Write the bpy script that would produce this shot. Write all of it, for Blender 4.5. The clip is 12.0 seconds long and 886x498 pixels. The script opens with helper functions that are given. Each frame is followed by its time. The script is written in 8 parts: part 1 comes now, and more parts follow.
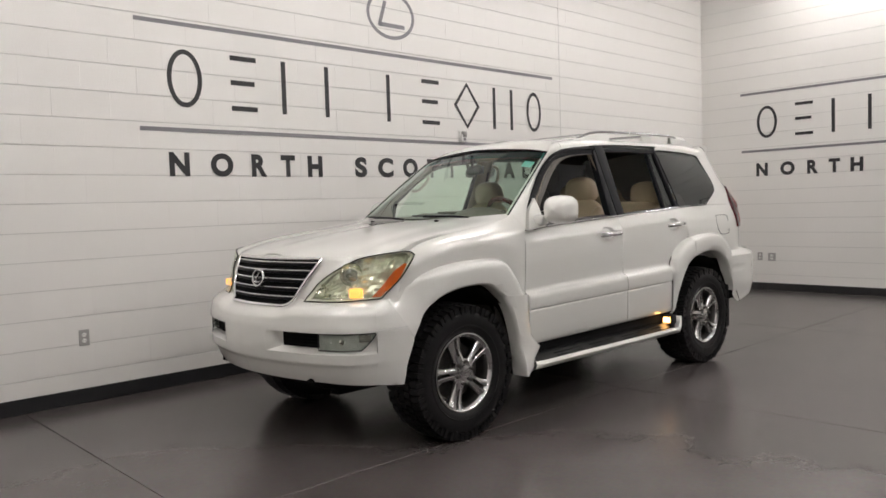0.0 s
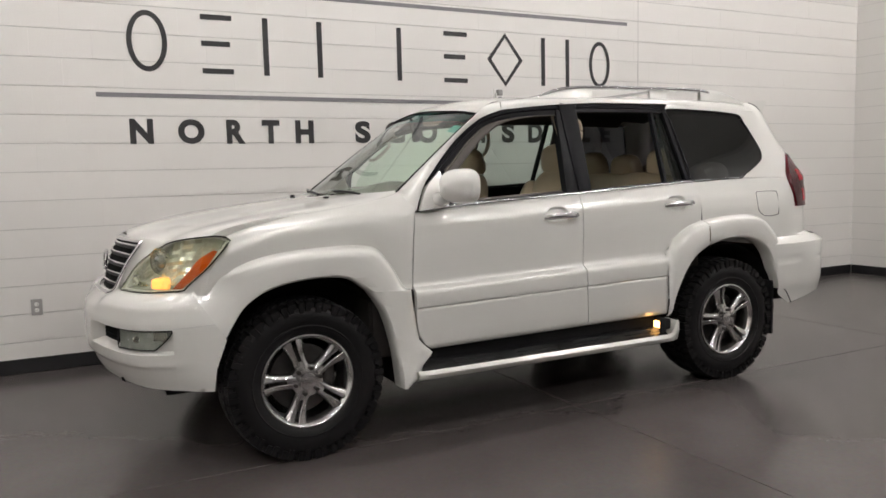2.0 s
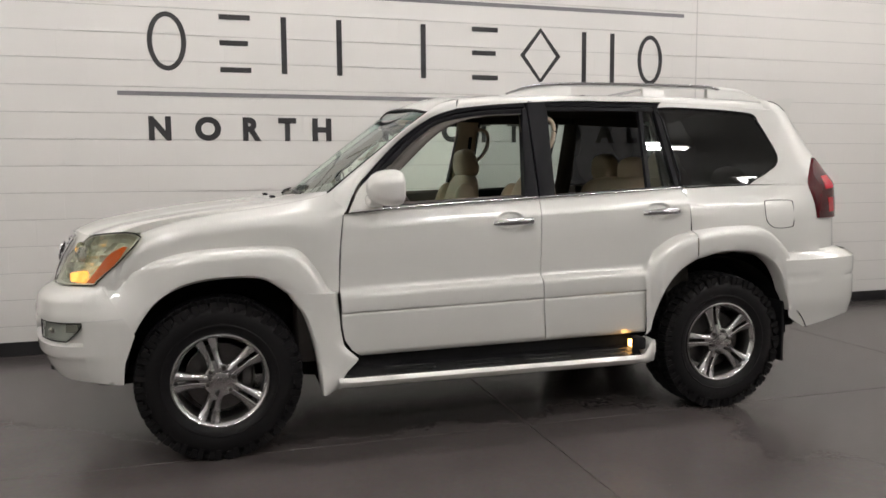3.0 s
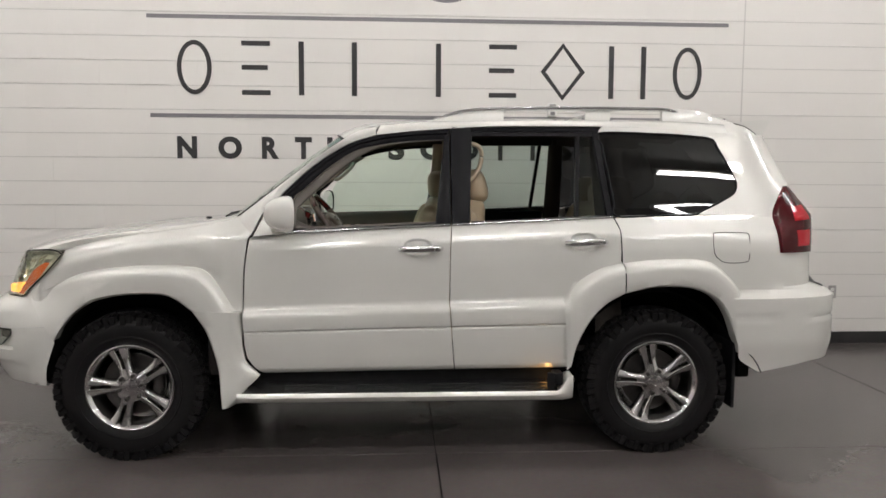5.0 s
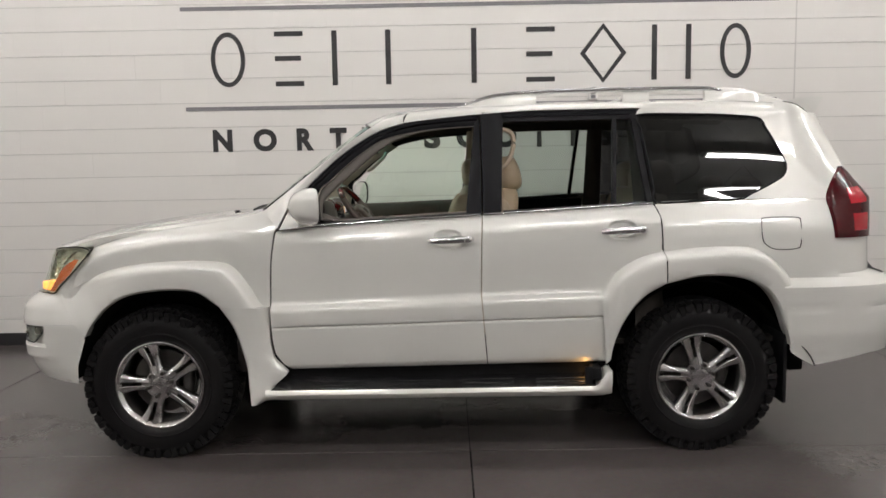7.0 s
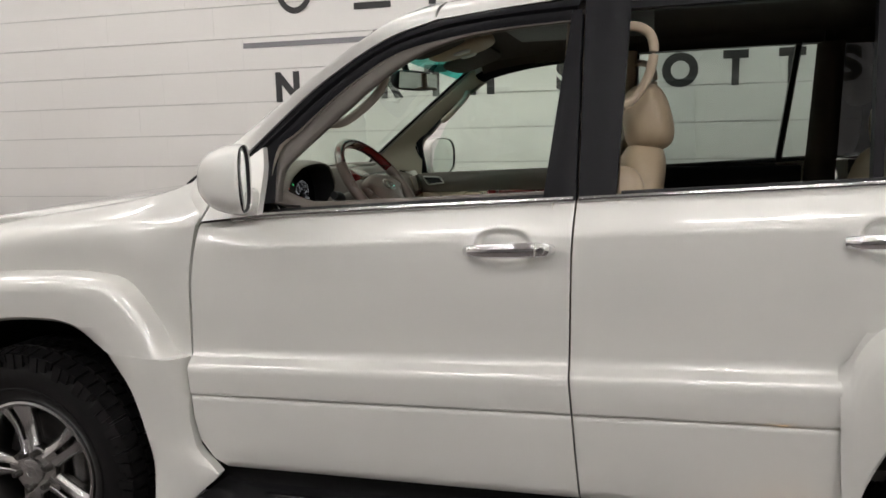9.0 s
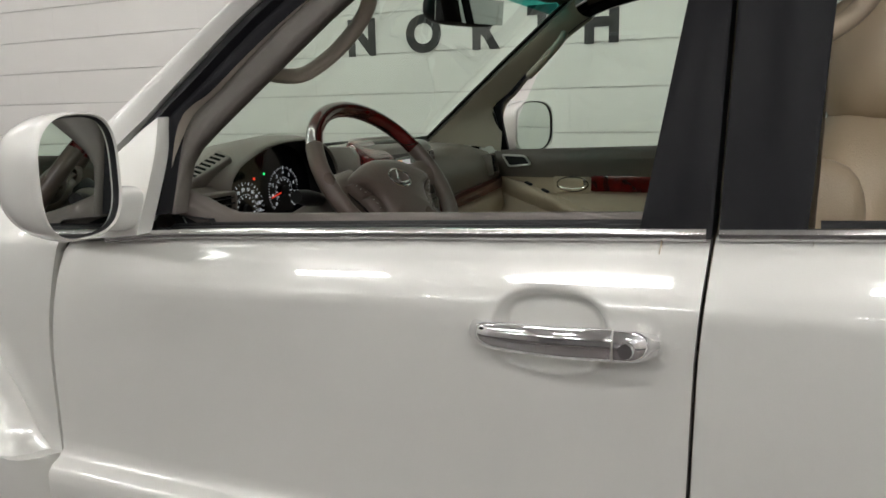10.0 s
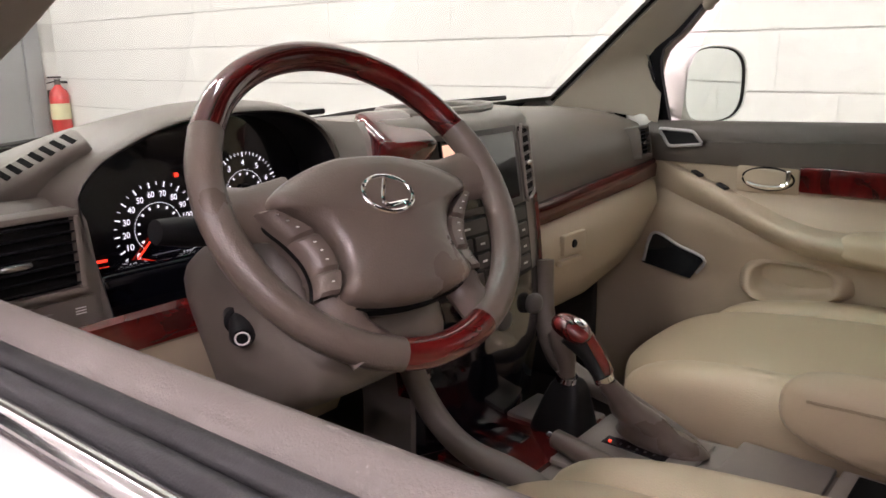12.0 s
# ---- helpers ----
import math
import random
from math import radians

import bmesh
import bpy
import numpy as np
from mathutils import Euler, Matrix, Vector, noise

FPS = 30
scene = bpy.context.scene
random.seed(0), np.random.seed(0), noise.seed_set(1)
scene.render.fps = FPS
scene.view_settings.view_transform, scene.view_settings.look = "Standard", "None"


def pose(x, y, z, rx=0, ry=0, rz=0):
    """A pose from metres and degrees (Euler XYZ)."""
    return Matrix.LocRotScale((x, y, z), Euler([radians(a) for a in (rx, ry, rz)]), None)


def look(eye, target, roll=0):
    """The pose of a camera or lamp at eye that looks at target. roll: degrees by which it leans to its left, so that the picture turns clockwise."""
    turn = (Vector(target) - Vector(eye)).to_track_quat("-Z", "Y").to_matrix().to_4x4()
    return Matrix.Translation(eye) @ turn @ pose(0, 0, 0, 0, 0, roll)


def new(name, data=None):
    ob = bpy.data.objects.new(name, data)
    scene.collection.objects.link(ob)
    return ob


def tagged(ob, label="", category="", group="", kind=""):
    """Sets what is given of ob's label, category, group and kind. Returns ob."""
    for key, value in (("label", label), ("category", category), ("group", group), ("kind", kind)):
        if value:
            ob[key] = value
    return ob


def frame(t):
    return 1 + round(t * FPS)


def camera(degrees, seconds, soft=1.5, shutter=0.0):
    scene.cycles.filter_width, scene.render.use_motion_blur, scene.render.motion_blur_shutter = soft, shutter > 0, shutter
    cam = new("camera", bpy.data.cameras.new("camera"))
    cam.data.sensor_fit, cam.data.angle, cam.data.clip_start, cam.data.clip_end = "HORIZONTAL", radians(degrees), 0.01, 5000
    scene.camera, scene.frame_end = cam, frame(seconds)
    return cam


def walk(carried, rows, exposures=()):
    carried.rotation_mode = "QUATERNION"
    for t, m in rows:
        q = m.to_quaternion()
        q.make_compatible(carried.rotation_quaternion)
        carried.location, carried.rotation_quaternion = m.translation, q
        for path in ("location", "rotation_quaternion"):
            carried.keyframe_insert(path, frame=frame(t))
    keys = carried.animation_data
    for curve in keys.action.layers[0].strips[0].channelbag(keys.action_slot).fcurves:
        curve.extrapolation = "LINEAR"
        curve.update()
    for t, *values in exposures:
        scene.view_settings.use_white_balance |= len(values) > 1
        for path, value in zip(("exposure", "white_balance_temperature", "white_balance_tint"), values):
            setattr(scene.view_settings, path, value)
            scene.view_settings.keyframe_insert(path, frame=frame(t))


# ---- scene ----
cam = camera(60.0, 12.0, soft=1.6)
PATH = [
    (0, (-3.061, -3.104, 1.331), (-1.692, -1.65, 1.224), -1.8),
    (0.5, (-2.659, -3.221, 1.358), (-1.37, -1.698, 1.228), -2.2),
    (1, (-2.125, -3.267, 1.361), (-0.941, -1.665, 1.184), -2.3),
    (1.5, (-1.594, -3.451, 1.357), (-0.546, -1.757, 1.174), -2.0),
    (2, (-1.049, -3.53, 1.358), (-0.146, -1.756, 1.165), -1.4),
    (2.5, (-0.503, -3.638, 1.361), (0.223, -1.785, 1.169), -0.9),
    (3, (0.016, -3.755, 1.358), (0.575, -1.844, 1.166), -0.4),
    (5, (1.395, -4.008, 1.474), (1.512, -2.02, 1.294), 0.3),
    (5.5, (1.445, -4.029, 1.47), (1.532, -2.039, 1.293), 0.4),
    (6, (1.444, -4.04, 1.472), (1.509, -2.049, 1.294), 0.3),
    (6.5, (1.447, -4.027, 1.473), (1.488, -2.036, 1.285), -0.2),
    (8.3, (1.79, -2.676, 1.447), (1.478, -0.718, 1.186), -1.8),
    (8.5, (1.81, -2.444, 1.423), (1.439, -0.496, 1.158), -1.5),
    (9, (1.868, -1.862, 1.391), (1.34, 0.046, 1.105), -1.3),
    (9.5, (1.881, -1.325, 1.38), (1.146, 0.506, 1.054), -1.5),
    (10, (1.784, -0.832, 1.386), (0.916, 0.932, 1.016), -1.3),
    (10.5, (1.711, -0.421, 1.364), (0.673, 1.234, 0.938), -1.3),
    (11, (1.584, -0.138, 1.37), (0.471, 1.452, 0.888), -0.7),
    (11.5, (1.573, -0.066, 1.376), (0.369, 1.451, 0.877), -0.9),
    (12, (1.573, -0.046, 1.38), (0.316, 1.431, 0.89), -0.8),
]
EXPOSURES = [(0.0, 0.06, 6500, 10), (6.5, 0.02, 6500, 9), (8.5, 0.12, 6500, 10), (9.5, 0.08, 6450, 9), (10.0, 0.06, 6400, 7), (10.5, 0.22, 6450, 7), (11.0, 0.62, 6500, 13), (11.5, 1.08, 6600, 23), (12.0, 1.30, 6600, 29)]
walk(cam, [(t, look(eye, target, roll)) for t, eye, target, roll in PATH], EXPOSURES)

# ---- light ----
world = bpy.data.worlds.new("world")
scene.world = world
world.use_nodes = True
world.node_tree.nodes["Background"].inputs[0].default_value = (0.9, 0.95, 1.0, 1)
world.node_tree.nodes["Background"].inputs[1].default_value = 0.02
TUBE_STRENGTH = 53.0


# ---- materials ----
def material(name, color, rough=0.5, metal=0.0, coat=0.0, noise_scale=0.0, noise_amount=0.0, bump=0.0, bump_scale=200.0, spec=0.5, sheen=0.0):
    m = bpy.data.materials.new(name)
    m.use_nodes = True
    nt = m.node_tree
    b = nt.nodes["Principled BSDF"]
    b.inputs["Base Color"].default_value = (*color, 1)
    b.inputs["Roughness"].default_value = rough
    b.inputs["Metallic"].default_value = metal
    b.inputs["Coat Weight"].default_value = coat
    b.inputs["Coat Roughness"].default_value = 0.04
    b.inputs["Specular IOR Level"].default_value = spec
    b.inputs["Sheen Weight"].default_value = sheen
    tc = nt.nodes.new("ShaderNodeTexCoord")
    if noise_amount:
        n = nt.nodes.new("ShaderNodeTexNoise")
        n.inputs["Scale"].default_value = noise_scale
        n.inputs["Detail"].default_value = 6
        nt.links.new(tc.outputs["Object"], n.inputs["Vector"])
        r = nt.nodes.new("ShaderNodeMapRange")
        r.inputs["To Min"].default_value = 1 - noise_amount
        r.inputs["To Max"].default_value = 1 + noise_amount
        nt.links.new(n.outputs["Fac"], r.inputs["Value"])
        mx = nt.nodes.new("ShaderNodeVectorMath")
        mx.operation = "SCALE"
        mx.inputs[0].default_value = color
        nt.links.new(r.outputs["Result"], mx.inputs["Scale"])
        nt.links.new(mx.outputs["Vector"], b.inputs["Base Color"])
        r2 = nt.nodes.new("ShaderNodeMapRange")
        r2.inputs["To Min"].default_value = max(0.02, rough * (1 - noise_amount))
        r2.inputs["To Max"].default_value = min(1.0, rough * (1 + noise_amount))
        nt.links.new(n.outputs["Fac"], r2.inputs["Value"])
        nt.links.new(r2.outputs["Result"], b.inputs["Roughness"])
    if bump:
        n2 = nt.nodes.new("ShaderNodeTexNoise")
        n2.inputs["Scale"].default_value = bump_scale
        n2.inputs["Detail"].default_value = 4
        nt.links.new(tc.outputs["Object"], n2.inputs["Vector"])
        bp = nt.nodes.new("ShaderNodeBump")
        bp.inputs["Strength"].default_value = bump
        bp.inputs["Distance"].default_value = 0.002
        nt.links.new(n2.outputs["Fac"], bp.inputs["Height"])
        nt.links.new(bp.outputs["Normal"], b.inputs["Normal"])
    return m


def emitter(name, color, strength):
    m = bpy.data.materials.new(name)
    m.use_nodes = True
    b = m.node_tree.nodes["Principled BSDF"]
    b.inputs["Base Color"].default_value = (*color, 1)
    b.inputs["Emission Color"].default_value = (*color, 1)
    b.inputs["Emission Strength"].default_value = strength
    return m


def thin_glass(name, tint, gloss=0.06, rough=0.0):
    """A tinted pane: clear through-view with a mirror gloss that grows at grazing angles."""
    m = bpy.data.materials.new(name)
    m.use_nodes = True
    nt = m.node_tree
    out = nt.nodes["Material Output"]
    nt.nodes.remove(nt.nodes["Principled BSDF"])
    tr = nt.nodes.new("ShaderNodeBsdfTransparent")
    tr.inputs[0].default_value = (*tint, 1)
    gl = nt.nodes.new("ShaderNodeBsdfGlossy")
    gl.inputs["Roughness"].default_value = rough
    gl.inputs["Color"].default_value = (0.95, 0.97, 0.97, 1)
    lw = nt.nodes.new("ShaderNodeLayerWeight")
    lw.inputs["Blend"].default_value = 0.5
    pw = nt.nodes.new("ShaderNodeMath")
    pw.operation = "POWER"
    pw.inputs[1].default_value = 4.5
    nt.links.new(lw.outputs["Facing"], pw.inputs[0])
    fr = nt.nodes.new("ShaderNodeMapRange")
    fr.inputs["To Min"].default_value = gloss
    fr.inputs["To Max"].default_value = 0.95
    nt.links.new(pw.outputs[0], fr.inputs["Value"])
    mx = nt.nodes.new("ShaderNodeMixShader")
    nt.links.new(fr.outputs[0], mx.inputs[0])
    nt.links.new(tr.outputs[0], mx.inputs[1])
    nt.links.new(gl.outputs[0], mx.inputs[2])
    nt.links.new(mx.outputs[0], out.inputs[0])
    return m


def wood_material():
    m = material("red_burl_wood", (0.16, 0.012, 0.010), 0.16, coat=1.0)
    nt = m.node_tree
    b = nt.nodes["Principled BSDF"]
    tc = nt.nodes.new("ShaderNodeTexCoord")
    mp = nt.nodes.new("ShaderNodeMapping")
    mp.inputs["Scale"].default_value = (14, 4, 10)
    n = nt.nodes.new("ShaderNodeTexNoise")
    n.inputs["Scale"].default_value = 1.6
    n.inputs["Detail"].default_value = 8
    n.inputs["Distortion"].default_value = 1.2
    ramp = nt.nodes.new("ShaderNodeValToRGB")
    ramp.color_ramp.elements[0].color = (0.055, 0.0048, 0.0045, 1)
    ramp.color_ramp.elements[0].position = 0.35
    ramp.color_ramp.elements[1].color = (0.140, 0.0085, 0.0078, 1)
    ramp.color_ramp.elements[1].position = 0.68
    nt.links.new(tc.outputs["Object"], mp.inputs["Vector"])
    nt.links.new(mp.outputs["Vector"], n.inputs["Vector"])
    nt.links.new(n.outputs["Fac"], ramp.inputs[0])
    nt.links.new(ramp.outputs[0], b.inputs["Base Color"])
    return m


def floor_material():
    m = material("polished_dark_concrete", (0.075, 0.066, 0.062), 0.34)
    nt = m.node_tree
    b = nt.nodes["Principled BSDF"]
    tc = nt.nodes.new("ShaderNodeTexCoord")
    geo = nt.nodes.new("ShaderNodeNewGeometry")
    big = nt.nodes.new("ShaderNodeTexNoise")
    big.inputs["Scale"].default_value = 0.7
    big.inputs["Detail"].default_value = 4
    big.inputs["Roughness"].default_value = 0.5
    fine = nt.nodes.new("ShaderNodeTexNoise")
    fine.inputs["Scale"].default_value = 38
    fine.inputs["Detail"].default_value = 5
    scuff = nt.nodes.new("ShaderNodeTexVoronoi")
    scuff.inputs["Scale"].default_value = 2.3
    for n in (big, fine, scuff):
        nt.links.new(geo.outputs["Position"], n.inputs["Vector"])
    ramp = nt.nodes.new("ShaderNodeValToRGB")
    ramp.color_ramp.elements[0].color = (0.066, 0.056, 0.054, 1)
    ramp.color_ramp.elements[0].position = 0.3
    ramp.color_ramp.elements[1].color = (0.108, 0.094, 0.091, 1)
    ramp.color_ramp.elements[1].position = 0.72
    nt.links.new(big.outputs["Fac"], ramp.inputs[0])
    mix = nt.nodes.new("ShaderNodeMix")
    mix.data_type = "RGBA"
    mix.blend_type = "OVERLAY"
    mix.inputs[0].default_value = 0.14
    nt.links.new(ramp.outputs[0], mix.inputs[6])
    nt.links.new(fine.outputs["Color"], mix.inputs[7])
    dot = nt.nodes.new("ShaderNodeMapRange")
    dot.inputs["From Min"].default_value = 0.0
    dot.inputs["From Max"].default_value = 0.012
    dot.inputs["To Min"].default_value = 1.0
    dot.inputs["To Max"].default_value = 0.0
    nt.links.new(scuff.outputs["Distance"], dot.inputs["Value"])
    mix2 = nt.nodes.new("ShaderNodeMix")
    mix2.data_type = "RGBA"
    mix2.inputs[7].default_value = (0.22, 0.20, 0.19, 1)
    nt.links.new(dot.outputs["Result"], mix2.inputs[0])
    nt.links.new(mix.outputs[2], mix2.inputs[6])
    nt.links.new(mix2.outputs[2], b.inputs["Base Color"])
    rr = nt.nodes.new("ShaderNodeMapRange")
    rr.inputs["To Min"].default_value = 0.20
    rr.inputs["To Max"].default_value = 0.29
    nt.links.new(big.outputs["Fac"], rr.inputs["Value"])
    nt.links.new(rr.outputs["Result"], b.inputs["Roughness"])
    bp = nt.nodes.new("ShaderNodeBump")
    bp.inputs["Strength"].default_value = 0.08
    bp.inputs["Distance"].default_value = 0.002
    nt.links.new(fine.outputs["Fac"], bp.inputs["Height"])
    nt.links.new(bp.outputs["Normal"], b.inputs["Normal"])
    return m


def block_material():
    m = material("white_painted_block", (0.80, 0.785, 0.75), 0.42)
    nt = m.node_tree
    b = nt.nodes["Principled BSDF"]
    geo = nt.nodes.new("ShaderNodeNewGeometry")
    info = nt.nodes.new("ShaderNodeObjectInfo")
    n = nt.nodes.new("ShaderNodeTexNoise")
    n.inputs["Scale"].default_value = 2.2
    n.inputs["Detail"].default_value = 5
    pit = nt.nodes.new("ShaderNodeTexNoise")
    pit.inputs["Scale"].default_value = 85
    pit.inputs["Detail"].default_value = 6
    nt.links.new(geo.outputs["Position"], n.inputs["Vector"])
    nt.links.new(geo.outputs["Position"], pit.inputs["Vector"])
    add = nt.nodes.new("ShaderNodeMath")
    add.operation = "ADD"
    nt.links.new(info.outputs["Random"], add.inputs[0])
    nt.links.new(n.outputs["Fac"], add.inputs[1])
    ramp = nt.nodes.new("ShaderNodeMapRange")
    ramp.inputs["From Max"].default_value = 2.0
    ramp.inputs["To Min"].default_value = 0.980
    ramp.inputs["To Max"].default_value = 1.018
    nt.links.new(add.outputs[0], ramp.inputs["Value"])
    sc = nt.nodes.new("ShaderNodeVectorMath")
    sc.operation = "SCALE"
    sc.inputs[0].default_value = (0.765, 0.748, 0.715)
    nt.links.new(ramp.outputs["Result"], sc.inputs["Scale"])
    nt.links.new(sc.outputs["Vector"], b.inputs["Base Color"])
    bp = nt.nodes.new("ShaderNodeBump")
    bp.inputs["Strength"].default_value = 0.30
    bp.inputs["Distance"].default_value = 0.003
    nt.links.new(pit.outputs["Fac"], bp.inputs["Height"])
    nt.links.new(bp.outputs["Normal"], b.inputs["Normal"])
    return m


PAINT = material("pearl_white_paint", (0.79, 0.787, 0.745), 0.30, metal=0.12, coat=1.0, noise_scale=900, noise_amount=0.03)
PAINT.node_tree.nodes["Principled BSDF"].inputs["Coat Roughness"].default_value = 0.015
PAINT.node_tree.nodes["Principled BSDF"].inputs["Coat IOR"].default_value = 1.65
BLACK_TRIM = material("satin_black_trim", (0.0070, 0.0070, 0.0085), 0.36, bump=0.05, spec=0.09)
BLACK_PLASTIC = material("black_plastic", (0.008, 0.008, 0.009), 0.5, bump=0.15, bump_scale=600, spec=0.3)
TREAD = material("glossy_black_tread", (0.010, 0.010, 0.011), 0.24, bump=0.10, bump_scale=300, spec=0.5, noise_scale=12, noise_amount=0.2)
GAP = material("shadow_seal", (0.004, 0.004, 0.004), 0.9, spec=0.1)
SILVER = material("silver_paint", (0.55, 0.55, 0.54), 0.32, metal=0.3)
TRIM_TAUPE = material("taupe_frame_trim", (0.095, 0.084, 0.073), 0.6, bump=0.2, bump_scale=700, noise_scale=8, noise_amount=0.06)
PILLAR_CLOTH = material("light_taupe_pillar_lining", (0.42, 0.375, 0.31), 0.75, bump=0.25, bump_scale=800, noise_scale=8, noise_amount=0.06)
# the dim cabin's shade is put into this cloth's darker colour
LINER = material("shade_darkened_cloth", (0.050, 0.043, 0.037), 0.9, bump=0.3, bump_scale=900, noise_scale=8, noise_amount=0.06)
UNDER = material("underbody_black", (0.005, 0.005, 0.005), 0.9, spec=0.15, noise_scale=14, noise_amount=0.3)
CHROME = material("chrome", (0.80, 0.80, 0.81), 0.06, 1.0)
BELT_CHROME = material("belt_chrome", (0.62, 0.62, 0.62), 0.12, 1.0)
SATIN_CHROME = material("satin_chrome", (0.55, 0.55, 0.56), 0.22, 1.0)
RIM = material("graphite_alloy", (0.54, 0.535, 0.535), 0.20, 1.0, noise_scale=60, noise_amount=0.06)
RUBBER = material("tyre_rubber", (0.0055, 0.0052, 0.0055), 0.46, spec=0.26, noise_scale=30, noise_amount=0.25, bump=0.25, bump_scale=250)
STEEL = material("dull_steel", (0.10, 0.095, 0.09), 0.45, 0.9, noise_scale=30, noise_amount=0.3)
LENS_GREY = thin_glass("aged_lens", (0.95, 0.97, 0.88), 0.10)
FOG_LENS = thin_glass("clear_lens", (0.88, 0.90, 0.88), 0.07)
GLASS = thin_glass("green_tinted_glass", (0.81, 0.93, 0.84), 0.07)
REAR_GLASS = thin_glass("grey_green_rear_glass", (0.42, 0.49, 0.45), 0.06)
SHADE_GLASS = thin_glass("green_shade_band", (0.05, 0.45, 0.38))
PRIVACY = thin_glass("dark_privacy_glass", (0.035, 0.036, 0.038))
MIRROR = material("mirror_glass", (0.86, 0.90, 0.88), 0.01, 1.0)
AMBER = material("amber_lens", (0.75, 0.13, 0.01), 0.18, coat=1.0)
LAMP_ON = emitter("lit_amber_bulb", (1.0, 0.47, 0.10), 1.15)
STEP_ON = emitter("lit_step_lamp", (1.0, 0.52, 0.16), 7.0)
REFLECTOR = material("lamp_reflector", (0.80, 0.81, 0.72), 0.12, 1.0, noise_scale=25, noise_amount=0.2)
LAMP_BODY = material("yellowed_lamp_housing", (0.84, 0.87, 0.76), 0.16, metal=0.45, noise_scale=18, noise_amount=0.25)
FOG_BODY = material("grey_fog_reflector", (0.58, 0.60, 0.55), 0.25, metal=0.45, noise_scale=30, noise_amount=0.25)
PROJECTOR = material("dark_projector_lens", (0.16, 0.175, 0.145), 0.04, coat=1.0)
RED_LENS = material("dark_red_lens", (0.060, 0.0015, 0.004), 0.16, coat=0.25, spec=0.25, noise_scale=40, noise_amount=0.2)
RED_LIGHT = material("bright_red_lens", (0.42, 0.004, 0.014), 0.16, coat=0.25, noise_scale=40, noise_amount=0.15)
BROWN = material("taupe_brown_plastic", (0.145, 0.122, 0.104), 0.42, bump=0.18, bump_scale=700, noise_scale=5, noise_amount=0.06)
BROWN_LEATHER = material("taupe_leather", (0.122, 0.094, 0.078), 0.28, bump=0.22, bump_scale=500, noise_scale=9, noise_amount=0.10)
PAD_TAUPE = material("dark_taupe_door_pad", (0.112, 0.096, 0.084), 0.5, bump=0.2, bump_scale=700, noise_scale=6, noise_amount=0.08)
BEIGE = material("beige_leather", (0.49, 0.392, 0.268), 0.40, bump=0.25, bump_scale=420, noise_scale=7, noise_amount=0.06)
BEIGE_PLASTIC = material("beige_plastic", (0.47, 0.385, 0.28), 0.5, bump=0.15, bump_scale=700, noise_scale=4, noise_amount=0.05)
CARPET = material("dark_carpet", (0.030, 0.025, 0.022), 0.95, bump=0.6, bump_scale=700, noise_scale=60, noise_amount=0.3)
WOOD = wood_material()
FLOOR = floor_material()
BLOCK = block_material()
# darker than the block paint, to put the joints' shadow into the colour
MORTAR = material("shade_darkened_white", (0.60, 0.585, 0.56), 0.7, noise_scale=40, noise_amount=0.06)
INK = material("black_wall_paint", (0.022, 0.021, 0.022), 0.55, noise_scale=20, noise_amount=0.2)
GREY_INK = material("grey_wall_paint", (0.20, 0.195, 0.205), 0.5, noise_scale=20, noise_amount=0.1)
BASE_BLACK = material("black_rubber_base", (0.012, 0.012, 0.013), 0.45, noise_scale=6, noise_amount=0.2)
PLATE = material("grey_outlet_plate", (0.34, 0.33, 0.315), 0.4, noise_scale=8, noise_amount=0.05)
WHITE_PLASTIC = material("white_plastic", (0.78, 0.77, 0.74), 0.4, noise_scale=8, noise_amount=0.03)
DOOR_GREY = material("grey_door_paint", (0.26, 0.255, 0.26), 0.4, noise_scale=3, noise_amount=0.06)
CEILING = material("white_deck", (0.62, 0.61, 0.59), 0.8, noise_scale=2, noise_amount=0.06)
FIXTURE = material("white_fixture_metal", (0.75, 0.75, 0.74), 0.4, noise_scale=4, noise_amount=0.04)
TUBE = emitter("lit_tube", (1.0, 0.962, 0.955), TUBE_STRENGTH)
TUBE_MID = emitter("lit_bright_tube", (1.0, 0.962, 0.945), TUBE_STRENGTH * 1.35)
EXT_RED = material("red_extinguisher_paint", (0.55, 0.02, 0.015), 0.28, coat=0.6, noise_scale=10, noise_amount=0.08)
STICKER = material("pale_sticker", (0.62, 0.58, 0.36), 0.5, noise_scale=30, noise_amount=0.2)


# ---- building helpers ----
YC = 0.85


def root_of(ob):
    while ob.parent:
        ob = ob.parent
    return ob


def part(name, bm, mat, parent=None, label="", sharp=38, smooth=True):
    """Links a bmesh, built in world places, as one mesh under its thing or part."""
    if parent is not None:
        bmesh.ops.translate(bm, vec=-root_of(parent).location, verts=bm.verts)
    me = bpy.data.meshes.new(name)
    bm.to_mesh(me)
    bm.free()
    me.materials.append(mat)
    if smooth and len(me.polygons):
        me.polygons.foreach_set("use_smooth", [True] * len(me.polygons))
        me.set_sharp_from_angle(angle=radians(sharp))
    ob = new(name, me)
    if parent is not None:
        ob.parent = parent
    if label:
        tagged(ob, label)
    return ob


def thing(name, place, label, category, group="", kind=""):
    ob = new(name)
    ob.location = place
    ob.empty_display_size = 0.1
    bpy.context.view_layer.update()
    return tagged(ob, label, category, group, kind)


def mirrored(bm):
    """The same bmesh on the car's other side."""
    for v in bm.verts:
        v.co.y = 2 * YC - v.co.y
    bmesh.ops.reverse_faces(bm, faces=bm.faces)
    return bm


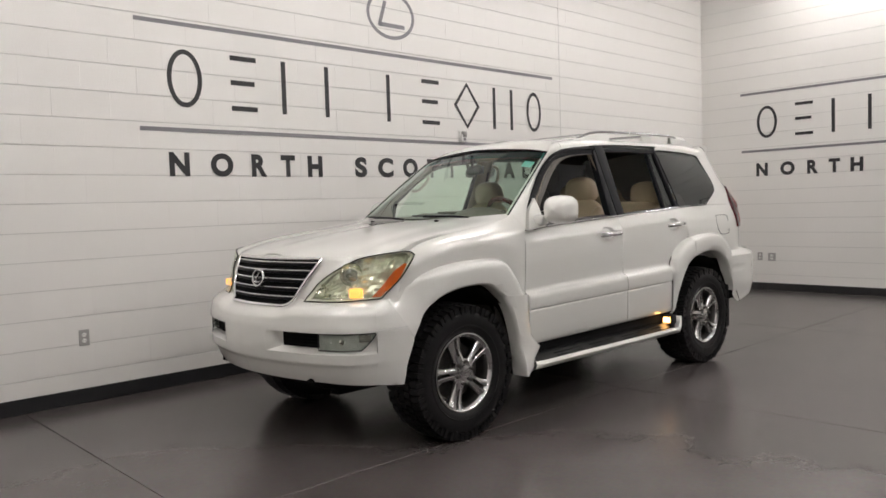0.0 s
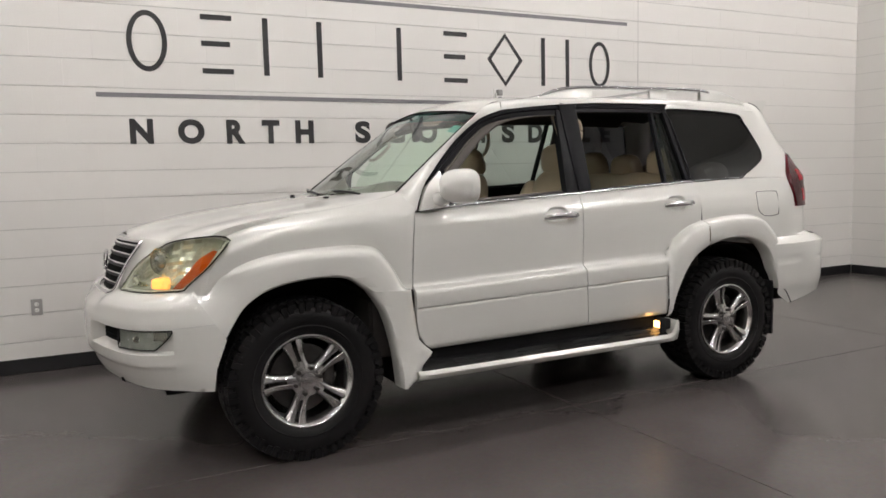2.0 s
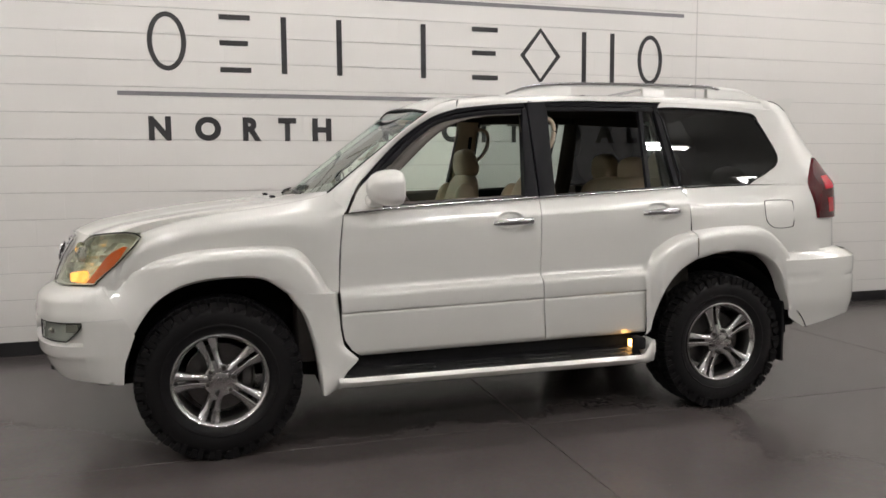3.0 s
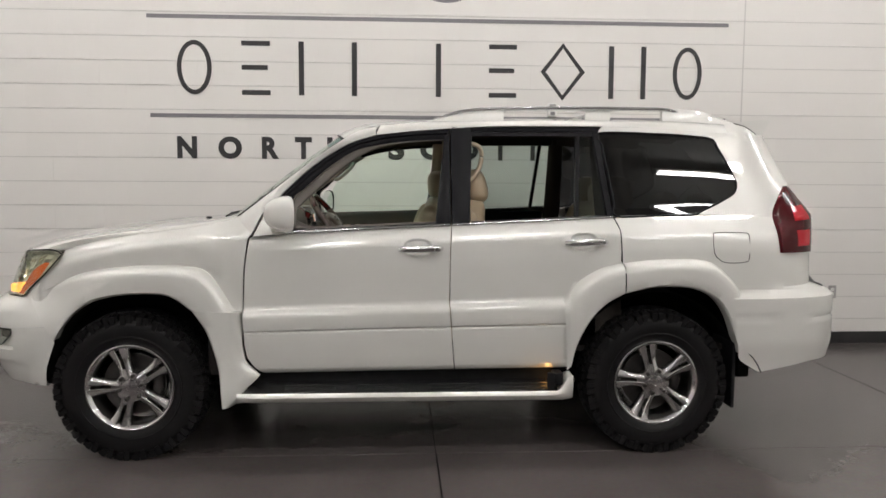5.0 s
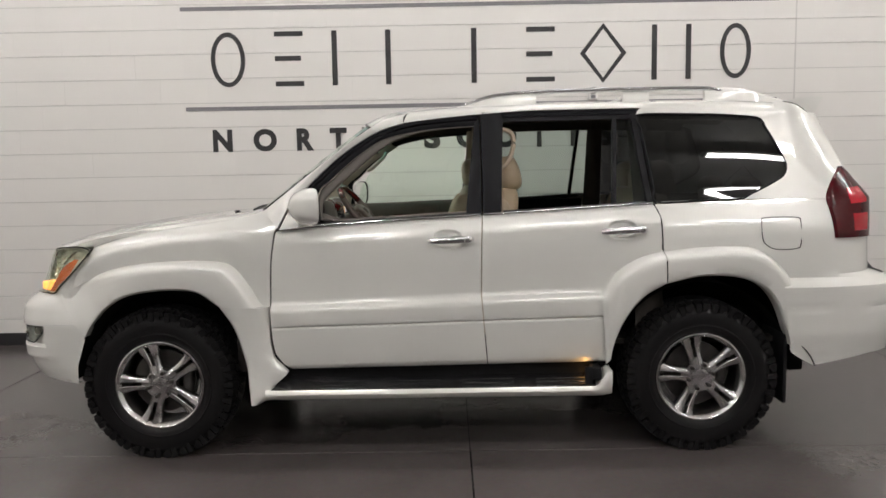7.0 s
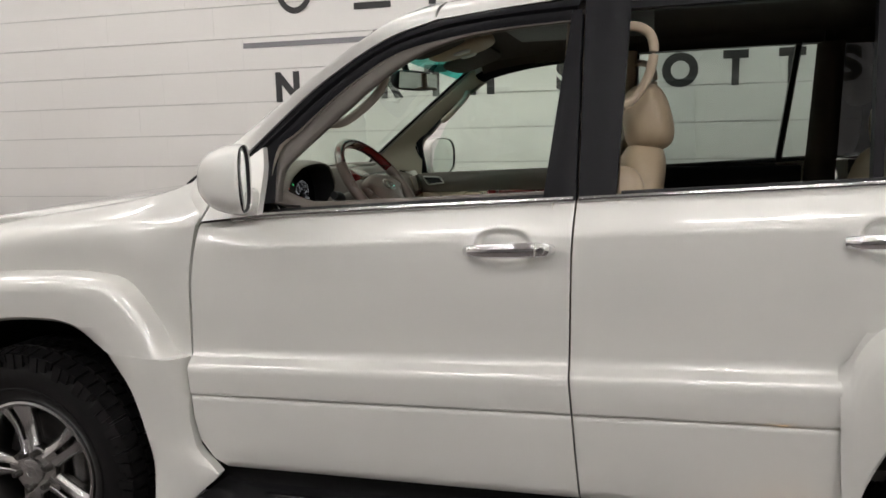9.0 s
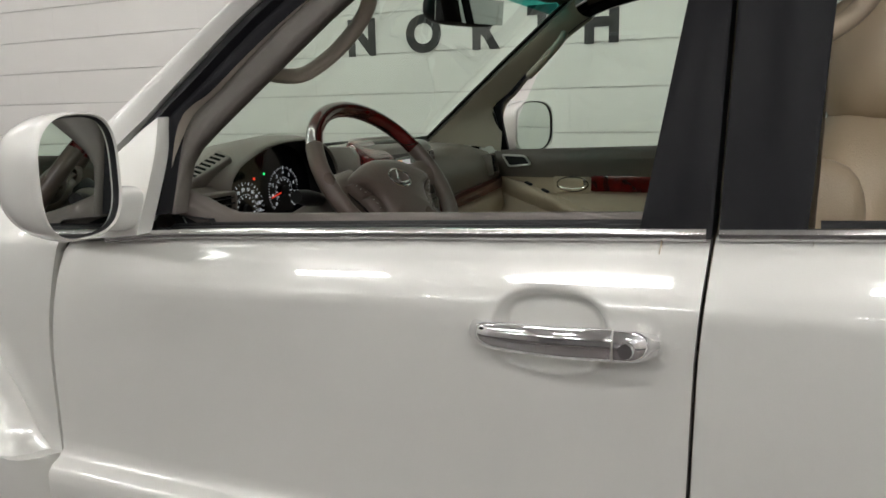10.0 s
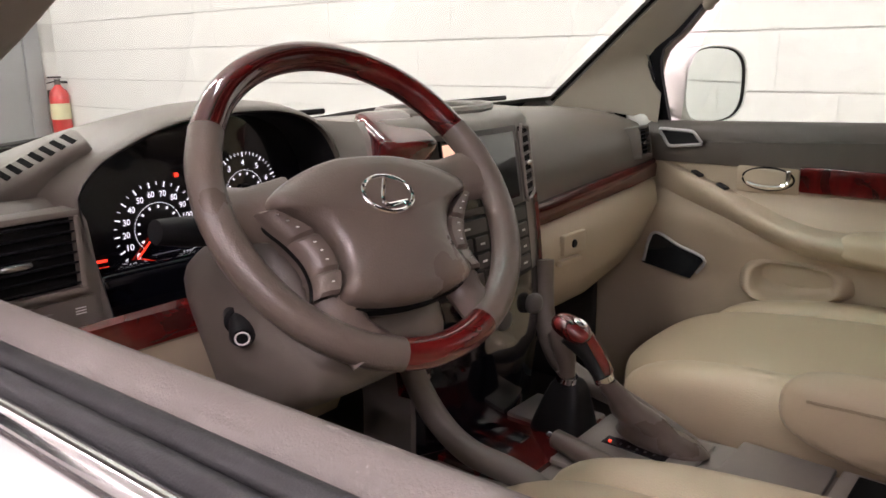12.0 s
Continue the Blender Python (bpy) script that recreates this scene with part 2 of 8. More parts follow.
def add_grid(bm, rows, skirt=None, close_u=False):
    vs = [[bm.verts.new(p) for p in r] for r in rows]
    n, m = len(vs), len(vs[0])
    for i in range(n - 1):
        for j in range(m - 1 + (1 if close_u else 0)):
            k = (j + 1) % m
            try:
                bm.faces.new((vs[i][j], vs[i][k], vs[i + 1][k], vs[i + 1][j]))
            except ValueError:
                pass
    if skirt is not None:
        s = Vector(skirt)
        loop = vs[0] + [r[-1] for r in vs[1:]] + vs[-1][::-1][1:] + [r[0] for r in vs[::-1]][1:-1]
        low = [bm.verts.new(v.co + s) for v in loop]
        for i in range(len(loop)):
            k = (i + 1) % len(loop)
            try:
                bm.faces.new((loop[i], low[i], low[k], loop[k]))
            except ValueError:
                pass
    return vs


def grid_bm(rows, skirt=None, close_u=False, weld=True):
    bm = bmesh.new()
    add_grid(bm, rows, skirt, close_u)
    if weld:
        bmesh.ops.remove_doubles(bm, verts=bm.verts, dist=0.0002)
    bmesh.ops.recalc_face_normals(bm, faces=bm.faces)
    return bm


def smooth_line(pts, n, closed=False):
    """n points evenly spaced on a smooth curve through pts (any dimension)."""
    p = np.array(pts, float)
    if len(p) == 2:
        return np.array([p[0] + (p[1] - p[0]) * t for t in np.linspace(0, 1, n)])
    ext = np.vstack([p[-1], p, p[:2]]) if closed else np.vstack([2 * p[0] - p[1], p, 2 * p[-1] - p[-2]])
    out = []
    count = len(p) if closed else len(p) - 1
    for i in range(count):
        a, b, c, d = ext[i], ext[i + 1], ext[i + 2], ext[i + 3]
        for t in np.linspace(0, 1, 16, endpoint=False):
            out.append(0.5 * (2 * b + (c - a) * t + (2 * a - 5 * b + 4 * c - d) * t * t + (3 * b - a - 3 * c + d) * t ** 3))
    out.append(p[0] if closed else p[-1])
    return even_line(out, n)


def even_line(pts, n):
    p = np.array(pts, float)
    s = np.concatenate([[0], np.cumsum(np.linalg.norm(np.diff(p, axis=0), axis=1))])
    t = np.linspace(0, s[-1], n)
    return np.stack([np.interp(t, s, p[:, k]) for k in range(p.shape[1])], axis=1)


def coons(c0, c1, d0, d1, n, m, straight=False):
    """Rows of a patch between the curves c0 and c1 (along) and d0 and d1 (across)."""
    f = even_line if straight else smooth_line
    c0, c1, d0, d1 = f(c0, n), f(c1, n), f(d0, m), f(d1, m)
    rows = []
    for j, v in enumerate(np.linspace(0, 1, m)):
        row = []
        for i, u in enumerate(np.linspace(0, 1, n)):
            p = (1 - v) * c0[i] + v * c1[i] + (1 - u) * d0[j] + u * d1[j]
            p = p - ((1 - u) * (1 - v) * c0[0] + u * (1 - v) * c0[-1] + (1 - u) * v * c1[0] + u * v * c1[-1])
            row.append(p)
        rows.append(row)
    return np.array(rows)


def box_bm(lo, hi, bevel=0.0, seg=2, bm=None):
    own = bm is None
    b = bmesh.new()
    r = bmesh.ops.create_cube(b, size=1)
    lo, hi = Vector(lo), Vector(hi)
    for v in b.verts:
        v.co = Vector([(lo[k] + hi[k]) / 2 + v.co[k] * (hi[k] - lo[k]) for k in range(3)])
    if bevel:
        bmesh.ops.bevel(b, geom=list(b.edges), offset=bevel, segments=seg, profile=0.6, affect="EDGES", clamp_overlap=True)
    if own:
        return b
    join_bm(bm, b)
    return bm


def join_bm(bm, other):
    me = bpy.data.meshes.new("tmp")
    other.to_mesh(me)
    other.free()
    bm.from_mesh(me)
    bpy.data.meshes.remove(me)
    return bm


def turned(bm, m):
    bmesh.ops.transform(bm, matrix=m, verts=bm.verts)
    return bm


def tube_bm(pts, radius, sides=10, closed=False, n=None, flat=None, radii=None):
    """A round bar along a smooth curve; flat squeezes it along that axis."""
    p = smooth_line(pts, n or max(8, 6 * len(pts)), closed)
    if closed:
        p = p[:-1]
    rows = []
    up = Vector((0.02, 0.05, 1)).normalized()
    for i in range(len(p)):
        a, b = (p[i - 1] if (i or closed) else p[i]), (p[(i + 1) % len(p)] if (i < len(p) - 1 or closed) else p[i])
        d = Vector(b - a).normalized()
        side = d.cross(up)
        if side.length < 0.05:
            side = d.cross(Vector((1, 0, 0)))
        side.normalize()
        top = side.cross(d)
        r = radius if radii is None else float(np.interp(i / (len(p) - 1), np.linspace(0, 1, len(radii)), radii))
        row = []
        for k in range(sides):
            ang = 2 * math.pi * k / sides
            w = side * math.cos(ang) * r + top * math.sin(ang) * r * (flat or 1)
            row.append(Vector(p[i]) + w)
        rows.append(row)
    if closed:
        rows.append(rows[0])
    bm = bmesh.new()
    vs = add_grid(bm, rows, close_u=True)
    if not closed:
        for r in (vs[0], vs[-1]):
            try:
                bm.faces.new(r)
            except ValueError:
                pass
    bmesh.ops.remove_doubles(bm, verts=bm.verts, dist=1e-5)
    bmesh.ops.recalc_face_normals(bm, faces=bm.faces)
    return bm


def lathe_bm(profile, centre, axis="y", steps=48):
    """profile: rows of (radius, offset along the axis)."""
    rows = []
    for k in range(steps + 1):
        a = 2 * math.pi * k / steps
        c, s = math.cos(a), math.sin(a)
        row = []
        for r, o in profile:
            q = {"y": (r * c, o, r * s), "z": (r * c, r * s, o), "x": (o, r * c, r * s)}[axis]
            row.append([centre[i] + q[i] for i in range(3)])
        rows.append(row)
    return grid_bm(rows)


def pillow_bm(centre, size, power=3.2, turn=(0, 0, 0), cuts=10, taper=None):
    """A stuffed, rounded block."""
    bm = bmesh.new()
    bmesh.ops.create_cube(bm, size=2)
    bmesh.ops.subdivide_edges(bm, edges=list(bm.edges), cuts=cuts, use_grid_fill=True)
    for v in bm.verts:
        p = v.co
        k = (abs(p.x) ** power + abs(p.y) ** power + abs(p.z) ** power) ** (-1 / power)
        p = p * k
        if taper:
            p = taper(p)
        v.co = Vector((p.x * size[0] / 2, p.y * size[1] / 2, p.z * size[2] / 2))
    return turned(bm, pose(*centre, *turn))


def letter(name, text, x0, x1, z0, z1, place, mat, parent, offset=0.0):
    """A painted letter fitted into its box on a wall; place(x, z, d) gives the wall's points."""
    cu = bpy.data.curves.new(name, "FONT")
    cu.body, cu.offset, cu.extrude = text, offset, 0.0
    ob = new(name, cu)
    bpy.context.view_layer.update()
    me = bpy.data.meshes.new_from_object(ob.evaluated_get(bpy.context.evaluated_depsgraph_get()))
    bpy.data.objects.remove(ob)
    bpy.data.curves.remove(cu)
    co = np.array([v.co[:] for v in me.vertices])
    lo, hi = co.min(0), co.max(0)
    for v in me.vertices:
        fx, fz = (v.co.x - lo[0]) / (hi[0] - lo[0]), (v.co.y - lo[1]) / (hi[1] - lo[1])
        v.co = place(x0 + fx * (x1 - x0), z0 + fz * (z1 - z0))
    bm = bmesh.new()
    bm.from_mesh(me)
    bpy.data.meshes.remove(me)
    return part(name, bm, mat, parent, smooth=False)


# ---- room ----
X0, X1, Y0, Y1, TOP = -4.7, 7.9, -11.0, 2.708, 4.6
COURSE, LENGTH, JOINT, UPRIGHT = 0.2032, 0.4064, 0.0066, -0.0008


def build_floor():
    fl = tagged(part("floor", box_bm((X0 - 0.2, Y0 - 0.2, -0.2), (X1 + 0.2, Y1 + 0.2, -0.012)), GAP), "dark joint bed under polished concrete slabs", "floor", kind="structure")
    xs = [X0 - 0.1, -1.6, 1.6, 4.8, X1 + 0.1]
    ys = [Y0 - 0.1, -6.38, -3.18, 0.02, Y1 + 0.1]
    for i in range(len(xs) - 1):
        for j in range(len(ys) - 1):
            b = box_bm((xs[i] + 0.0025, ys[j] + 0.0025, -0.1), (xs[i + 1] - 0.0025, ys[j + 1] - 0.0025, 0), 0.002, 1)
            part("slab", b, FLOOR, fl)


def block_mesh(w, h, d=0.05):
    bm = box_bm((-w / 2 + UPRIGHT / 2, 0, -h / 2 + JOINT / 2), (w / 2 - UPRIGHT / 2, d, h / 2 - JOINT / 2), 0.0009, 1)
    bmesh.ops.delete(bm, geom=[f for f in bm.faces if f.normal.y > 0.9], context="FACES")
    me = bpy.data.meshes.new("block")
    bm.to_mesh(me)
    bm.free()
    me.materials.append(BLOCK)
    return me


def build_walls():
    north = tagged(part("wall_north", box_bm((X0 - 0.3, Y1 + 0.007, 0), (X1 + 0.3, Y1 + 0.3, TOP)), MORTAR), "white painted concrete block wall with sign lettering", "wall", kind="structure")
    east = tagged(part("wall_east", box_bm((X1 + 0.007, Y0, 0), (X1 + 0.3, Y1 + 0.004, TOP)), MORTAR), "white painted concrete block wall", "wall", kind="structure")
    west = tagged(part("wall_west", box_bm((X0 - 0.3, Y0, 0), (X0 - 0.007, Y1 + 0.004, TOP)), MORTAR), "white painted concrete block wall with grey door", "wall", kind="structure")
    # unseen closing wall behind the camera, made grey to darken the car's reflections
    tagged(part("wall_south", box_bm((X0 - 0.3, Y0 - 0.3, 0), (X1 + 0.3, Y0, TOP)), material("unseen_grey_wall", (0.20, 0.195, 0.19), 0.6, noise_scale=1.5, noise_amount=0.06)), "unseen closing wall, grey to darken reflections", "wall", kind="structure")
    tagged(part("ceiling", box_bm((X0 - 0.3, Y0 - 0.3, TOP), (X1 + 0.3, Y1 + 0.3, TOP + 0.2)), CEILING), "plain white ceiling deck", "ceiling", kind="structure")
    full = block_mesh(LENGTH, COURSE)
    rng = random.Random(4)
    rest = bmesh.new()
    rows = int(TOP / COURSE) + 1
    for r in range(rows):
        z = 0.024 + COURSE * (r - 0.5) + COURSE
        if z + COURSE / 2 > TOP:
            break
        shift = 0.0 if r % 2 else LENGTH / 2
        x = X0 - 0.07 + LENGTH / 2 - shift
        while x - LENGTH / 2 < X1 - 0.02:
            hi = min(x + LENGTH / 2, X1)
            near = -1.9 < x < 4.75 and z < 3.7 and hi == x + LENGTH / 2
            if near:
                ob = new("block", full)
                ob.parent = north
                ob.location = (x, Y1 + rng.uniform(-0.0006, 0.0006), z)
            else:
                b = box_bm((max(X0, x - LENGTH / 2 + UPRIGHT / 2), Y1, z - COURSE / 2 + JOINT / 2), (hi - UPRIGHT / 2, Y1 + 0.03, z + COURSE / 2 - JOINT / 2), 0.0009, 1)
                join_bm(rest, b)
            x += LENGTH
        for side, wall_x, sign in (("e", X1, 1), ("w", X0, -1)):
            y = Y1 if shift else Y1 - LENGTH / 2
            while y > Y0 + 0.3 and y > -4.2:
                if not (side == "w" and 1.44 < y < 2.70 and z < 2.25):
                    a, c = sorted((wall_x, wall_x + sign * 0.03))
                    join_bm(rest, box_bm((a, y - LENGTH / 2 + UPRIGHT / 2, z - COURSE / 2 + JOINT / 2), (c, y + LENGTH / 2 - UPRIGHT / 2, z + COURSE / 2 - JOINT / 2), 0.0009, 1))
                y -= LENGTH
    tagged(part("block_courses", rest, BLOCK, north, "white painted blocks of the far wall stretches"), kind="stuff")
    # the bottom sliver under the first course and the black base
    tagged(part("baseboard_north", box_bm((X0 + 0.01, Y1 - 0.012, 0.0), (X1 - 0.012, Y1 - 0.0015, 0.108), 0.003, 1), BASE_BLACK), "black rubber base along the wall", "baseboard", kind="structure")
    tagged(part("baseboard_east", box_bm((X1 - 0.012, Y0, 0.0), (X1 - 0.0015, Y1 - 0.014, 0.108), 0.003, 1), BASE_BLACK), "black rubber base along the wall", "baseboard", kind="structure")
    tagged(part("baseboard_west", box_bm((X0 + 0.0015, Y0, 0.0), (X0 + 0.012, 1.40, 0.108), 0.003, 1), BASE_BLACK), "black rubber base along the wall", "baseboard", kind="structure")
    # the wall's movement joint
    tagged(part("control_joint", box_bm((4.425, Y1 - 0.0012, 0.11), (4.437, Y1 + 0.003, TOP)), MORTAR, north), "", "")
    return north, east, west


def strokes_bm(place, boxes):
    bm = bmesh.new()
    for x0, x1, z0, z1 in boxes:
        vs = [bm.verts.new(place(*q)) for q in ((x0, z0), (x1, z0), (x1, z1), (x0, z1))]
        bm.faces.new(vs)
    return bm


def ring_bm(place, cx, cz, rx, rz, w, a0=0, a1=360, n=48):
    bm = bmesh.new()
    rows = []
    for k in range(n + 1):
        a = radians(a0 + (a1 - a0) * k / n)
        rows.append([place(cx + (rx - o) * math.cos(a), cz + (rz - o) * math.sin(a)) for o in (0, w)])
    add_grid(bm, rows)
    bmesh.ops.remove_doubles(bm, verts=bm.verts, dist=1e-4)
    return bm


def bar_bm(place, p, q, w):
    d = Vector((q[0] - p[0], q[1] - p[1])).normalized()
    s = Vector((-d.y, d.x)) * w / 2
    bm = bmesh.new()
    bm.faces.new([bm.verts.new(place(a[0] + k * s.x, a[1] + k * s.y)) for a, k in ((p, 1), (p, -1), (q, -1), (q, 1))])
    return bm


def build_sign(name, place, end):
    """The painted sign: rules, plain marks for the dealer's name, the town below; only what fits before end is built."""
    sign = thing(name, place(1.8, 2.2), "black painted wall sign between two grey rules", "sign")
    z0, z1 = 2.185, 2.637
    w = 0.045
    part("rule", strokes_bm(place, [(-0.71, min(4.285, end), 2.815, 2.848)]), GREY_INK, sign, "thin grey rule", smooth=False)
    part("rule", strokes_bm(place, [(-0.70, min(4.285, end), 1.990, 2.023)]), GREY_INK, sign, "thin grey rule", smooth=False)
    marks = [("round", -0.47, -0.18), ("three", 0.07, 0.31), ("post", 0.55, 0.77), ("post", 1.00, 1.23), ("post", 1.72, 1.95), ("three", 2.18, 2.42), ("diamond", 2.65, 3.00), ("twin", 3.23, 3.56), ("oval", 3.80, 4.06)]
    for kind, a, b in marks:
        if b > end:
            continue
        put = lambda bm: part("stroke", bm, INK, sign, smooth=False)
        boxes = []
        if kind == "post":
            boxes = [(a, a + w, z0, z1)]
        elif kind == "three":
            boxes = [(a, b, z0, z0 + w * 0.9), (a, b - 0.02, 2.395, 2.395 + w * 0.9), (a, b, z1 - w * 0.9, z1)]
        elif kind == "twin":
            boxes = [(a, a + w, z0, z1), (b - w, b, z0, z1)]
        elif kind == "diamond":
            c, m = (a + b) / 2, (z0 + z1) / 2
            put(ring_bm(place, c, m, (b - a) / 2 + 0.02, (z1 - z0) / 2 + 0.02, w, 90, 450, 4))
        elif kind == "oval":
            put(ring_bm(place, (a + b) / 2, (z0 + z1) / 2, (b - a) / 2, (z1 - z0) / 2, w * 0.85))
        else:
            put(ring_bm(place, (a + b) / 2, (z0 + z1) / 2, (b - a) / 2, (z1 - z0) / 2, w * 0.85))
        for q in boxes:
            put(strokes_bm(place, [q]))
    town = [("N", -0.484, -0.317), ("O", -0.138, 0.060), ("R", 0.229, 0.375), ("T", 0.511, 0.656), ("H", 0.786, 0.944), ("S", 1.310, 1.450), ("C", 1.585, 1.775), ("O", 1.900, 2.094), ("T", 2.222, 2.352),
            ("T", 2.505, 2.640), ("S", 2.775, 2.915), ("D", 3.070, 3.235), ("A", 3.375, 3.570), ("L", 3.700, 3.810), ("E", 3.940, 4.060)]
    for ch, a, b in town:
        if b < end:
            letter("letter", ch, a, b, 1.643, 1.832, place, INK, sign, offset=0.05)
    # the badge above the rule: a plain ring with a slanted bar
    part("badge_ring", ring_bm(place, 1.81, 3.215, 0.30, 0.235, 0.035), GREY_INK, sign, "grey painted ring", smooth=False)
    part("badge_bar", bar_bm(place, (1.74, 3.34), (1.66, 3.10), 0.04), GREY_INK, sign, smooth=False)
    part("badge_bar", bar_bm(place, (1.66, 3.115), (1.98, 3.115), 0.04), GREY_INK, sign, smooth=False)
    return sign


def outlet(place_m, label, group):
    """A duplex socket with its plate; it is built facing -y at the origin and then set."""
    th = thing("wall_outlet", (0, 0, 0), label, "outlet", group)
    part("plate", box_bm((-0.036, -0.007, -0.058), (0.036, 0, 0.058), 0.003, 2), PLATE, th)
    for z in (-0.021, 0.021):
        s = part("socket", lathe_bm([(0, -0.0105), (0.014, -0.0105), (0.0155, -0.009), (0.0155, -0.006)], (0, 0, z), "y", 20), WHITE_PLASTIC, th)
        for x in (-0.005, 0.005):
            part("slot", box_bm((x - 0.001, -0.0112, z - 0.005), (x + 0.001, -0.0104, z + 0.005)), GAP, s)
    part("screw", lathe_bm([(0, -0.0085), (0.003, -0.008), (0.0035, -0.0065)], (0, 0, 0), "y", 12), STEEL, th)
    th.matrix_basis = place_m
    return th


def wall_box(place_m):
    th = thing("alarm_sounder", (0, 0, 0), "small white wall sounder with a clear lens", "alarm")
    part("back_plate", box_bm((-0.045, -0.012, -0.06), (0.045, 0, 0.06), 0.004, 2), WHITE_PLASTIC, th)
    part("body", box_bm((-0.04, -0.045, -0.055), (0.04, -0.012, 0.02), 0.008, 2), WHITE_PLASTIC, th)
    part("lens", box_bm((-0.028, -0.06, -0.005), (0.028, -0.02, 0.052), 0.012, 3), PLATE, th, "clear strobe lens")
    part("grille_mark", box_bm((-0.02, -0.0465, -0.045), (0.02, -0.0448, -0.015), 0.002, 1), GREY_INK, th)
    th.matrix_basis = place_m


def extinguisher():
    c = (-4.575, 2.640)
    th = thing("fire_extinguisher", (c[0], c[1], 0.80), "red fire extinguisher with pale label hanging on the wall", "extinguisher")
    part("cylinder", lathe_bm([(0, 0.80), (0.06, 0.805), (0.072, 0.83), (0.072, 1.10), (0.062, 1.15), (0.03, 1.185), (0.022, 1.20), (0, 1.20)], (c[0], c[1], 0), "z", 32), EXT_RED, th)
    part("label", lathe_bm([(0.0728, 0.94), (0.0728, 1.06)], (c[0], c[1], 0), "z", 32), STICKER, th, "pale printed label")
    part("valve", lathe_bm([(0, 1.19), (0.02, 1.19), (0.024, 1.215), (0.02, 1.24), (0, 1.24)], (c[0], c[1], 0), "z", 16), STEEL, th)
    part("handle", box_bm((c[0] - 0.012, c[1] - 0.07, 1.25), (c[0] + 0.012, c[1] + 0.03, 1.262), 0.003, 1), BLACK_PLASTIC, th)
    part("lever", turned(box_bm((-0.01, -0.08, 0), (0.01, 0.02, 0.008), 0.003, 1), pose(c[0], c[1], 1.225, 12, 0, 0)), BLACK_PLASTIC, th)
    part("hose", tube_bm([(c[0], c[1] + 0.02, 1.22), (c[0] + 0.02, c[1] + 0.09, 1.20), (c[0] + 0.03, c[1] + 0.095, 1.05), (c[0] + 0.02, c[1] + 0.085, 0.90)], 0.010, 10), BLACK_PLASTIC, th)
    part("bracket", box_bm((X0, c[1] - 0.03, 0.92), (c[0] - 0.06, c[1] + 0.03, 1.16), 0.004, 1), STEEL, th)


def side_door():
    d = tagged(part("door_1", box_bm((X0 - 0.04, 1.525, 0.012), (X0 + 0.012, 2.465, 2.10), 0.004, 1), DOOR_GREY), "grey painted steel door, closed", "door", kind="structure")
    for lo, hi in (((X0 - 0.05, 2.465, 0), (X0 + 0.045, 2.585, 2.22)), ((X0 - 0.05, 1.405, 0), (X0 + 0.045, 1.525, 2.22)), ((X0 - 0.05, 1.525, 2.10), (X0 + 0.045, 2.465, 2.22))):
        part("door_frame", box_bm(lo, hi, 0.006, 2), DOOR_GREY, d)
    part("door_handle", tube_bm([(X0 + 0.012, 1.625, 1.0), (X0 + 0.07, 1.625, 1.0), (X0 + 0.07, 1.745, 1.0)], 0.011, 10), SATIN_CHROME, d)


def strip_light(x, y, length, z=4.35):
    th = thing("strip_light", (x, y, TOP), "unseen white twin-tube ceiling strip light", "ceiling light", "ceiling strip lights")
    part("housing", box_bm((x - length / 2, y - 0.07, z + 0.02), (x + length / 2, y + 0.07, z + 0.08), 0.006, 1), FIXTURE, th)
    for s in (-0.04, 0.04):
        part("tube", tube_bm([(x - length / 2 + 0.03, y + s, z), (x + length / 2 - 0.03, y + s, z)], 0.019, 12, n=3), TUBE_MID if y == -2.75 else TUBE, th, "lit white tube")
    for s in (-1, 1):
        part("end_cap", box_bm((x + s * (length / 2 - 0.015) - 0.015, y - 0.07, z - 0.02), (x + s * (length / 2 - 0.015) + 0.015, y + 0.07, z + 0.02), 0.004, 1), FIXTURE, th)
        part("hanger", tube_bm([(x + s * length * 0.3, y, z + 0.07), (x + s * length * 0.3, y, TOP)], 0.006, 8, n=3), STEEL, th)


def build_room():
    build_floor()
    build_walls()
    build_sign("wall_sign", lambda x, z: (x, Y1 - 0.004, z), 99)
    build_sign("wall_sign", lambda x, z: (X1 - 0.004, 1.39 - x, z), 99)
    outlet(pose(-1.185, Y1 - 0.001, 0.475), "grey duplex wall outlet in the block wall", "wall outlets")
    outlet(pose(5.345, Y1 - 0.001, 0.475), "grey duplex wall outlet in the block wall", "wall outlets")
    outlet(pose(X1 - 0.001, 1.83, 0.487, 0, 0, -90), "grey wall outlet beside a wider twin outlet", "wall outlets")
    outlet(pose(X1 - 0.001, 1.66, 0.48, 0, 0, -90) @ Matrix.Diagonal((1.5, 1, 1, 1)), "wider grey twin wall outlet", "wall outlets")
    wall_box(pose(2.735, Y1 - 0.001, 2.08))
    extinguisher()
    side_door()
    # the -2.75 row follows a reflection; the other rows are assumed, for fill light
    for y in (-6.2, -2.75, 0.75):
        for x in (-4.0, -2.0, 0.2, 2.5, 4.8, 7.1):
            if (x, y) != (7.1, -2.75):
                strip_light(x, y, 1.22)
    # extra strips added only to brighten the east end of the room
    for x, y in ((7.1, -0.9), (7.1, -4.5), (5.2, -4.5)):
        strip_light(x, y, 1.22)


build_room()


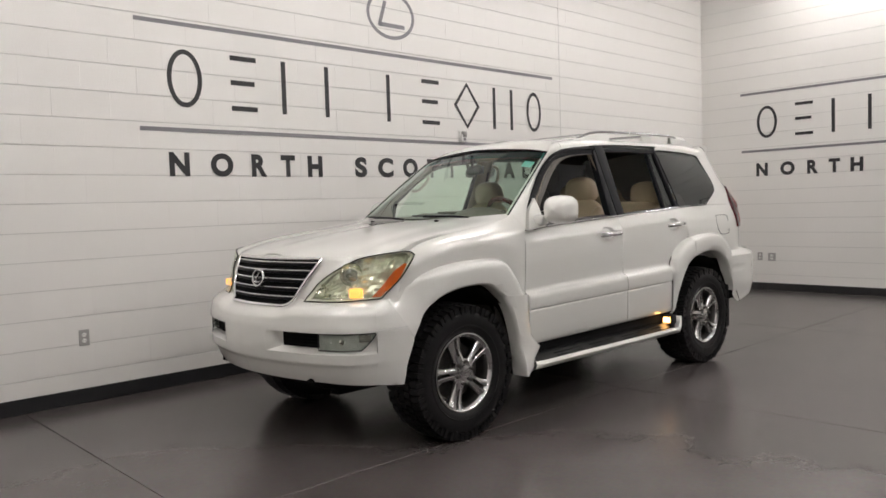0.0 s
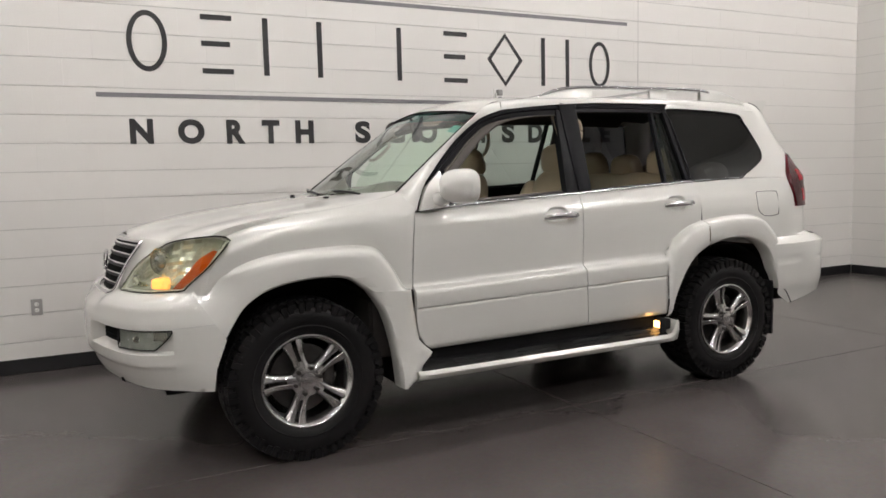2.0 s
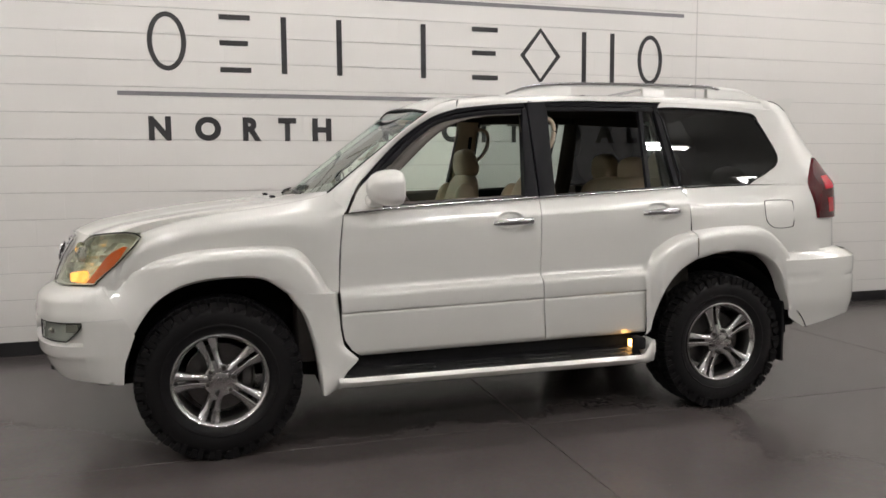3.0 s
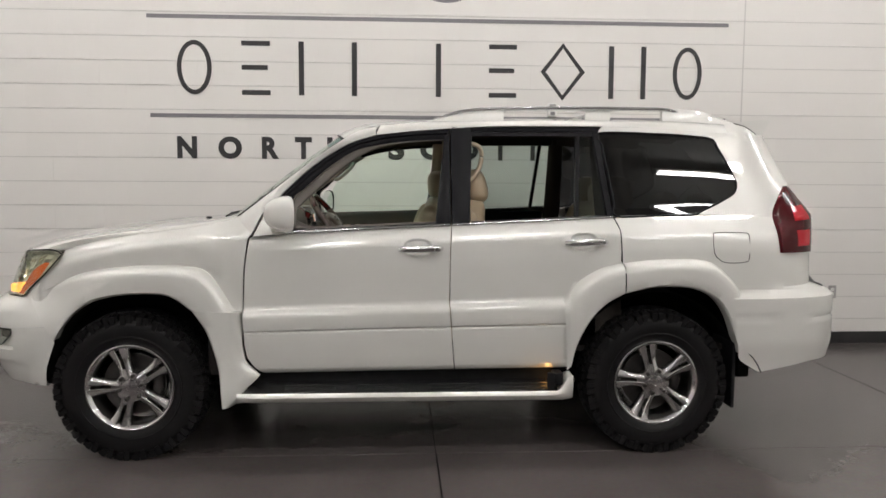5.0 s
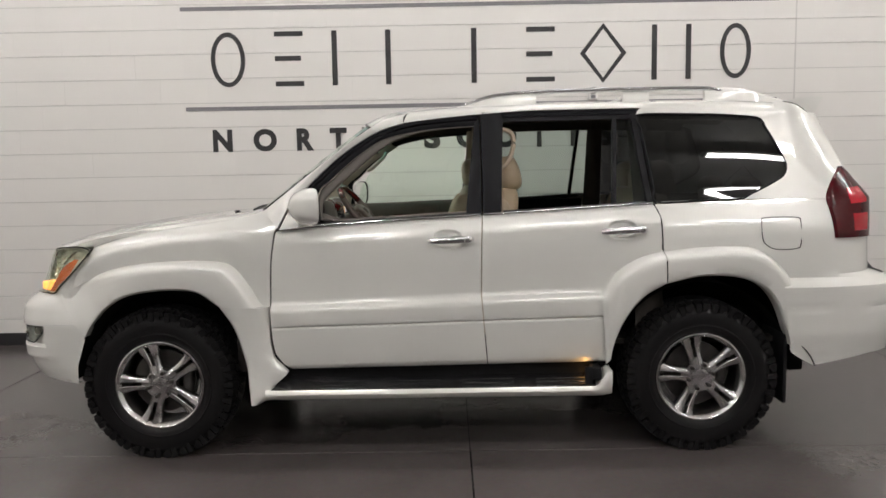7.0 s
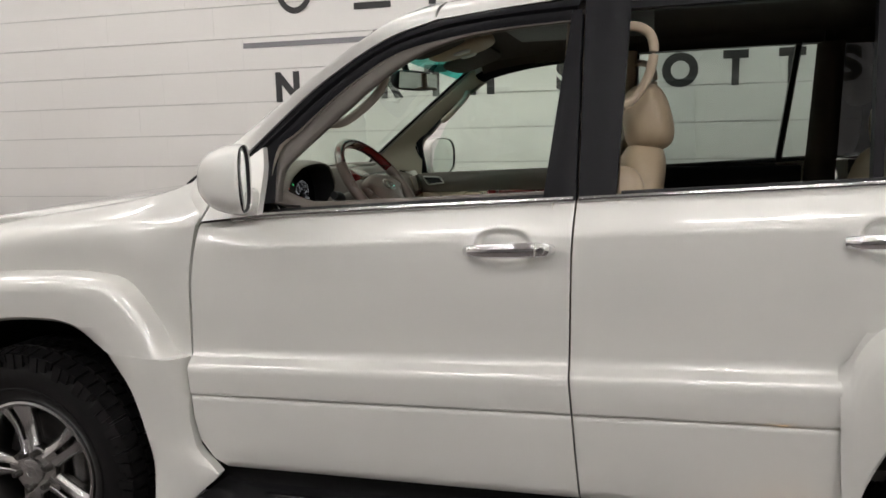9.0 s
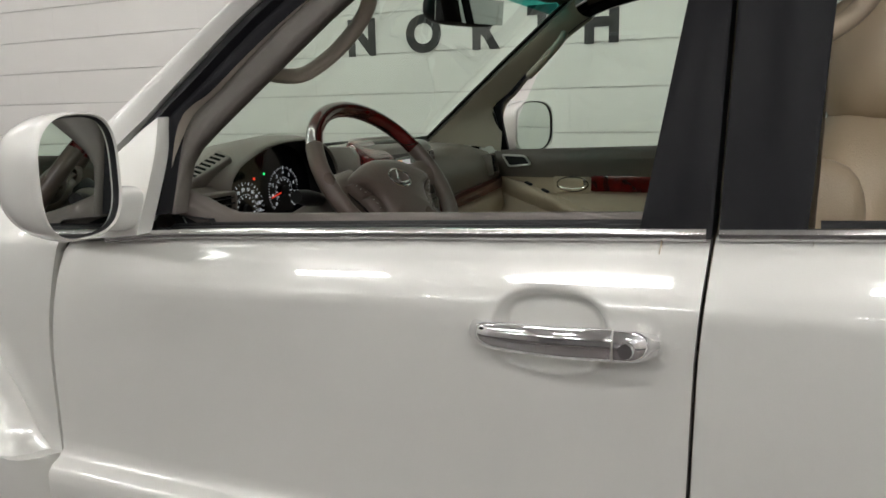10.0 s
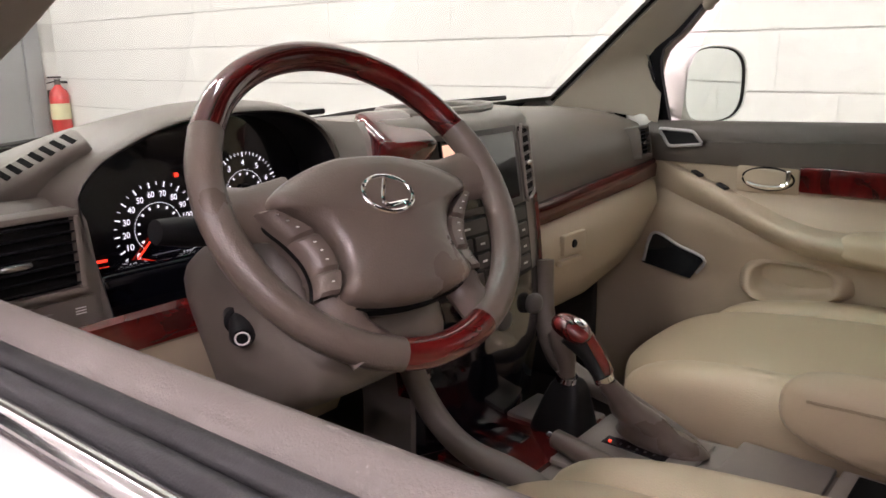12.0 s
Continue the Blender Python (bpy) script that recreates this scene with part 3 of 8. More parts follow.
# ---- the car's skin ----
PLAN = smooth_line([(-0.93, 0.85), (-0.922, 0.70), (-0.888, 0.50), (-0.825, 0.27), (-0.735, 0.105), (-0.60, 0.005), (-0.44, -0.03), (-0.2, -0.03), (0.5, -0.03), (1.5, -0.03), (2.8, -0.03), (3.25, -0.03),
                    (3.55, -0.020), (3.74, 0.045), (3.86, 0.20), (3.905, 0.48), (3.92, 0.85)], 900)
_s = np.concatenate([[0], np.cumsum(np.linalg.norm(np.diff(PLAN, axis=0), axis=1))])
_k = int(np.argmin(np.linalg.norm(PLAN - np.array([-0.44, -0.03]), axis=1)))
PLAN_U = _s - _s[_k] - 0.44
_t = np.gradient(PLAN, axis=0)
_t /= np.linalg.norm(_t, axis=1)[:, None]
PLAN_N = np.stack([-_t[:, 1], _t[:, 0]], axis=1)
U_FRONT, U_REAR = PLAN_U[0], PLAN_U[-1]


def step01(a, b, x):
    t = min(1.0, max(0.0, (x - a) / (b - a)))
    return t * t * (3 - 2 * t)


def side_y(z):
    return float(np.interp(z, [0.30, 0.45, 0.70, 0.82, 1.0, 1.10, 1.17, 1.235, 1.30, 1.75, 1.80], [0.06, 0.03, 0.012, 0.03, 0.028, 0.032, 0.046, 0.072, 0.102, 0.276, 0.33]))


def front_in(z):
    return float(np.interp(z, [0.34, 0.40, 0.46, 0.513, 0.528, 0.60, 0.72, 0.79, 0.825, 0.855, 0.90, 0.98, 1.07, 1.10, 1.14], [0.13, 0.075, 0.043, 0.022, 0.006, 0.0, 0.0, 0.012, 0.045, 0.115, 0.128, 0.155, 0.20, 0.225, 0.30]))


def rear_in(z):
    return float(np.interp(z, [0.40, 0.50, 0.60, 0.84, 0.885, 0.90, 1.29, 1.45, 1.59, 1.71, 1.80], [0.07, 0.03, 0.0, 0.0, 0.04, 0.115, 0.130, 0.245, 0.365, 0.49, 0.59]))


def inset(u, z):
    f = step01(-0.42, -0.82, u)
    r = step01(3.30, 3.90, u)
    if u < -0.42 and 0.70 < z < 0.88:
        # the shelf over the bumper lies lower in front of the grille
        z = min(0.88, z + 0.030 * (1 - step01(U_FRONT + 0.28, U_FRONT + 0.42, u)) * step01(0.70, 0.76, z))
    return (1 - f - r) * (side_y(z) + 0.03) + f * front_in(z) + r * rear_in(z)


def skin(u, z, out=0.0, ins=None):
    d = (inset(u, z) if ins is None else ins) - out
    x, y = np.interp(u, PLAN_U, PLAN[:, 0]), np.interp(u, PLAN_U, PLAN[:, 1])
    nx, ny = np.interp(u, PLAN_U, PLAN_N[:, 0]), np.interp(u, PLAN_U, PLAN_N[:, 1])
    return (x + nx * d, y + ny * d, z)


def u_of(x, y, z):
    """The place along the plan whose skin at height z lies nearest to (x, y)."""
    best = min(np.linspace(U_FRONT, U_REAR, 500), key=lambda u: (skin(u, z)[0] - x) ** 2 + (skin(u, z)[1] - y) ** 2)
    return float(best)


def both(name, make, mat, parent_l, parent_r=None, label="", sharp=38):
    """A part on the left side and its mirror on the right."""
    a = part(name, make(), mat, parent_l, label, sharp)
    b = part(name, mirrored(make()), mat, parent_r or parent_l, label, sharp)
    return a, b


BELT = [(0.60, 1.166), (0.859, 1.191), (1.278, 1.213), (1.67, 1.232), (2.185, 1.257), (2.552, 1.276), (3.013, 1.287), (3.7, 1.293)]


def belt_z(x):
    return float(np.interp(x, [p[0] for p in BELT], [p[1] for p in BELT]))


def mould_top(x):
    return 0.777 + (x - 0.55) * 0.0288


def mould_mid(x):
    return 0.671 + (x - 0.50) * 0.0195


def door_bottom(x):
    return 0.446 + (x - 0.69) * 0.010


car = thing("car", (1.4, YC, 0.0), "pearl white off-road car with lit amber side lamps", "car")

# --- panels below the belt: rows follow the door's feature lines ---
ROWS_BELOW = [(0, 0.0, 0.045), (0, 0.04, 0.026), (0, 0.15, 0.016), (0, 0.40, 0.010), (0, 0.70, 0.004), (0, 0.93, 0.001), (0, 0.975, 0.001), (0, 1.0, 0.006),
              (1, 0.03, -0.003), (1, 0.10, -0.005), (1, 0.35, -0.007), (1, 0.65, -0.008), (1, 0.82, -0.006), (1, 0.92, 0.002), (1, 1.0, 0.018),
              (2, 0.03, 0.029), (2, 0.08, 0.030), (2, 0.2, 0.029), (2, 0.35, 0.027), (2, 0.46, 0.026), (2, 0.50, 0.026), (2, 0.54, 0.0265), (2, 0.58, 0.027), (2, 0.62, 0.028), (2, 0.66, 0.029), (2, 0.70, 0.0305), (2, 0.74, 0.032), (2, 0.78, 0.034), (2, 0.82, 0.0365), (2, 0.86, 0.040), (2, 0.92, 0.047), (2, 0.97, 0.055), (2, 1.0, 0.066)]


def row_z(band, f, x):
    lines = (door_bottom(x), mould_mid(x), mould_top(x), belt_z(x) - 0.004)
    return lines[band] + f * (lines[band + 1] - lines[band])


def door_skin(left, right, n=26, cup=(1.500, 1.112)):
    """left, right: rows of (z, x) for the door's edges."""
    lz, lx = zip(*left)
    rz, rx = zip(*right)
    rows = []
    fine = []
    for (b0, f0, y0), (b1, f1, y1) in zip(ROWS_BELOW, ROWS_BELOW[1:]):
        k = 4 if b0 == b1 == 2 and f0 > 0.4 else 1
        fine += [(b0, f0 + (f1 - f0) * i / k, y0 + (y1 - y0) * i / k) for i in range(k)]
    fine.append(ROWS_BELOW[-1])
    for band, f, y in fine:
        row = []
        for t in np.linspace(0, 1, n):
            z = row_z(band, f, 1.3)
            for _ in range(6):
                x = (1 - t) * np.interp(z, lz, lx) + t * np.interp(z, rz, rx)
                z = row_z(band, f, x)
            d = (abs(x - cup[0]) / 0.076) ** 2.8 + (abs(z - cup[1]) / 0.049) ** 2.2
            e = min(1.0, max(0.0, (1 - d) / 0.52))
            tuck = 0.020 * step01(0.62, 0.92, x) * step01(0.78, 1.0, f) * (band == 2)
            row.append((x, y + tuck + 0.023 * e * e * (3 - 2 * e), z))
        rows.append(row)
    return grid_bm(rows, skirt=(0, 0.03, 0))


FRONT_EDGE = [(0.44, 0.700), (0.472, 0.648), (0.512, 0.607), (0.588, 0.590), (0.786, 0.583), (1.011, 0.594), (1.169, 0.615), (1.216, 0.630)]
MID_EDGE = [(0.44, 1.699), (0.642, 1.682), (0.815, 1.669), (1.093, 1.673), (1.26, 1.682)]
REAR_EDGE = [(0.45, 2.312), (0.827, 2.289), (0.927, 2.355), (1.002, 2.474), (1.030, 2.592), (1.089, 2.594), (1.208, 2.588), (1.274, 2.560)]
GAPW = 0.0025
front_door = part("front_door", door_skin([(z, x + GAPW) for z, x in FRONT_EDGE], [(z, x - GAPW) for z, x in MID_EDGE], 260), PAINT, car, "white front door with its window down", sharp=75)
front_door_r = part("front_door", mirrored(door_skin([(z, x + GAPW) for z, x in FRONT_EDGE], [(z, x - GAPW) for z, x in MID_EDGE], 260)), PAINT, car, "white front door")
rear_door = part("rear_door", door_skin([(z, x + GAPW) for z, x in MID_EDGE], [(z, x - GAPW) for z, x in REAR_EDGE], 220, (2.390, 1.146)), PAINT, car, "white rear door with its window down", sharp=75)
rear_door_r = part("rear_door", mirrored(door_skin([(z, x + GAPW) for z, x in MID_EDGE], [(z, x - GAPW) for z, x in REAR_EDGE], 220, (2.390, 1.146))), PAINT, car, "white rear door")

# --- wheel arch flares ---
ARCH_F = [(-0.372, 0.640), (-0.345, 0.690), (-0.283, 0.768), (-0.186, 0.832), (-0.058, 0.866), (0.105, 0.876), (0.222, 0.860), (0.324, 0.790), (0.395, 0.684), (0.436, 0.562), (0.462, 0.438), (0.480, 0.283)]
FLARE_F = [(-0.505, 0.838), (-0.440, 0.905), (-0.319, 0.962), (-0.200, 0.994), (-0.053, 1.014), (0.093, 1.022), (0.270, 1.021), (0.389, 0.995), (0.475, 0.890), (0.530, 0.792), (0.574, 0.780)]
LEG_F = [(0.574, 0.780), (0.580, 0.60), (0.597, 0.51), (0.640, 0.470), (0.672, 0.440), (0.625, 0.400), (0.590, 0.368), (0.586, 0.320), (0.520, 0.284)]
ARCH_R1 = [(2.322, 0.452), (2.348, 0.576), (2.407, 0.700), (2.496, 0.806), (2.603, 0.869)]
FLARE_R1 = [(2.294, 0.828), (2.358, 0.928), (2.477, 1.003), (2.597, 1.031)]
ARCH_R2 = [(2.609, 0.871), (2.782, 0.905), (2.964, 0.898), (3.087, 0.849), (3.166, 0.756), (3.216, 0.62), (3.232, 0.55)]
FLARE_R2 = [(2.604, 1.032), (2.782, 1.050), (2.994, 1.052), (3.099, 1.028), (3.174, 0.968), (3.235, 0.895), (3.262, 0.75), (3.268, 0.60)]


def flare_bm(inner, outer, n=40, out_y=0.030, start=None, tail=None):
    """A rounded flare between the wheel arch and the body: across it runs from the rolled lip to the skin. start: the edge, by height, out of which it grows; tail: the depth into which it runs out."""
    a, b = smooth_line(inner, n), smooth_line(outer, n)
    prof = [(0.0, 0.055), (0.0, -0.005), (0.03, -0.022), (0.10, -0.032), (0.35, -0.036), (0.62, -0.036), (0.79, -0.033), (0.87, -0.025), (0.94, -0.004), (1.0, out_y), (1.07, out_y + 0.008)]
    rows = []
    for k, (v, y) in enumerate(prof):
        row = []
        for i, (p, q) in enumerate(zip(a, b)):
            pt = np.array((p[0] + (q[0] - p[0]) * v, y, p[1] + (q[1] - p[1]) * v))
            if k and start is not None:
                f = 1 - step01(0.0, 0.42, i / (n - 1))
                e = np.array(start(pt[2]))
                pt[1] = pt[1] * (1 - f) + e[1] * f
                if i == 0:
                    pt[0] = e[0]
            if k and tail is not None:
                f = step01(0.72, 0.92, i / (n - 1))
                pt[1] = pt[1] * (1 - f) + tail * f
            row.append(tuple(pt))
        rows.append(row)
    return grid_bm(rows)


def bumper_end(z):
    """Where the bumper meets the wheel arch or the flare, as a place along the plan."""
    return float(np.interp(z, [0.38, 0.40, 0.505, 0.64, 0.70, 0.838, 0.88], [-0.452, -0.440, -0.427, -0.372, -0.415, -0.505, -0.54]))


def bumper_swell(u, z):
    """How far the bumper's end stands out towards the flare; it runs flush with the wing at the top."""
    return 0.018 * step01(-0.62, -0.44, u) * (1 - 0.85 * step01(0.70, 0.838, z))


def bumper_edge(z):
    u = bumper_end(z) - 0.004
    return skin(u, z, out=bumper_swell(u, z) + 0.0015)


def rear_door_edge(z):
    return (float(np.interp(z, [0.45, 0.827], [2.304, 2.281])), float(np.interp(z, [0.45, 0.50, 0.78, 0.83], [0.012, -0.006, -0.012, 0.012])), z)


def flare_leg_bm():
    """The flare's foot behind the front wheel, between the arch, the door and the running board."""
    a = smooth_line(ARCH_F[-5:], 24)
    b = even_line(LEG_F, 24)
    top = [(0.0, 0.055), (0.0, -0.005), (0.03, -0.022), (0.10, -0.032), (0.35, -0.036), (0.62, -0.036), (0.79, -0.033), (0.87, -0.025), (0.94, -0.004), (1.0, 0.030)]
    low = (0.055, -0.005, -0.022, -0.032, -0.034, -0.030, -0.022, -0.015, -0.010, -0.004)
    rows = []
    for (v, y0), y1 in zip(top, low):
        row = []
        for i, (p, q) in enumerate(zip(a, b)):
            f = step01(0.0, 0.30, i / 23)
            z = p[1] + (q[1] - p[1]) * v
            row.append((p[0] + (q[0] - p[0]) * v, y0 * (1 - f) + y1 * f - 0.026 * step01(0.48, 0.33, z) * (v > 0), z))
        rows.append(row)
    rows.append([(p[0], p[1] + 0.03, p[2]) for p in rows[-1]])
    return grid_bm(rows)


def front_flare_bm():
    bm = flare_bm(ARCH_F[:-4], FLARE_F, 44, start=bumper_edge)
    join_bm(bm, flare_leg_bm())
    return bm


both("front_flare", front_flare_bm, PAINT, car, label="flared white front wheel arch")
both("rear_flare", lambda: flare_bm(ARCH_R1, FLARE_R1, 22, start=rear_door_edge), PAINT, rear_door, rear_door_r)
both("rear_flare", lambda: flare_bm(ARCH_R2, FLARE_R2, 36, tail=-0.036), PAINT, car, label="flared white rear wheel arch")

# --- front wings and bonnet ---
WING_TOP = [(-0.335, 0.080, 1.098), (-0.20, 0.098, 1.140), (0.0, 0.112, 1.176), (0.30, 0.118, 1.217), (0.48, 0.108, 1.250), (0.575, 0.112, 1.283)]


def wing_bm():
    bottom = [(x, 0.034, z - 0.02) for x, z in FLARE_F[1:-1]] + [(0.580, 0.030, 0.775)]
    front = [(-0.440, 0.034, 0.885), (-0.400, 0.040, 0.985), (-0.345, 0.058, 1.065), (-0.335, 0.080, 1.098)]
    back = [(0.580, 0.030, 0.775), (0.585, 0.026, 0.95), (0.594, 0.028, 1.05), (0.611, 0.045, 1.165), (0.622, 0.050, 1.182), (0.575, 0.112, 1.283)]
    rows = coons(bottom, WING_TOP, front, back, 40, 18)
    for j, v in enumerate(np.linspace(0, 1, 18)):
        for i, u in enumerate(np.linspace(0, 1, 40)):
            w = math.sin(math.pi * v) ** 0.8 * math.sin(math.pi * u) ** 0.5
            rows[j][i][1] -= 0.026 * w * (0.5 + v)
            rows[j][i][2] += 0.008 * w * v
    return grid_bm(rows, skirt=(0, 0.02, 0))


both("front_wing", wing_bm, PAINT, car, label="white front wing")


def nose_top(u):
    return float(np.interp(u, [U_FRONT, -1.05, -0.80, -0.62, -0.45, -0.36], [1.088, 1.086, 1.082, 1.092, 1.104, 1.100]))


def bonnet_bm():
    left = [(p[0], p[1] + 0.003, p[2] + 0.001) for p in WING_TOP]
    mid = [(-0.695, 0.85, 1.096), (-0.64, 0.85, 1.122), (-0.50, 0.85, 1.153), (-0.2, 0.85, 1.200), (0.1, 0.85, 1.234), (0.37, 0.85, 1.252)]
    us = np.linspace(-0.47, U_FRONT, 8)
    front = [left[0]] + [skin(u, nose_top(u)) for u in us]
    front[-1] = mid[0]
    rear = [left[-1], (0.50, 0.25, 1.274), (0.43, 0.48, 1.264), mid[-1]]
    rows = coons(left, mid, front, rear, 40, 20)
    ends = rows[0][:, 2].copy(), rows[-1][:, 2].copy()
    for j, v in enumerate(np.linspace(0, 1, 20)):
        for i, u in enumerate(np.linspace(0, 1, 40)):
            crest = math.exp(-((v - 0.42) / 0.14) ** 2)
            ease = math.sin(math.pi * u) ** 0.4
            crown = (ends[1][i] - ends[0][i]) * (math.sin(math.pi * v / 2) - v)
            rows[j][i][2] += ease * (0.55 * crown + 0.003 * 6.75 * v * (1 - v) ** 2 + 0.003 * crest)
    bm = grid_bm(rows)
    other = mirrored(grid_bm(rows))
    join_bm(bm, other)
    bmesh.ops.remove_doubles(bm, verts=bm.verts, dist=0.001)
    return bm


part("bonnet", bonnet_bm(), PAINT, car, "white bonnet with two soft creases")


# --- front bumper ---
U_IN = u_of(-0.905, 0.62, 0.65)
U_FOGIN = u_of(-0.80, 0.27, 0.65)
U_FOGOUT = u_of(-0.612, 0.013, 0.69)


def bumper_bm():
    bm = bmesh.new()
    low_z = lambda u: float(np.interp(u, [U_FRONT, -0.95, -0.6, -0.44], [0.425, 0.42, 0.405, 0.392]))
    cuts = list(np.linspace(U_FRONT, U_IN, 14)) + list(np.linspace(U_IN, U_FOGOUT, 18))[1:]

    def band(z0f, z1f, n, us):
        rows = []
        for v in np.linspace(0, 1, n):
            row = []
            for u in us:
                z = z0f(u) + (z1f(u) - z0f(u)) * v
                row.append(skin(u, z, ins=None))
            rows.append(row)
        add_grid(bm, rows)

    def to_arch(z0f, z1, n):
        rows = []
        for v in np.linspace(0, 1, n):
            row = []
            for t in np.linspace(0, 1, 10):
                z = z0f(U_FOGOUT) + (z1 - z0f(U_FOGOUT)) * v
                u = U_FOGOUT + (bumper_end(z) - U_FOGOUT) * t
                z = z0f(u) + (z1 - z0f(u)) * v
                row.append(skin(u, z, out=bumper_swell(u, z)))
            rows.append(row)
        add_grid(bm, rows)

    # above the openings, the centre, and below them
    band(lambda u: 0.695, lambda u: 0.842, 14, cuts)
    band(lambda u: 0.582, lambda u: 0.695, 6, list(np.linspace(U_FRONT, U_IN, 14)))
    band(low_z, lambda u: 0.582, 20, cuts)
    to_arch(lambda u: low_z(u), 0.842, 26)
    # the opening's returns
    for za, zb in ((0.695, 0.688), (0.582, 0.610)):
        rows = [[skin(u, za) for u in cuts[13:]], [skin(u, zb, out=-0.05) for u in cuts[13:]]]
        add_grid(bm, rows)
    rows = [[skin(U_IN, z) for z in np.linspace(0.582, 0.695, 6)], [skin(U_IN + 0.085, z, out=-0.05) for z in np.linspace(0.610, 0.688, 6)]]
    add_grid(bm, rows)
    # the bottom's return
    us = list(cuts) + list(np.linspace(U_FOGOUT, -0.452, 8))[1:]
    add_grid(bm, [[skin(u, low_z(u), out=0.018 * step01(-0.62, -0.44, u)) for u in us], [skin(u, low_z(u) - 0.01, out=-0.06) for u in us]])
    bmesh.ops.remove_doubles(bm, verts=bm.verts, dist=0.0015)
    bmesh.ops.recalc_face_normals(bm, faces=bm.faces)
    other = bm.copy()
    join_bm(bm, mirrored(other))
    bmesh.ops.remove_doubles(bm, verts=bm.verts, dist=0.0015)
    return bm


bumper = part("front_bumper", bumper_bm(), PAINT, car, "white front bumper, scuffed, with two fog lamps")
# the seam between bumper and flare
both("seam", lambda: tube_bm([skin(u, z, out=bumper_swell(u, z)) for u, z in ((-0.615, 0.700), (-0.57, 0.702), (-0.52, 0.704), (-0.47, 0.706), (-0.425, 0.708))], 0.0012, 6), SILVER, bumper)


def pocket_bm():
    us = np.linspace(U_IN + 0.08, U_FOGOUT, 16)
    return grid_bm([[skin(u, z, out=-0.049) for u in us] for z in (0.600, 0.695)])


both("intake_back", pocket_bm, GAP, bumper)
for k in range(4):
    both("intake_slat", lambda: tube_bm([skin(u, 0.627 + 0.017 * k, out=-0.03) for u in np.linspace(U_IN + 0.150, U_FOGIN - 0.01, 6)], 0.0028, 6), GAP, bumper)


def fog_patch(out, pad=0.0):
    us = np.linspace(U_FOGIN + pad, U_FOGOUT - 0.004 - pad, 14)
    rows = []
    for v in np.linspace(0, 1, 6):
        rows.append([skin(u - 0.085 * (1 - v) ** 1.4 * max(0, (t - 0.5) / 0.5), 0.604 + pad + (0.086 - 2 * pad) * v, out=out) for t, u in zip(np.linspace(0, 1, 14), us)])
    return rows


fogs = both("fog_lamp", lambda: grid_bm(fog_patch(-0.020)), FOG_BODY, bumper, label="rectangular fog lamp behind clear lens")
both("fog_lens", lambda: grid_bm(fog_patch(-0.010), skirt=(0.02, 0.02, 0)), FOG_LENS, fogs[0], fogs[1])
both("fog_end", lambda: grid_bm([[skin(u, z, out=-0.024) for u in np.linspace(U_FOGOUT - 0.11, U_FOGOUT + 0.004, 5)] for z in (0.588, 0.62, 0.66, 0.692)]), PAINT, bumper)
both("fog_seal", lambda: tube_bm(fog_patch(-0.009)[0] + [r[-1] for r in fog_patch(-0.009)][1:] + fog_patch(-0.009)[-1][::-1][1:] + [r[0] for r in fog_patch(-0.009)][::-1][1:-1], 0.0032, 6, closed=True, n=60), BLACK_PLASTIC, fogs[0], fogs[1])
both("fog_reflector", lambda: grid_bm([[skin(u, z, out=-0.0185 + 0.006 * t * t) for t, u in zip(np.linspace(0, 1, 6), np.linspace(U_FOGOUT - 0.10, U_FOGOUT - 0.03, 6))] for z in (0.645, 0.665, 0.684)]), REFLECTOR, fogs[0], fogs[1])
both("fog_bulb", lambda: lathe_bm([(0, 0.0), (0.014, 0.003), (0.017, 0.012)], skin((U_FOGIN + U_FOGOUT) / 2 - 0.02, 0.650, out=-0.013), "y", 20), REFLECTOR, fogs[0], fogs[1])

# --- head lamps ---
LAMP_IN = u_of(-0.733, 0.436, 0.852)
LAMP_OUT = u_of(-0.543, 0.056, 0.864)
lamp_low = [(LAMP_IN, 0.851), ((LAMP_IN + LAMP_OUT) / 2, 0.853), (LAMP_OUT, 0.866)]
lamp_back = [(LAMP_OUT, 0.866), (-0.455, 0.955), (-0.364, 1.045), (-0.337, 1.086)]
lamp_up = [(LAMP_IN, 0.851), (u_of(-0.70, 0.37, 0.94), 0.945), (u_of(-0.62, 0.26, 1.03), 1.035), (u_of(-0.50, 0.15, 1.08), 1.083), (-0.41, 1.103), (-0.337, 1.086)]


def inside(p, poly):
    hit = False
    for (x0, y0), (x1, y1) in zip(poly, poly[1:] + poly[:1]):
        if (y0 > p[1]) != (y1 > p[1]) and p[0] < (x1 - x0) * (p[1] - y0) / (y1 - y0) + x0:
            hit = not hit
    return hit


LAMP_LOOP = [tuple(q) for q in list(smooth_line(lamp_low, 12)) + list(smooth_line(lamp_back, 10))[1:] + list(smooth_line(lamp_up, 16))[::-1][1:-1]]


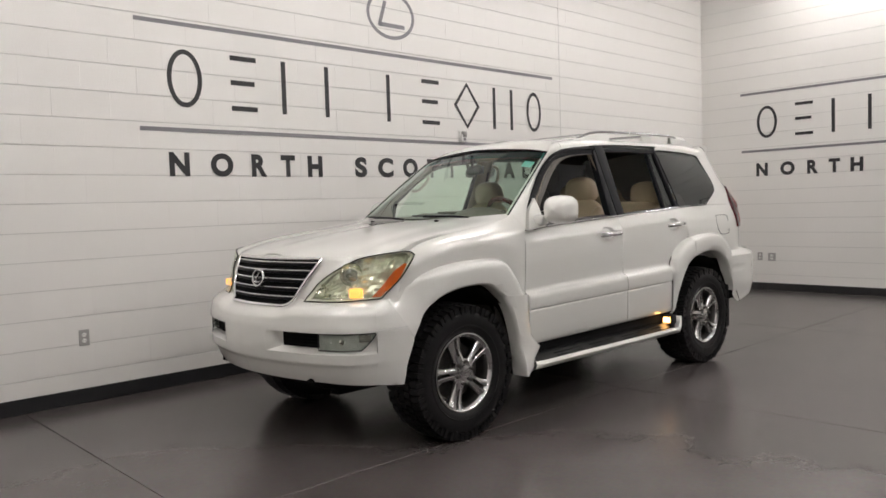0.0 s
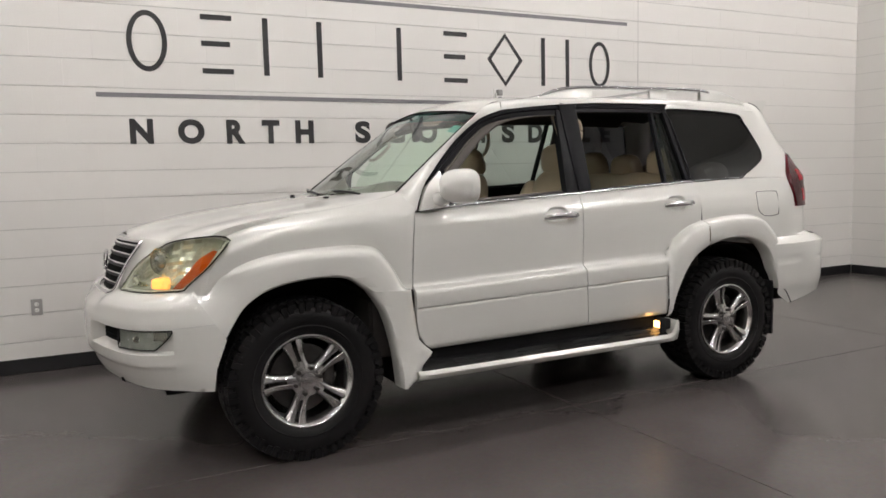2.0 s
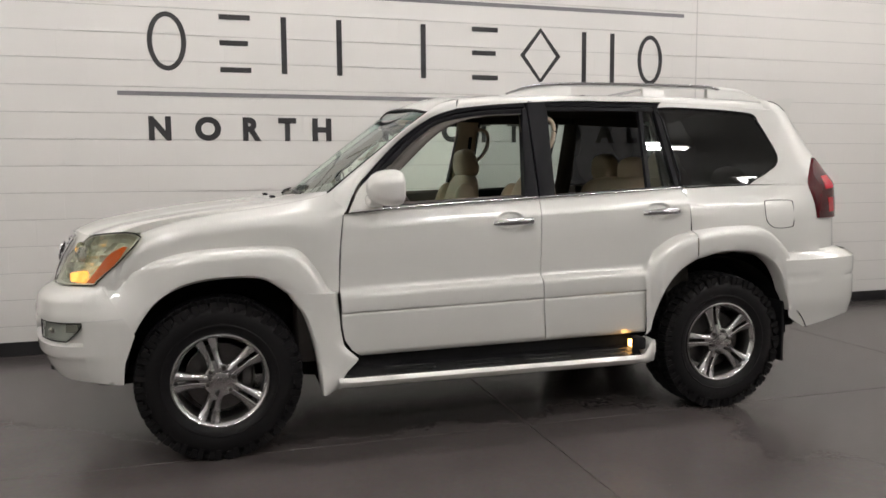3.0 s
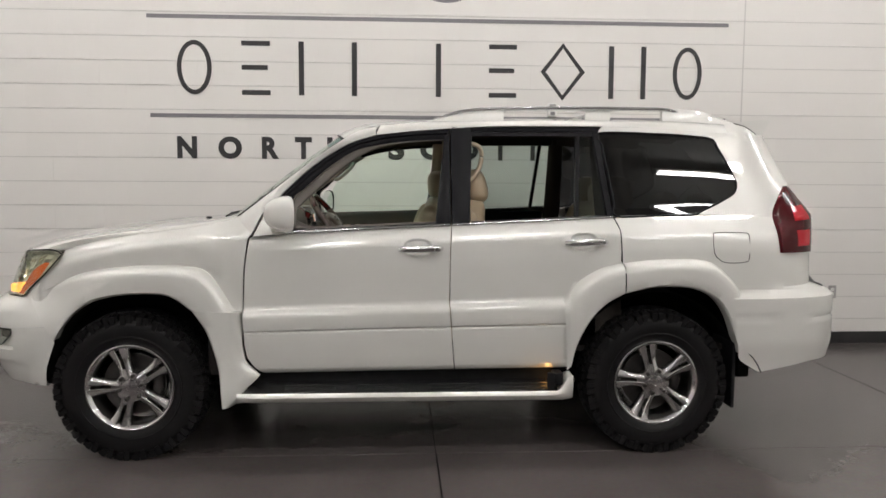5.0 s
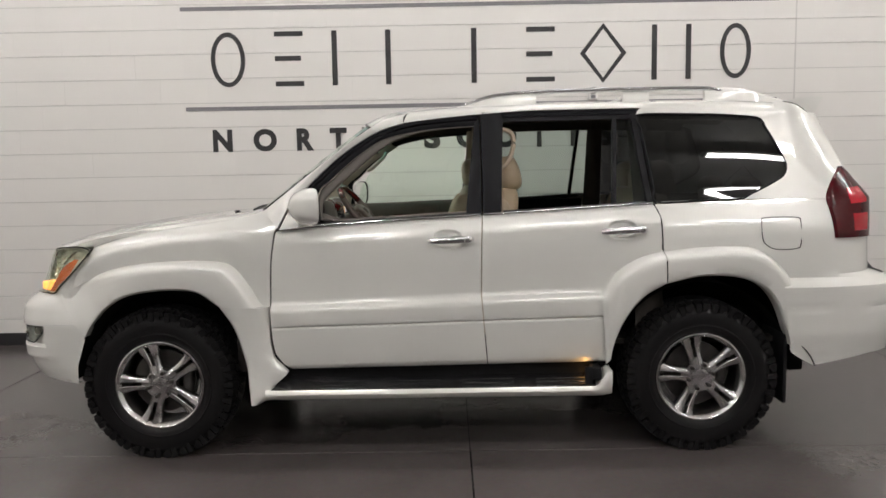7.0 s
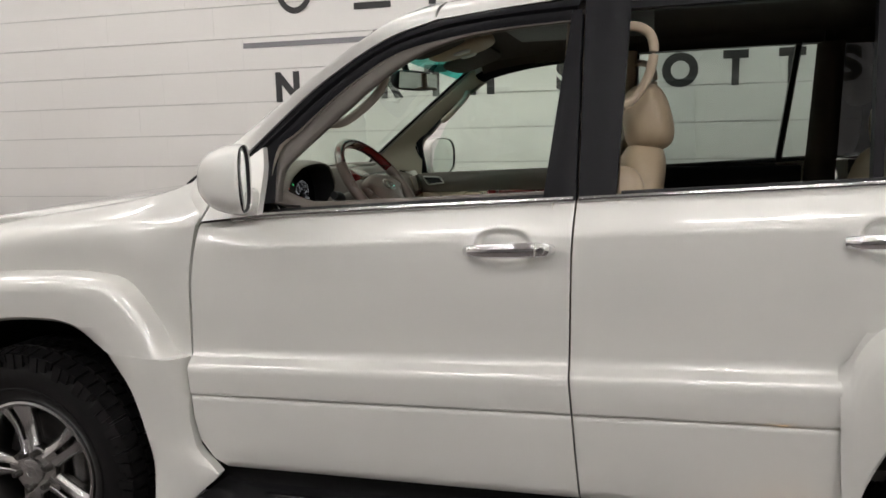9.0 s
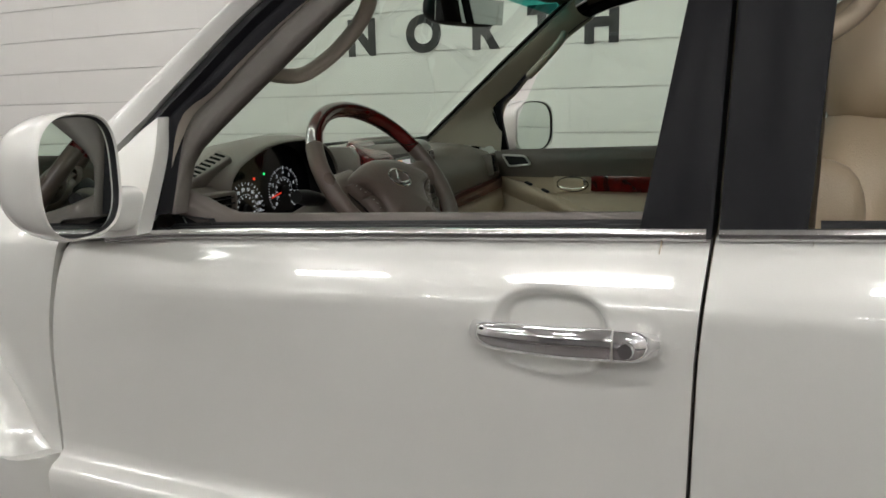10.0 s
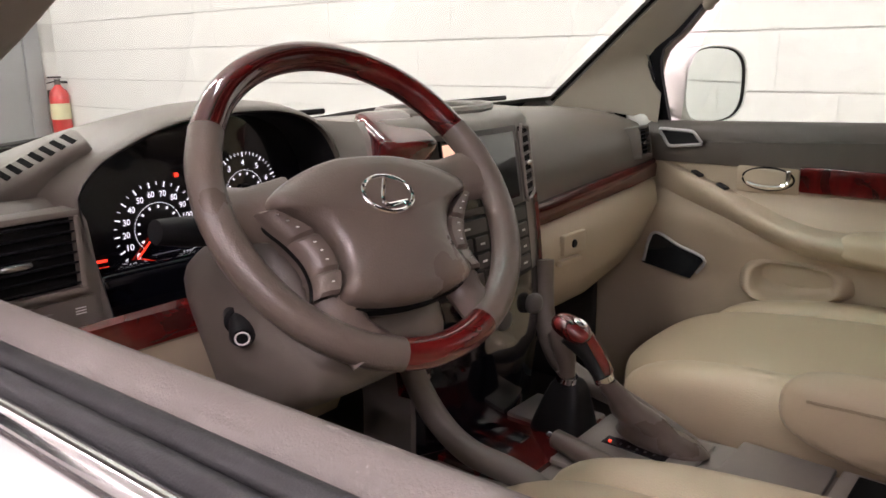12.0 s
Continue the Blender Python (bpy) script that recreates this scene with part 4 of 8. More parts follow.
def nose_bm():
    """The body-coloured nose, open where the lamps sit."""
    us = np.linspace(U_FRONT, -0.352, 110)
    c = np.array([-0.60, 0.97])
    hole = [tuple(c + (np.array(q) - c) * 0.97) for q in LAMP_LOOP]
    bm = bmesh.new()
    n = 30
    grid = [[(u, 0.838 + (nose_top(u) - 0.838) * v) for u in us] for v in np.linspace(0, 1, n)]
    vs = [[bm.verts.new(skin(*q, out=-0.014 * step01(-0.47, -0.415, q[0]))) for q in r] for r in grid]
    for i in range(n - 1):
        for k in range(len(us) - 1):
            mid = ((grid[i][k][0] + grid[i][k + 1][0]) / 2, (grid[i][k][1] + grid[i + 1][k][1]) / 2)
            if not inside(mid, hole):
                bm.faces.new((vs[i][k], vs[i][k + 1], vs[i + 1][k + 1], vs[i + 1][k]))
    other = bm.copy()
    join_bm(bm, mirrored(other))
    bmesh.ops.remove_doubles(bm, verts=bm.verts, dist=0.001)
    return bm


part("nose_panel", nose_bm(), PAINT, car, "white nose panel round grille and lamps")


def lamp_rows(out, grow=0.0, n=26, m=14):
    c = np.array([(-0.60), 0.97])
    g = lambda pts: [tuple(c + (np.array(p) - c) * (1 + grow)) for p in pts]
    low, back, up = g(lamp_low), g(lamp_back), g(lamp_up)
    rows = coons(low, up, [low[0], up[0]], back, n, m)
    return [[skin(p[0], p[1], out=out) for p in r] for r in rows]


def faceted_bm():
    """The lamp's stepped mirror: flat facets at changing depths."""
    rng = random.Random(5)
    near, far = lamp_rows(-0.026, -0.05, 24, 14), lamp_rows(-0.050, -0.05, 24, 14)
    return grid_bm([[tuple(np.array(a) + (np.array(b) - np.array(a)) * rng.random()) for i, (a, b) in enumerate(zip(p, q))] for j, (p, q) in enumerate(zip(near, far))])


lamps = both("headlamp", faceted_bm, LAMP_BODY, car, label="aged yellowish headlamp with lit amber side light", sharp=8)
both("lamp_wall", lambda: grid_bm([[skin(u, z, out=0.008) for u, z in LAMP_LOOP], [skin(-0.60 + (u + 0.60) * 0.94, 0.97 + (z - 0.97) * 0.94, out=-0.060) for u, z in LAMP_LOOP]], close_u=True), LAMP_BODY, lamps[0], lamps[1])
both("lamp_surround", lambda: grid_bm([[skin(-0.60 + (u + 0.60) * k, 0.97 + (z - 0.97) * k, out=o) for u, z in LAMP_LOOP] for k, o in ((0.96, -0.004), (1.01, 0.000), (1.03, -0.002))], close_u=True), PAINT, lamps[0], lamps[1])
both("lens", lambda: grid_bm(lamp_rows(0.014, 0.025), skirt=(0.012, 0.012, 0)), LENS_GREY, lamps[0], lamps[1], label="clear outer lens")
both("rim", lambda: tube_bm([skin(-0.60 + (u + 0.60) * 1.02, 0.97 + (z - 0.97) * 1.02, out=0.007) for u, z in LAMP_LOOP], 0.004, 6, closed=True, n=60), BLACK_TRIM, lamps[0], lamps[1])


def bowl_bm(u, z, r, depth=0.045, out=-0.012):
    c, f = Vector(skin(u, z, out=out)), Vector(skin(u, z, out=out + 0.1))
    m = look(c, f).to_3x3().to_4x4()
    bm = lathe_bm([(r, 0.0), (r * 0.97, 0.004), (r * 0.8, depth * 0.45), (r * 0.45, depth * 0.85), (r * 0.3, depth), (r * 0.28, depth * 0.6), (r * 0.18, depth * 0.35), (0, depth * 0.3)], (0, 0, 0), "z", 28)
    return turned(bm, Matrix.Translation(c) @ m)


both("reflector_bowl", lambda: bowl_bm(u_of(-0.60, 0.22, 0.99), 0.990, 0.064, 0.040, -0.006), REFLECTOR, lamps[0], lamps[1])
both("projector", lambda: bowl_bm(u_of(-0.60, 0.22, 0.99), 0.988, 0.034, -0.016, -0.004), PROJECTOR, lamps[0], lamps[1], label="dark round projector lens")
both("projector_ring", lambda: bowl_bm(u_of(-0.60, 0.22, 0.99), 0.988, 0.040, 0.006, -0.005), CHROME, lamps[0], lamps[1])
for k in range(4):
    both("reflector_facet", lambda: grid_bm([[skin(u_of(-0.70, 0.36, 0.95) + 0.052 * k + 0.020 * a + 0.02 * b, 0.945 + 0.030 * k + 0.050 * b, out=-0.030 + 0.022 * a - 0.010 * b) for a in (0, 0.5, 1)] for b in (0, 0.5, 1)]), REFLECTOR, lamps[0], lamps[1])
both("reflector_bowl", lambda: bowl_bm(u_of(-0.70, 0.36, 0.90), 0.905, 0.036, 0.025, -0.004), REFLECTOR, lamps[0], lamps[1])
both("shroud", lambda: grid_bm([[skin(u, z, out=-0.045 + 0.03 * math.sin(9 * u + 20 * z) ** 2) for u in np.linspace(u_of(-0.72, 0.40, 0.9), -0.47, 14)] for z in np.linspace(0.866, 0.885, 4)]), REFLECTOR, lamps[0], lamps[1])
both("reflector_fin", lambda: grid_bm([[skin(u, z, out=-0.020 - 0.02 * t) for u, z in ((-0.52, 1.01), (-0.47, 1.05), (-0.43, 1.078))] for t in (0, 1, 2)]), LAMP_BODY, lamps[0], lamps[1])
both("amber_reflector", lambda: grid_bm([[skin(p[0], p[1], out=0.008) for p in r] for r in coons([(LAMP_OUT - 0.06, 0.872), (LAMP_OUT - 0.004, 0.872)], [(-0.412, 1.042), (-0.392, 1.038)], [(LAMP_OUT - 0.062, 0.872), (-0.545, 0.940), (-0.48, 1.005), (-0.412, 1.042)], [(LAMP_OUT - 0.004, 0.872), (-0.46, 0.955), (-0.392, 1.038)], 8, 10)]), AMBER, lamps[0], lamps[1], label="amber side marker")
both("side_light", lambda: pillow_bm(skin(u_of(-0.635, 0.165, 0.89), 0.891, out=-0.024), (0.072, 0.088, 0.048), 6.0, (0, 0, -40), 8), LAMP_ON, lamps[0], lamps[1], label="lit amber side light")

# --- grille ---
def grille_half(z):
    """Half width in y of the grille at a height."""
    return float(np.interp(z, [0.815, 0.822, 0.86, 0.95, 1.05, 1.066], [0.27, 0.292, 0.335, 0.385, 0.437, 0.440]))


def grille_point(y, z, out=0.0):
    yy = y if y <= YC else 2 * YC - y
    us = np.linspace(U_FRONT, -0.6, 120)
    ys = [skin(u, z)[1] for u in us]
    u = float(np.interp(-yy, [-v for v in ys], us))
    p = skin(u, z, out=out)
    return (p[0], y, z)


grille = part("grille", grid_bm([[grille_point(YC + (grille_half(z) - 0.004) * t, z, 0.003) for t in np.linspace(-1, 1, 31)] for z in np.linspace(0.822, 1.068, 10)]), GAP, car, "black radiator grille with chrome bars and surround")
surround = []
for z in np.linspace(0.83, 1.06, 9):
    surround.append(grille_point(YC - grille_half(z), z, 0.012))
for y in np.linspace(YC - 0.425, YC + 0.425, 13):
    surround.append(grille_point(y, 1.072, 0.012))
for z in np.linspace(1.06, 0.83, 9):
    surround.append(grille_point(YC + grille_half(z), z, 0.012))
for y in np.linspace(YC + 0.27, YC - 0.27, 9):
    surround.append(grille_point(y, 0.818, 0.02))
part("surround", tube_bm(surround, 0.0105, 10, closed=True, n=110), CHROME, grille, "chrome surround")
for z in (0.868, 0.915, 0.962, 1.009, 1.052):
    h = grille_half(z) - 0.01
    part("chrome_bar", tube_bm([grille_point(y, z, 0.012) for y in np.linspace(YC - h, YC + h, 11)], 0.0046, 8, n=30), CHROME, grille, "chrome cross bar")
    part("dark_slat", tube_bm([grille_point(y, z - 0.012, 0.006) for y in np.linspace(YC - h, YC + h, 11)], 0.008, 8, n=24, flat=1.0), BLACK_TRIM, grille)
bc = Vector(grille_point(YC, 0.962, 0.03))


def badge_place(dy, dz):
    return (bc.x + 0.18 * dz, bc.y + dy, bc.z + dz)


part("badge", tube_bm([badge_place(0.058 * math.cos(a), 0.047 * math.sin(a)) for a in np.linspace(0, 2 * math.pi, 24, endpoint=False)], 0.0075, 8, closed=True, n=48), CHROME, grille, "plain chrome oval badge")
part("badge_bar", tube_bm([badge_place(-0.012, 0.034), badge_place(0.022, -0.022), badge_place(-0.03, -0.024)], 0.006, 8), CHROME, grille)

# --- windscreen, pillars, roof ---
WS_SIDE = [(0.545, 0.122, 1.272), (0.600, 0.133, 1.315), (0.83, 0.182, 1.492), (1.02, 0.225, 1.634), (1.098, 0.245, 1.690)]
PILLAR_OUT = [(0.626, 0.050, 1.178), (0.688, 0.090, 1.300), (0.768, 0.130, 1.384), (0.855, 0.165, 1.470), (0.937, 0.194, 1.544), (1.047, 0.224, 1.622), (1.147, 0.244, 1.677), (1.274, 0.262, 1.718)]
ROOF_SIDE = [(1.098, 0.245, 1.690), (1.18, 0.285, 1.742), (1.30, 0.318, 1.774), (1.60, 0.336, 1.798), (2.2, 0.342, 1.812), (2.8, 0.342, 1.812), (3.1, 0.342, 1.806), (3.36, 0.36, 1.792)]
DRIP = [(1.274, 0.262, 1.718), (1.524, 0.272, 1.745), (1.902, 0.276, 1.770), (2.218, 0.277, 1.774), (2.536, 0.277, 1.775), (2.853, 0.275, 1.768), (3.134, 0.268, 1.748), (3.30, 0.268, 1.742)]


def pillar_bm():
    a = WS_SIDE + [ROOF_SIDE[1], ROOF_SIDE[2]]
    rows = coons(a, PILLAR_OUT, [a[0], (0.575, 0.085, 1.24), PILLAR_OUT[0]], [a[-1], PILLAR_OUT[-1]], 40, 8)
    for j, v in enumerate(np.linspace(0, 1, 8)):
        for i in range(40):
            w = math.sin(math.pi * v) * min(1, i / 6)
            rows[j][i][1] -= 0.012 * w
            rows[j][i][0] -= 0.010 * w
            rows[j][i][2] += 0.006 * w
    return grid_bm(rows, skirt=(0.0, 0.030, -0.004))


both("front_pillar", pillar_bm, PAINT, car, label="white windscreen pillar")


def roof_bm():
    side = ROOF_SIDE
    mid = [(1.032, 0.85, 1.742), (1.14, 0.85, 1.781), (1.30, 0.85, 1.812), (1.8, 0.85, 1.838), (2.4, 0.85, 1.846), (3.0, 0.85, 1.838), (3.38, 0.85, 1.815)]
    rows = coons(side, mid, [side[0], (1.060, 0.42, 1.717), (1.038, 0.62, 1.735), mid[0]], [side[-1], (3.375, 0.55, 1.808), mid[-1]], 40, 14)
    bm = grid_bm(rows)
    join_bm(bm, mirrored(grid_bm(rows)))
    bmesh.ops.remove_doubles(bm, verts=bm.verts, dist=0.001)
    return bm


roof = part("roof", roof_bm(), PAINT, car, "white roof panel")


def roof_side_bm():
    rows = coons(ROOF_SIDE[2:], DRIP, [ROOF_SIDE[2], DRIP[0]], [ROOF_SIDE[-1], DRIP[-1]], 40, 7)
    for j, v in enumerate(np.linspace(0, 1, 7)):
        for i in range(40):
            w = math.sin(math.pi * v)
            rows[j][i][1] -= 0.010 * w
            rows[j][i][2] += 0.006 * w
    return grid_bm(rows, skirt=(0, 0.012, 0))


both("roof_edge", roof_side_bm, PAINT, roof)
ws_mid0, ws_mid1 = (0.395, 0.85, 1.245), (1.032, 0.85, 1.738)


def screen_rows(side, lift=0.0):
    base = [side[0], (0.46, 0.40, 1.256), ws_mid0]
    top = [side[-1], (1.060, 0.42, 1.713), ws_mid1]
    mid = [ws_mid0, (0.608, 0.85, 1.420), (0.825, 0.85, 1.588), ws_mid1]
    return coons(base, top, side, mid, 14, 18)


def screen_bm(a, b):
    rows = screen_rows(WS_SIDE)[a:b]
    bm = grid_bm(rows)
    join_bm(bm, mirrored(grid_bm(rows)))
    bmesh.ops.remove_doubles(bm, verts=bm.verts, dist=0.001)
    return bm


screen = part("windscreen", screen_bm(0, 16), GLASS, car, "green-tinted windscreen reflecting the wall")
part("shade_band", screen_bm(15, 18), SHADE_GLASS, screen, "green shade band along the top")
edge = [(0.492, 0.20, 1.260), (0.46, 0.40, 1.254), (0.41, 0.62, 1.247), (0.395, 0.85, 1.243), (0.41, 1.08, 1.247), (0.46, 1.30, 1.254), (0.492, 1.50, 1.260)]
part("cowl", grid_bm([[(x - d, y, z + e) for x, y, z in smooth_line(edge, 30)] for d, e in ((0.055, -0.050), (0.02, -0.022), (-0.01, -0.008), (-0.03, 0.008))]), BLACK_PLASTIC, car, "black plastic cowl under the windscreen")
both("screen_seal", lambda: tube_bm(WS_SIDE, 0.006, 6, n=24), BLACK_TRIM, screen)
part("screen_seal", tube_bm([(1.098, 0.245, 1.692), (1.060, 0.42, 1.718), (1.032, 0.85, 1.742), (1.060, 1.28, 1.718), (1.098, 1.455, 1.692)], 0.006, 6, n=30), BLACK_TRIM, screen)
part("inspection_sticker", grid_bm([[(1.045 + 0.05 * v - 0.058, 0.30 + 0.09 * u, 1.640 + 0.038 * v - 0.052 + 0.012 * u) for u in (0, 1)] for v in (0, 1)]), material("pale_green_sticker", (0.25, 0.55, 0.50), 0.5), screen, "small pale green sticker")


def wiper_bm(p, q, knee):
    bm = tube_bm([p, knee, q], 0.007, 8, n=14)
    d = Vector(q) - Vector(knee)
    join_bm(bm, tube_bm([Vector(q) - d * 0.4 + Vector((0.012, 0, 0.004)), Vector(q) + d * 0.45 + Vector((0.012, 0, 0.004))], 0.006, 6, n=4))
    return bm


part("wiper", wiper_bm((0.435, 0.36, 1.264), (0.440, 0.80, 1.276), (0.435, 0.52, 1.274)), BLACK_TRIM, car, "black windscreen wiper at rest")
part("wiper", wiper_bm((0.390, 0.95, 1.258), (0.455, 1.36, 1.274), (0.415, 1.12, 1.270)), BLACK_TRIM, car, "black windscreen wiper at rest")
for y in (0.52, 1.18):
    part("washer_jet", pillow_bm((0.30, y, 1.249), (0.035, 0.025, 0.012), 2.5, cuts=3), BLACK_TRIM, car)

# --- quarter panels and rear ---
QUARTER_LOW = [(2.600, 1.033), (2.782, 1.052), (2.994, 1.054), (3.099, 1.030), (3.174, 0.970), (3.240, 0.895), (3.40, 0.888), (3.60, 0.892), (3.72, 0.895)]
U_TAIL = 3.96


def quarter_bm():
    bot = [(u, z - 0.05) for u, z in QUARTER_LOW] + [(U_TAIL, 0.847)]
    top = [(2.563, 1.270), (3.0, 1.284), (3.4, 1.290), (U_TAIL, 1.290)]
    rows = coons(bot, top, [(2.606, 0.983), (2.600, 1.033), (2.596, 1.15), (2.590, 1.210), (2.563, 1.270)], [(U_TAIL, 0.847), (U_TAIL, 1.290)], 56, 16)
    return grid_bm([[skin(*p) for p in r] for r in rows], skirt=(0, 0.02, 0))


quarter, quarter_r = both("quarter_panel", quarter_bm, PAINT, car, label="white rear quarter panel")
Q_RIGHT = [(3.005, 1.290), (3.205, 1.382), (3.268, 1.446), (3.225, 1.580), (3.160, 1.708)]


def tail_u(z):
    """The rear edge of the side, going in with the height."""
    return float(np.interp(z, [0.9, 1.29, 1.45, 1.59, 1.71, 1.79], [3.96, 3.96, 3.93, 3.88, 3.82, 3.70]))


def rear_pillar_bm():
    right = [(tail_u(z), z) for z in (1.290, 1.40, 1.52, 1.65, 1.742)]
    rows = coons([(3.005, 1.290), (3.4, 1.290), right[0]], [(3.160, 1.708), (3.24, 1.73), right[-1]], Q_RIGHT, right, 24, 20)
    return grid_bm([[skin(*p) for p in r] for r in rows], skirt=(0, 0.015, 0))


both("rear_pillar", rear_pillar_bm, PAINT, quarter, quarter_r)
both("over_window", lambda: grid_bm(coons([(2.50, 0.270, 1.738), (2.80, 0.268, 1.736), (3.05, 0.262, 1.724), (3.162, 0.257, 1.708)], DRIP[4:-1] + [(3.30, 0.268, 1.742)], [(2.50, 0.270, 1.738), DRIP[4]], [(3.162, 0.257, 1.708), (3.30, 0.268, 1.742)], 24, 4)), PAINT, quarter, quarter_r)
SHOULDER = [(3.24, 0.296, 1.800), (3.30, 0.297, 1.799), (3.37, 0.302, 1.782), (3.435, 0.310, 1.740)]


def shoulder_bm():
    """The rounded end of the roof's side over the rear pillar."""
    low = [skin(3.26, 1.728, out=0.001), skin(3.32, 1.732, out=0.001), skin(3.40, 1.735, out=0.001), skin(3.46, 1.730, out=0.001)]
    rows = coons(low, SHOULDER, [low[0], SHOULDER[0]], [low[-1], SHOULDER[-1]], 20, 8)
    for j, v in enumerate(np.linspace(0, 1, 8)):
        for i in range(20):
            rows[j][i][1] -= 0.002 * math.sin(math.pi * v)
    return grid_bm(rows)


both("roof_shoulder", shoulder_bm, PAINT, quarter, quarter_r)
both("roof_seam", lambda: tube_bm(SHOULDER[1:], 0.003, 6, n=16), GAP, quarter, quarter_r)
fuel = [(3.100, 1.180), (3.112, 1.194), (3.20, 1.197), (3.285, 1.193), (3.299, 1.175), (3.296, 1.060), (3.270, 1.036), (3.17, 1.034), (3.125, 1.055), (3.101, 1.090)]
part("fuel_flap_seam", tube_bm([skin(u, z, out=0.0005) for u, z in fuel], 0.0022, 6, closed=True, n=60), GAP, quarter, "seam of the fuel flap")
part("door_seam", tube_bm([skin(u, z, out=-0.003) for u, z in ((2.598, 1.034), (2.594, 1.15), (2.588, 1.212), (2.561, 1.272))], 0.004, 6, n=16), GAP, quarter)
both("belt_crease", lambda: tube_bm([skin(u, 1.283 + 0.0022 * (u - 3.0), out=-0.0005) for u in np.linspace(3.02, 3.50, 8)], 0.0016, 6), MORTAR, quarter, quarter_r)


def tailgate_bm():
    rows = [[skin(u, z, out=-0.01) for u in np.linspace(tail_u(z), U_REAR, 12)] for z in np.linspace(0.89, 1.78, 14)]
    bm = grid_bm(rows)
    join_bm(bm, mirrored(grid_bm(rows)))
    return bm


tailgate = part("tailgate", tailgate_bm(), PAINT, car, "white side-hinged tailgate")
both("rear_window_half", lambda: grid_bm([[skin(u, z, out=0.004) for u in np.linspace(tail_u(z) + 0.12, U_REAR, 8)] for z in np.linspace(1.30, 1.70, 6)]), PRIVACY, tailgate, label="dark rear window")


def spoiler_bm():
    st = []
    for y in np.linspace(0.345, 2 * YC - 0.345, 17):
        e = abs(y - YC) / (YC - 0.345)
        x1, z1 = 3.575 - 0.045 * e ** 4, 1.828 - 0.006 * e ** 2
        st.append([(3.28, y, 1.800), (3.40, y, 1.818), (3.50, y, 1.826), (x1, y, z1), (x1 + 0.004, y, z1 - 0.008), (x1 - 0.010, y, z1 - 0.030), (x1 - 0.048, y, z1 - 0.105), (3.46, y, 1.71), (3.38, y, 1.75), (3.30, y, 1.78)])
    bm = bmesh.new()
    vs = add_grid(bm, st, close_u=True)
    bm.faces.new(vs[0])
    bm.faces.new(vs[-1][::-1])
    bmesh.ops.recalc_face_normals(bm, faces=bm.faces)
    return bm


part("roof_spoiler", spoiler_bm(), PAINT, car, "white roof spoiler", sharp=32)
TAIL_A = [(3.492, 1.086), (3.478, 1.20), (3.466, 1.292), (3.52, 1.375), (3.605, 1.448)]
TAIL_B = [(3.80, 1.086), (3.83, 1.20), (3.82, 1.300), (3.75, 1.375), (3.625, 1.450)]


def tail_lamp_bm(out, z0=0.0, z1=1.0, pad=0.0):
    rows = coons([TAIL_A[0], TAIL_B[0]], [TAIL_A[-1], TAIL_B[-1]], TAIL_A, TAIL_B, 12, 26)
    a, b = int(z0 * 25), int(z1 * 25) + 1
    lo, hi = (4, 10) if pad else (0, 12)
    return grid_bm([[skin(p[0], p[1], out=out) for p in r[lo:hi]] for r in rows[a:b]], skirt=(-0.02, 0.02, 0))


tails = both("tail_lamp", lambda: tail_lamp_bm(0.014), RED_LENS, car, label="dark red tall tail lamp", sharp=50)
both("brake_lens", lambda: tail_lamp_bm(0.0165, 0.10, 0.30, 1), RED_LIGHT, tails[0], tails[1])
both("brake_lens", lambda: tail_lamp_bm(0.0165, 0.42, 0.60, 1), RED_LIGHT, tails[0], tails[1])


def rear_bumper_bm():
    u_arch = lambda z: float(np.interp(z, [0.443, 0.465, 0.512, 0.635, 0.866], [3.354, 3.306, 3.233, 3.215, 3.190]))
    low = lambda u: float(np.interp(u, [3.20, 3.36, 3.40, 3.66, 3.85, U_REAR], [0.44, 0.440, 0.446, 0.495, 0.50, 0.50]))
    rows = []
    for v in np.linspace(0, 1, 22):
        row = []
        for t in np.linspace(0, 1, 40):
            z = 0.45 + 0.438 * v
            for _ in range(4):
                u = u_arch(z) + (U_REAR - u_arch(z)) * t
                z = low(u) + (0.888 - low(u)) * v
            drop = 0.055 * step01(0.835, 0.888, z) ** 2
            base = 0.005 if z > 0.742 or z < 0.736 else 0.012
            row.append(skin(u, z, ins=-0.012 + 0.03 * step01(0.62, 0.44, z) + drop + base - 0.004))
        rows.append(row)
    bm = grid_bm(rows)
    join_bm(bm, mirrored(grid_bm(rows)))
    return bm


rear_bumper = part("rear_bumper", rear_bumper_bm(), PAINT, car, "white rear bumper")
both("bumper_seam", lambda: tube_bm([(x, -0.0265, z) for x, z in ((3.236, 0.562), (3.285, 0.548), (3.33, 0.500), (3.362, 0.440))], 0.003, 6), GAP, rear_bumper)
both("mud_flap", lambda: box_bm((3.215, 0.005, 0.235), (3.235, 0.28, 0.60), 0.008, 2), BLACK_PLASTIC, car, label="black rubber mud flap")


# --- window frames, glass and pillars between the belt and the roof ---
def gy(z):
    return 0.080 + (z - 1.235) * 0.38


def corner_pt(x, z):
    """The mirror's corner stays flush with the wing."""
    return (x, 0.056 + (z - 1.235) * 0.42, z)


def wall_pt(x, z, out=0.0):
    return (x, gy(z) - out, z)


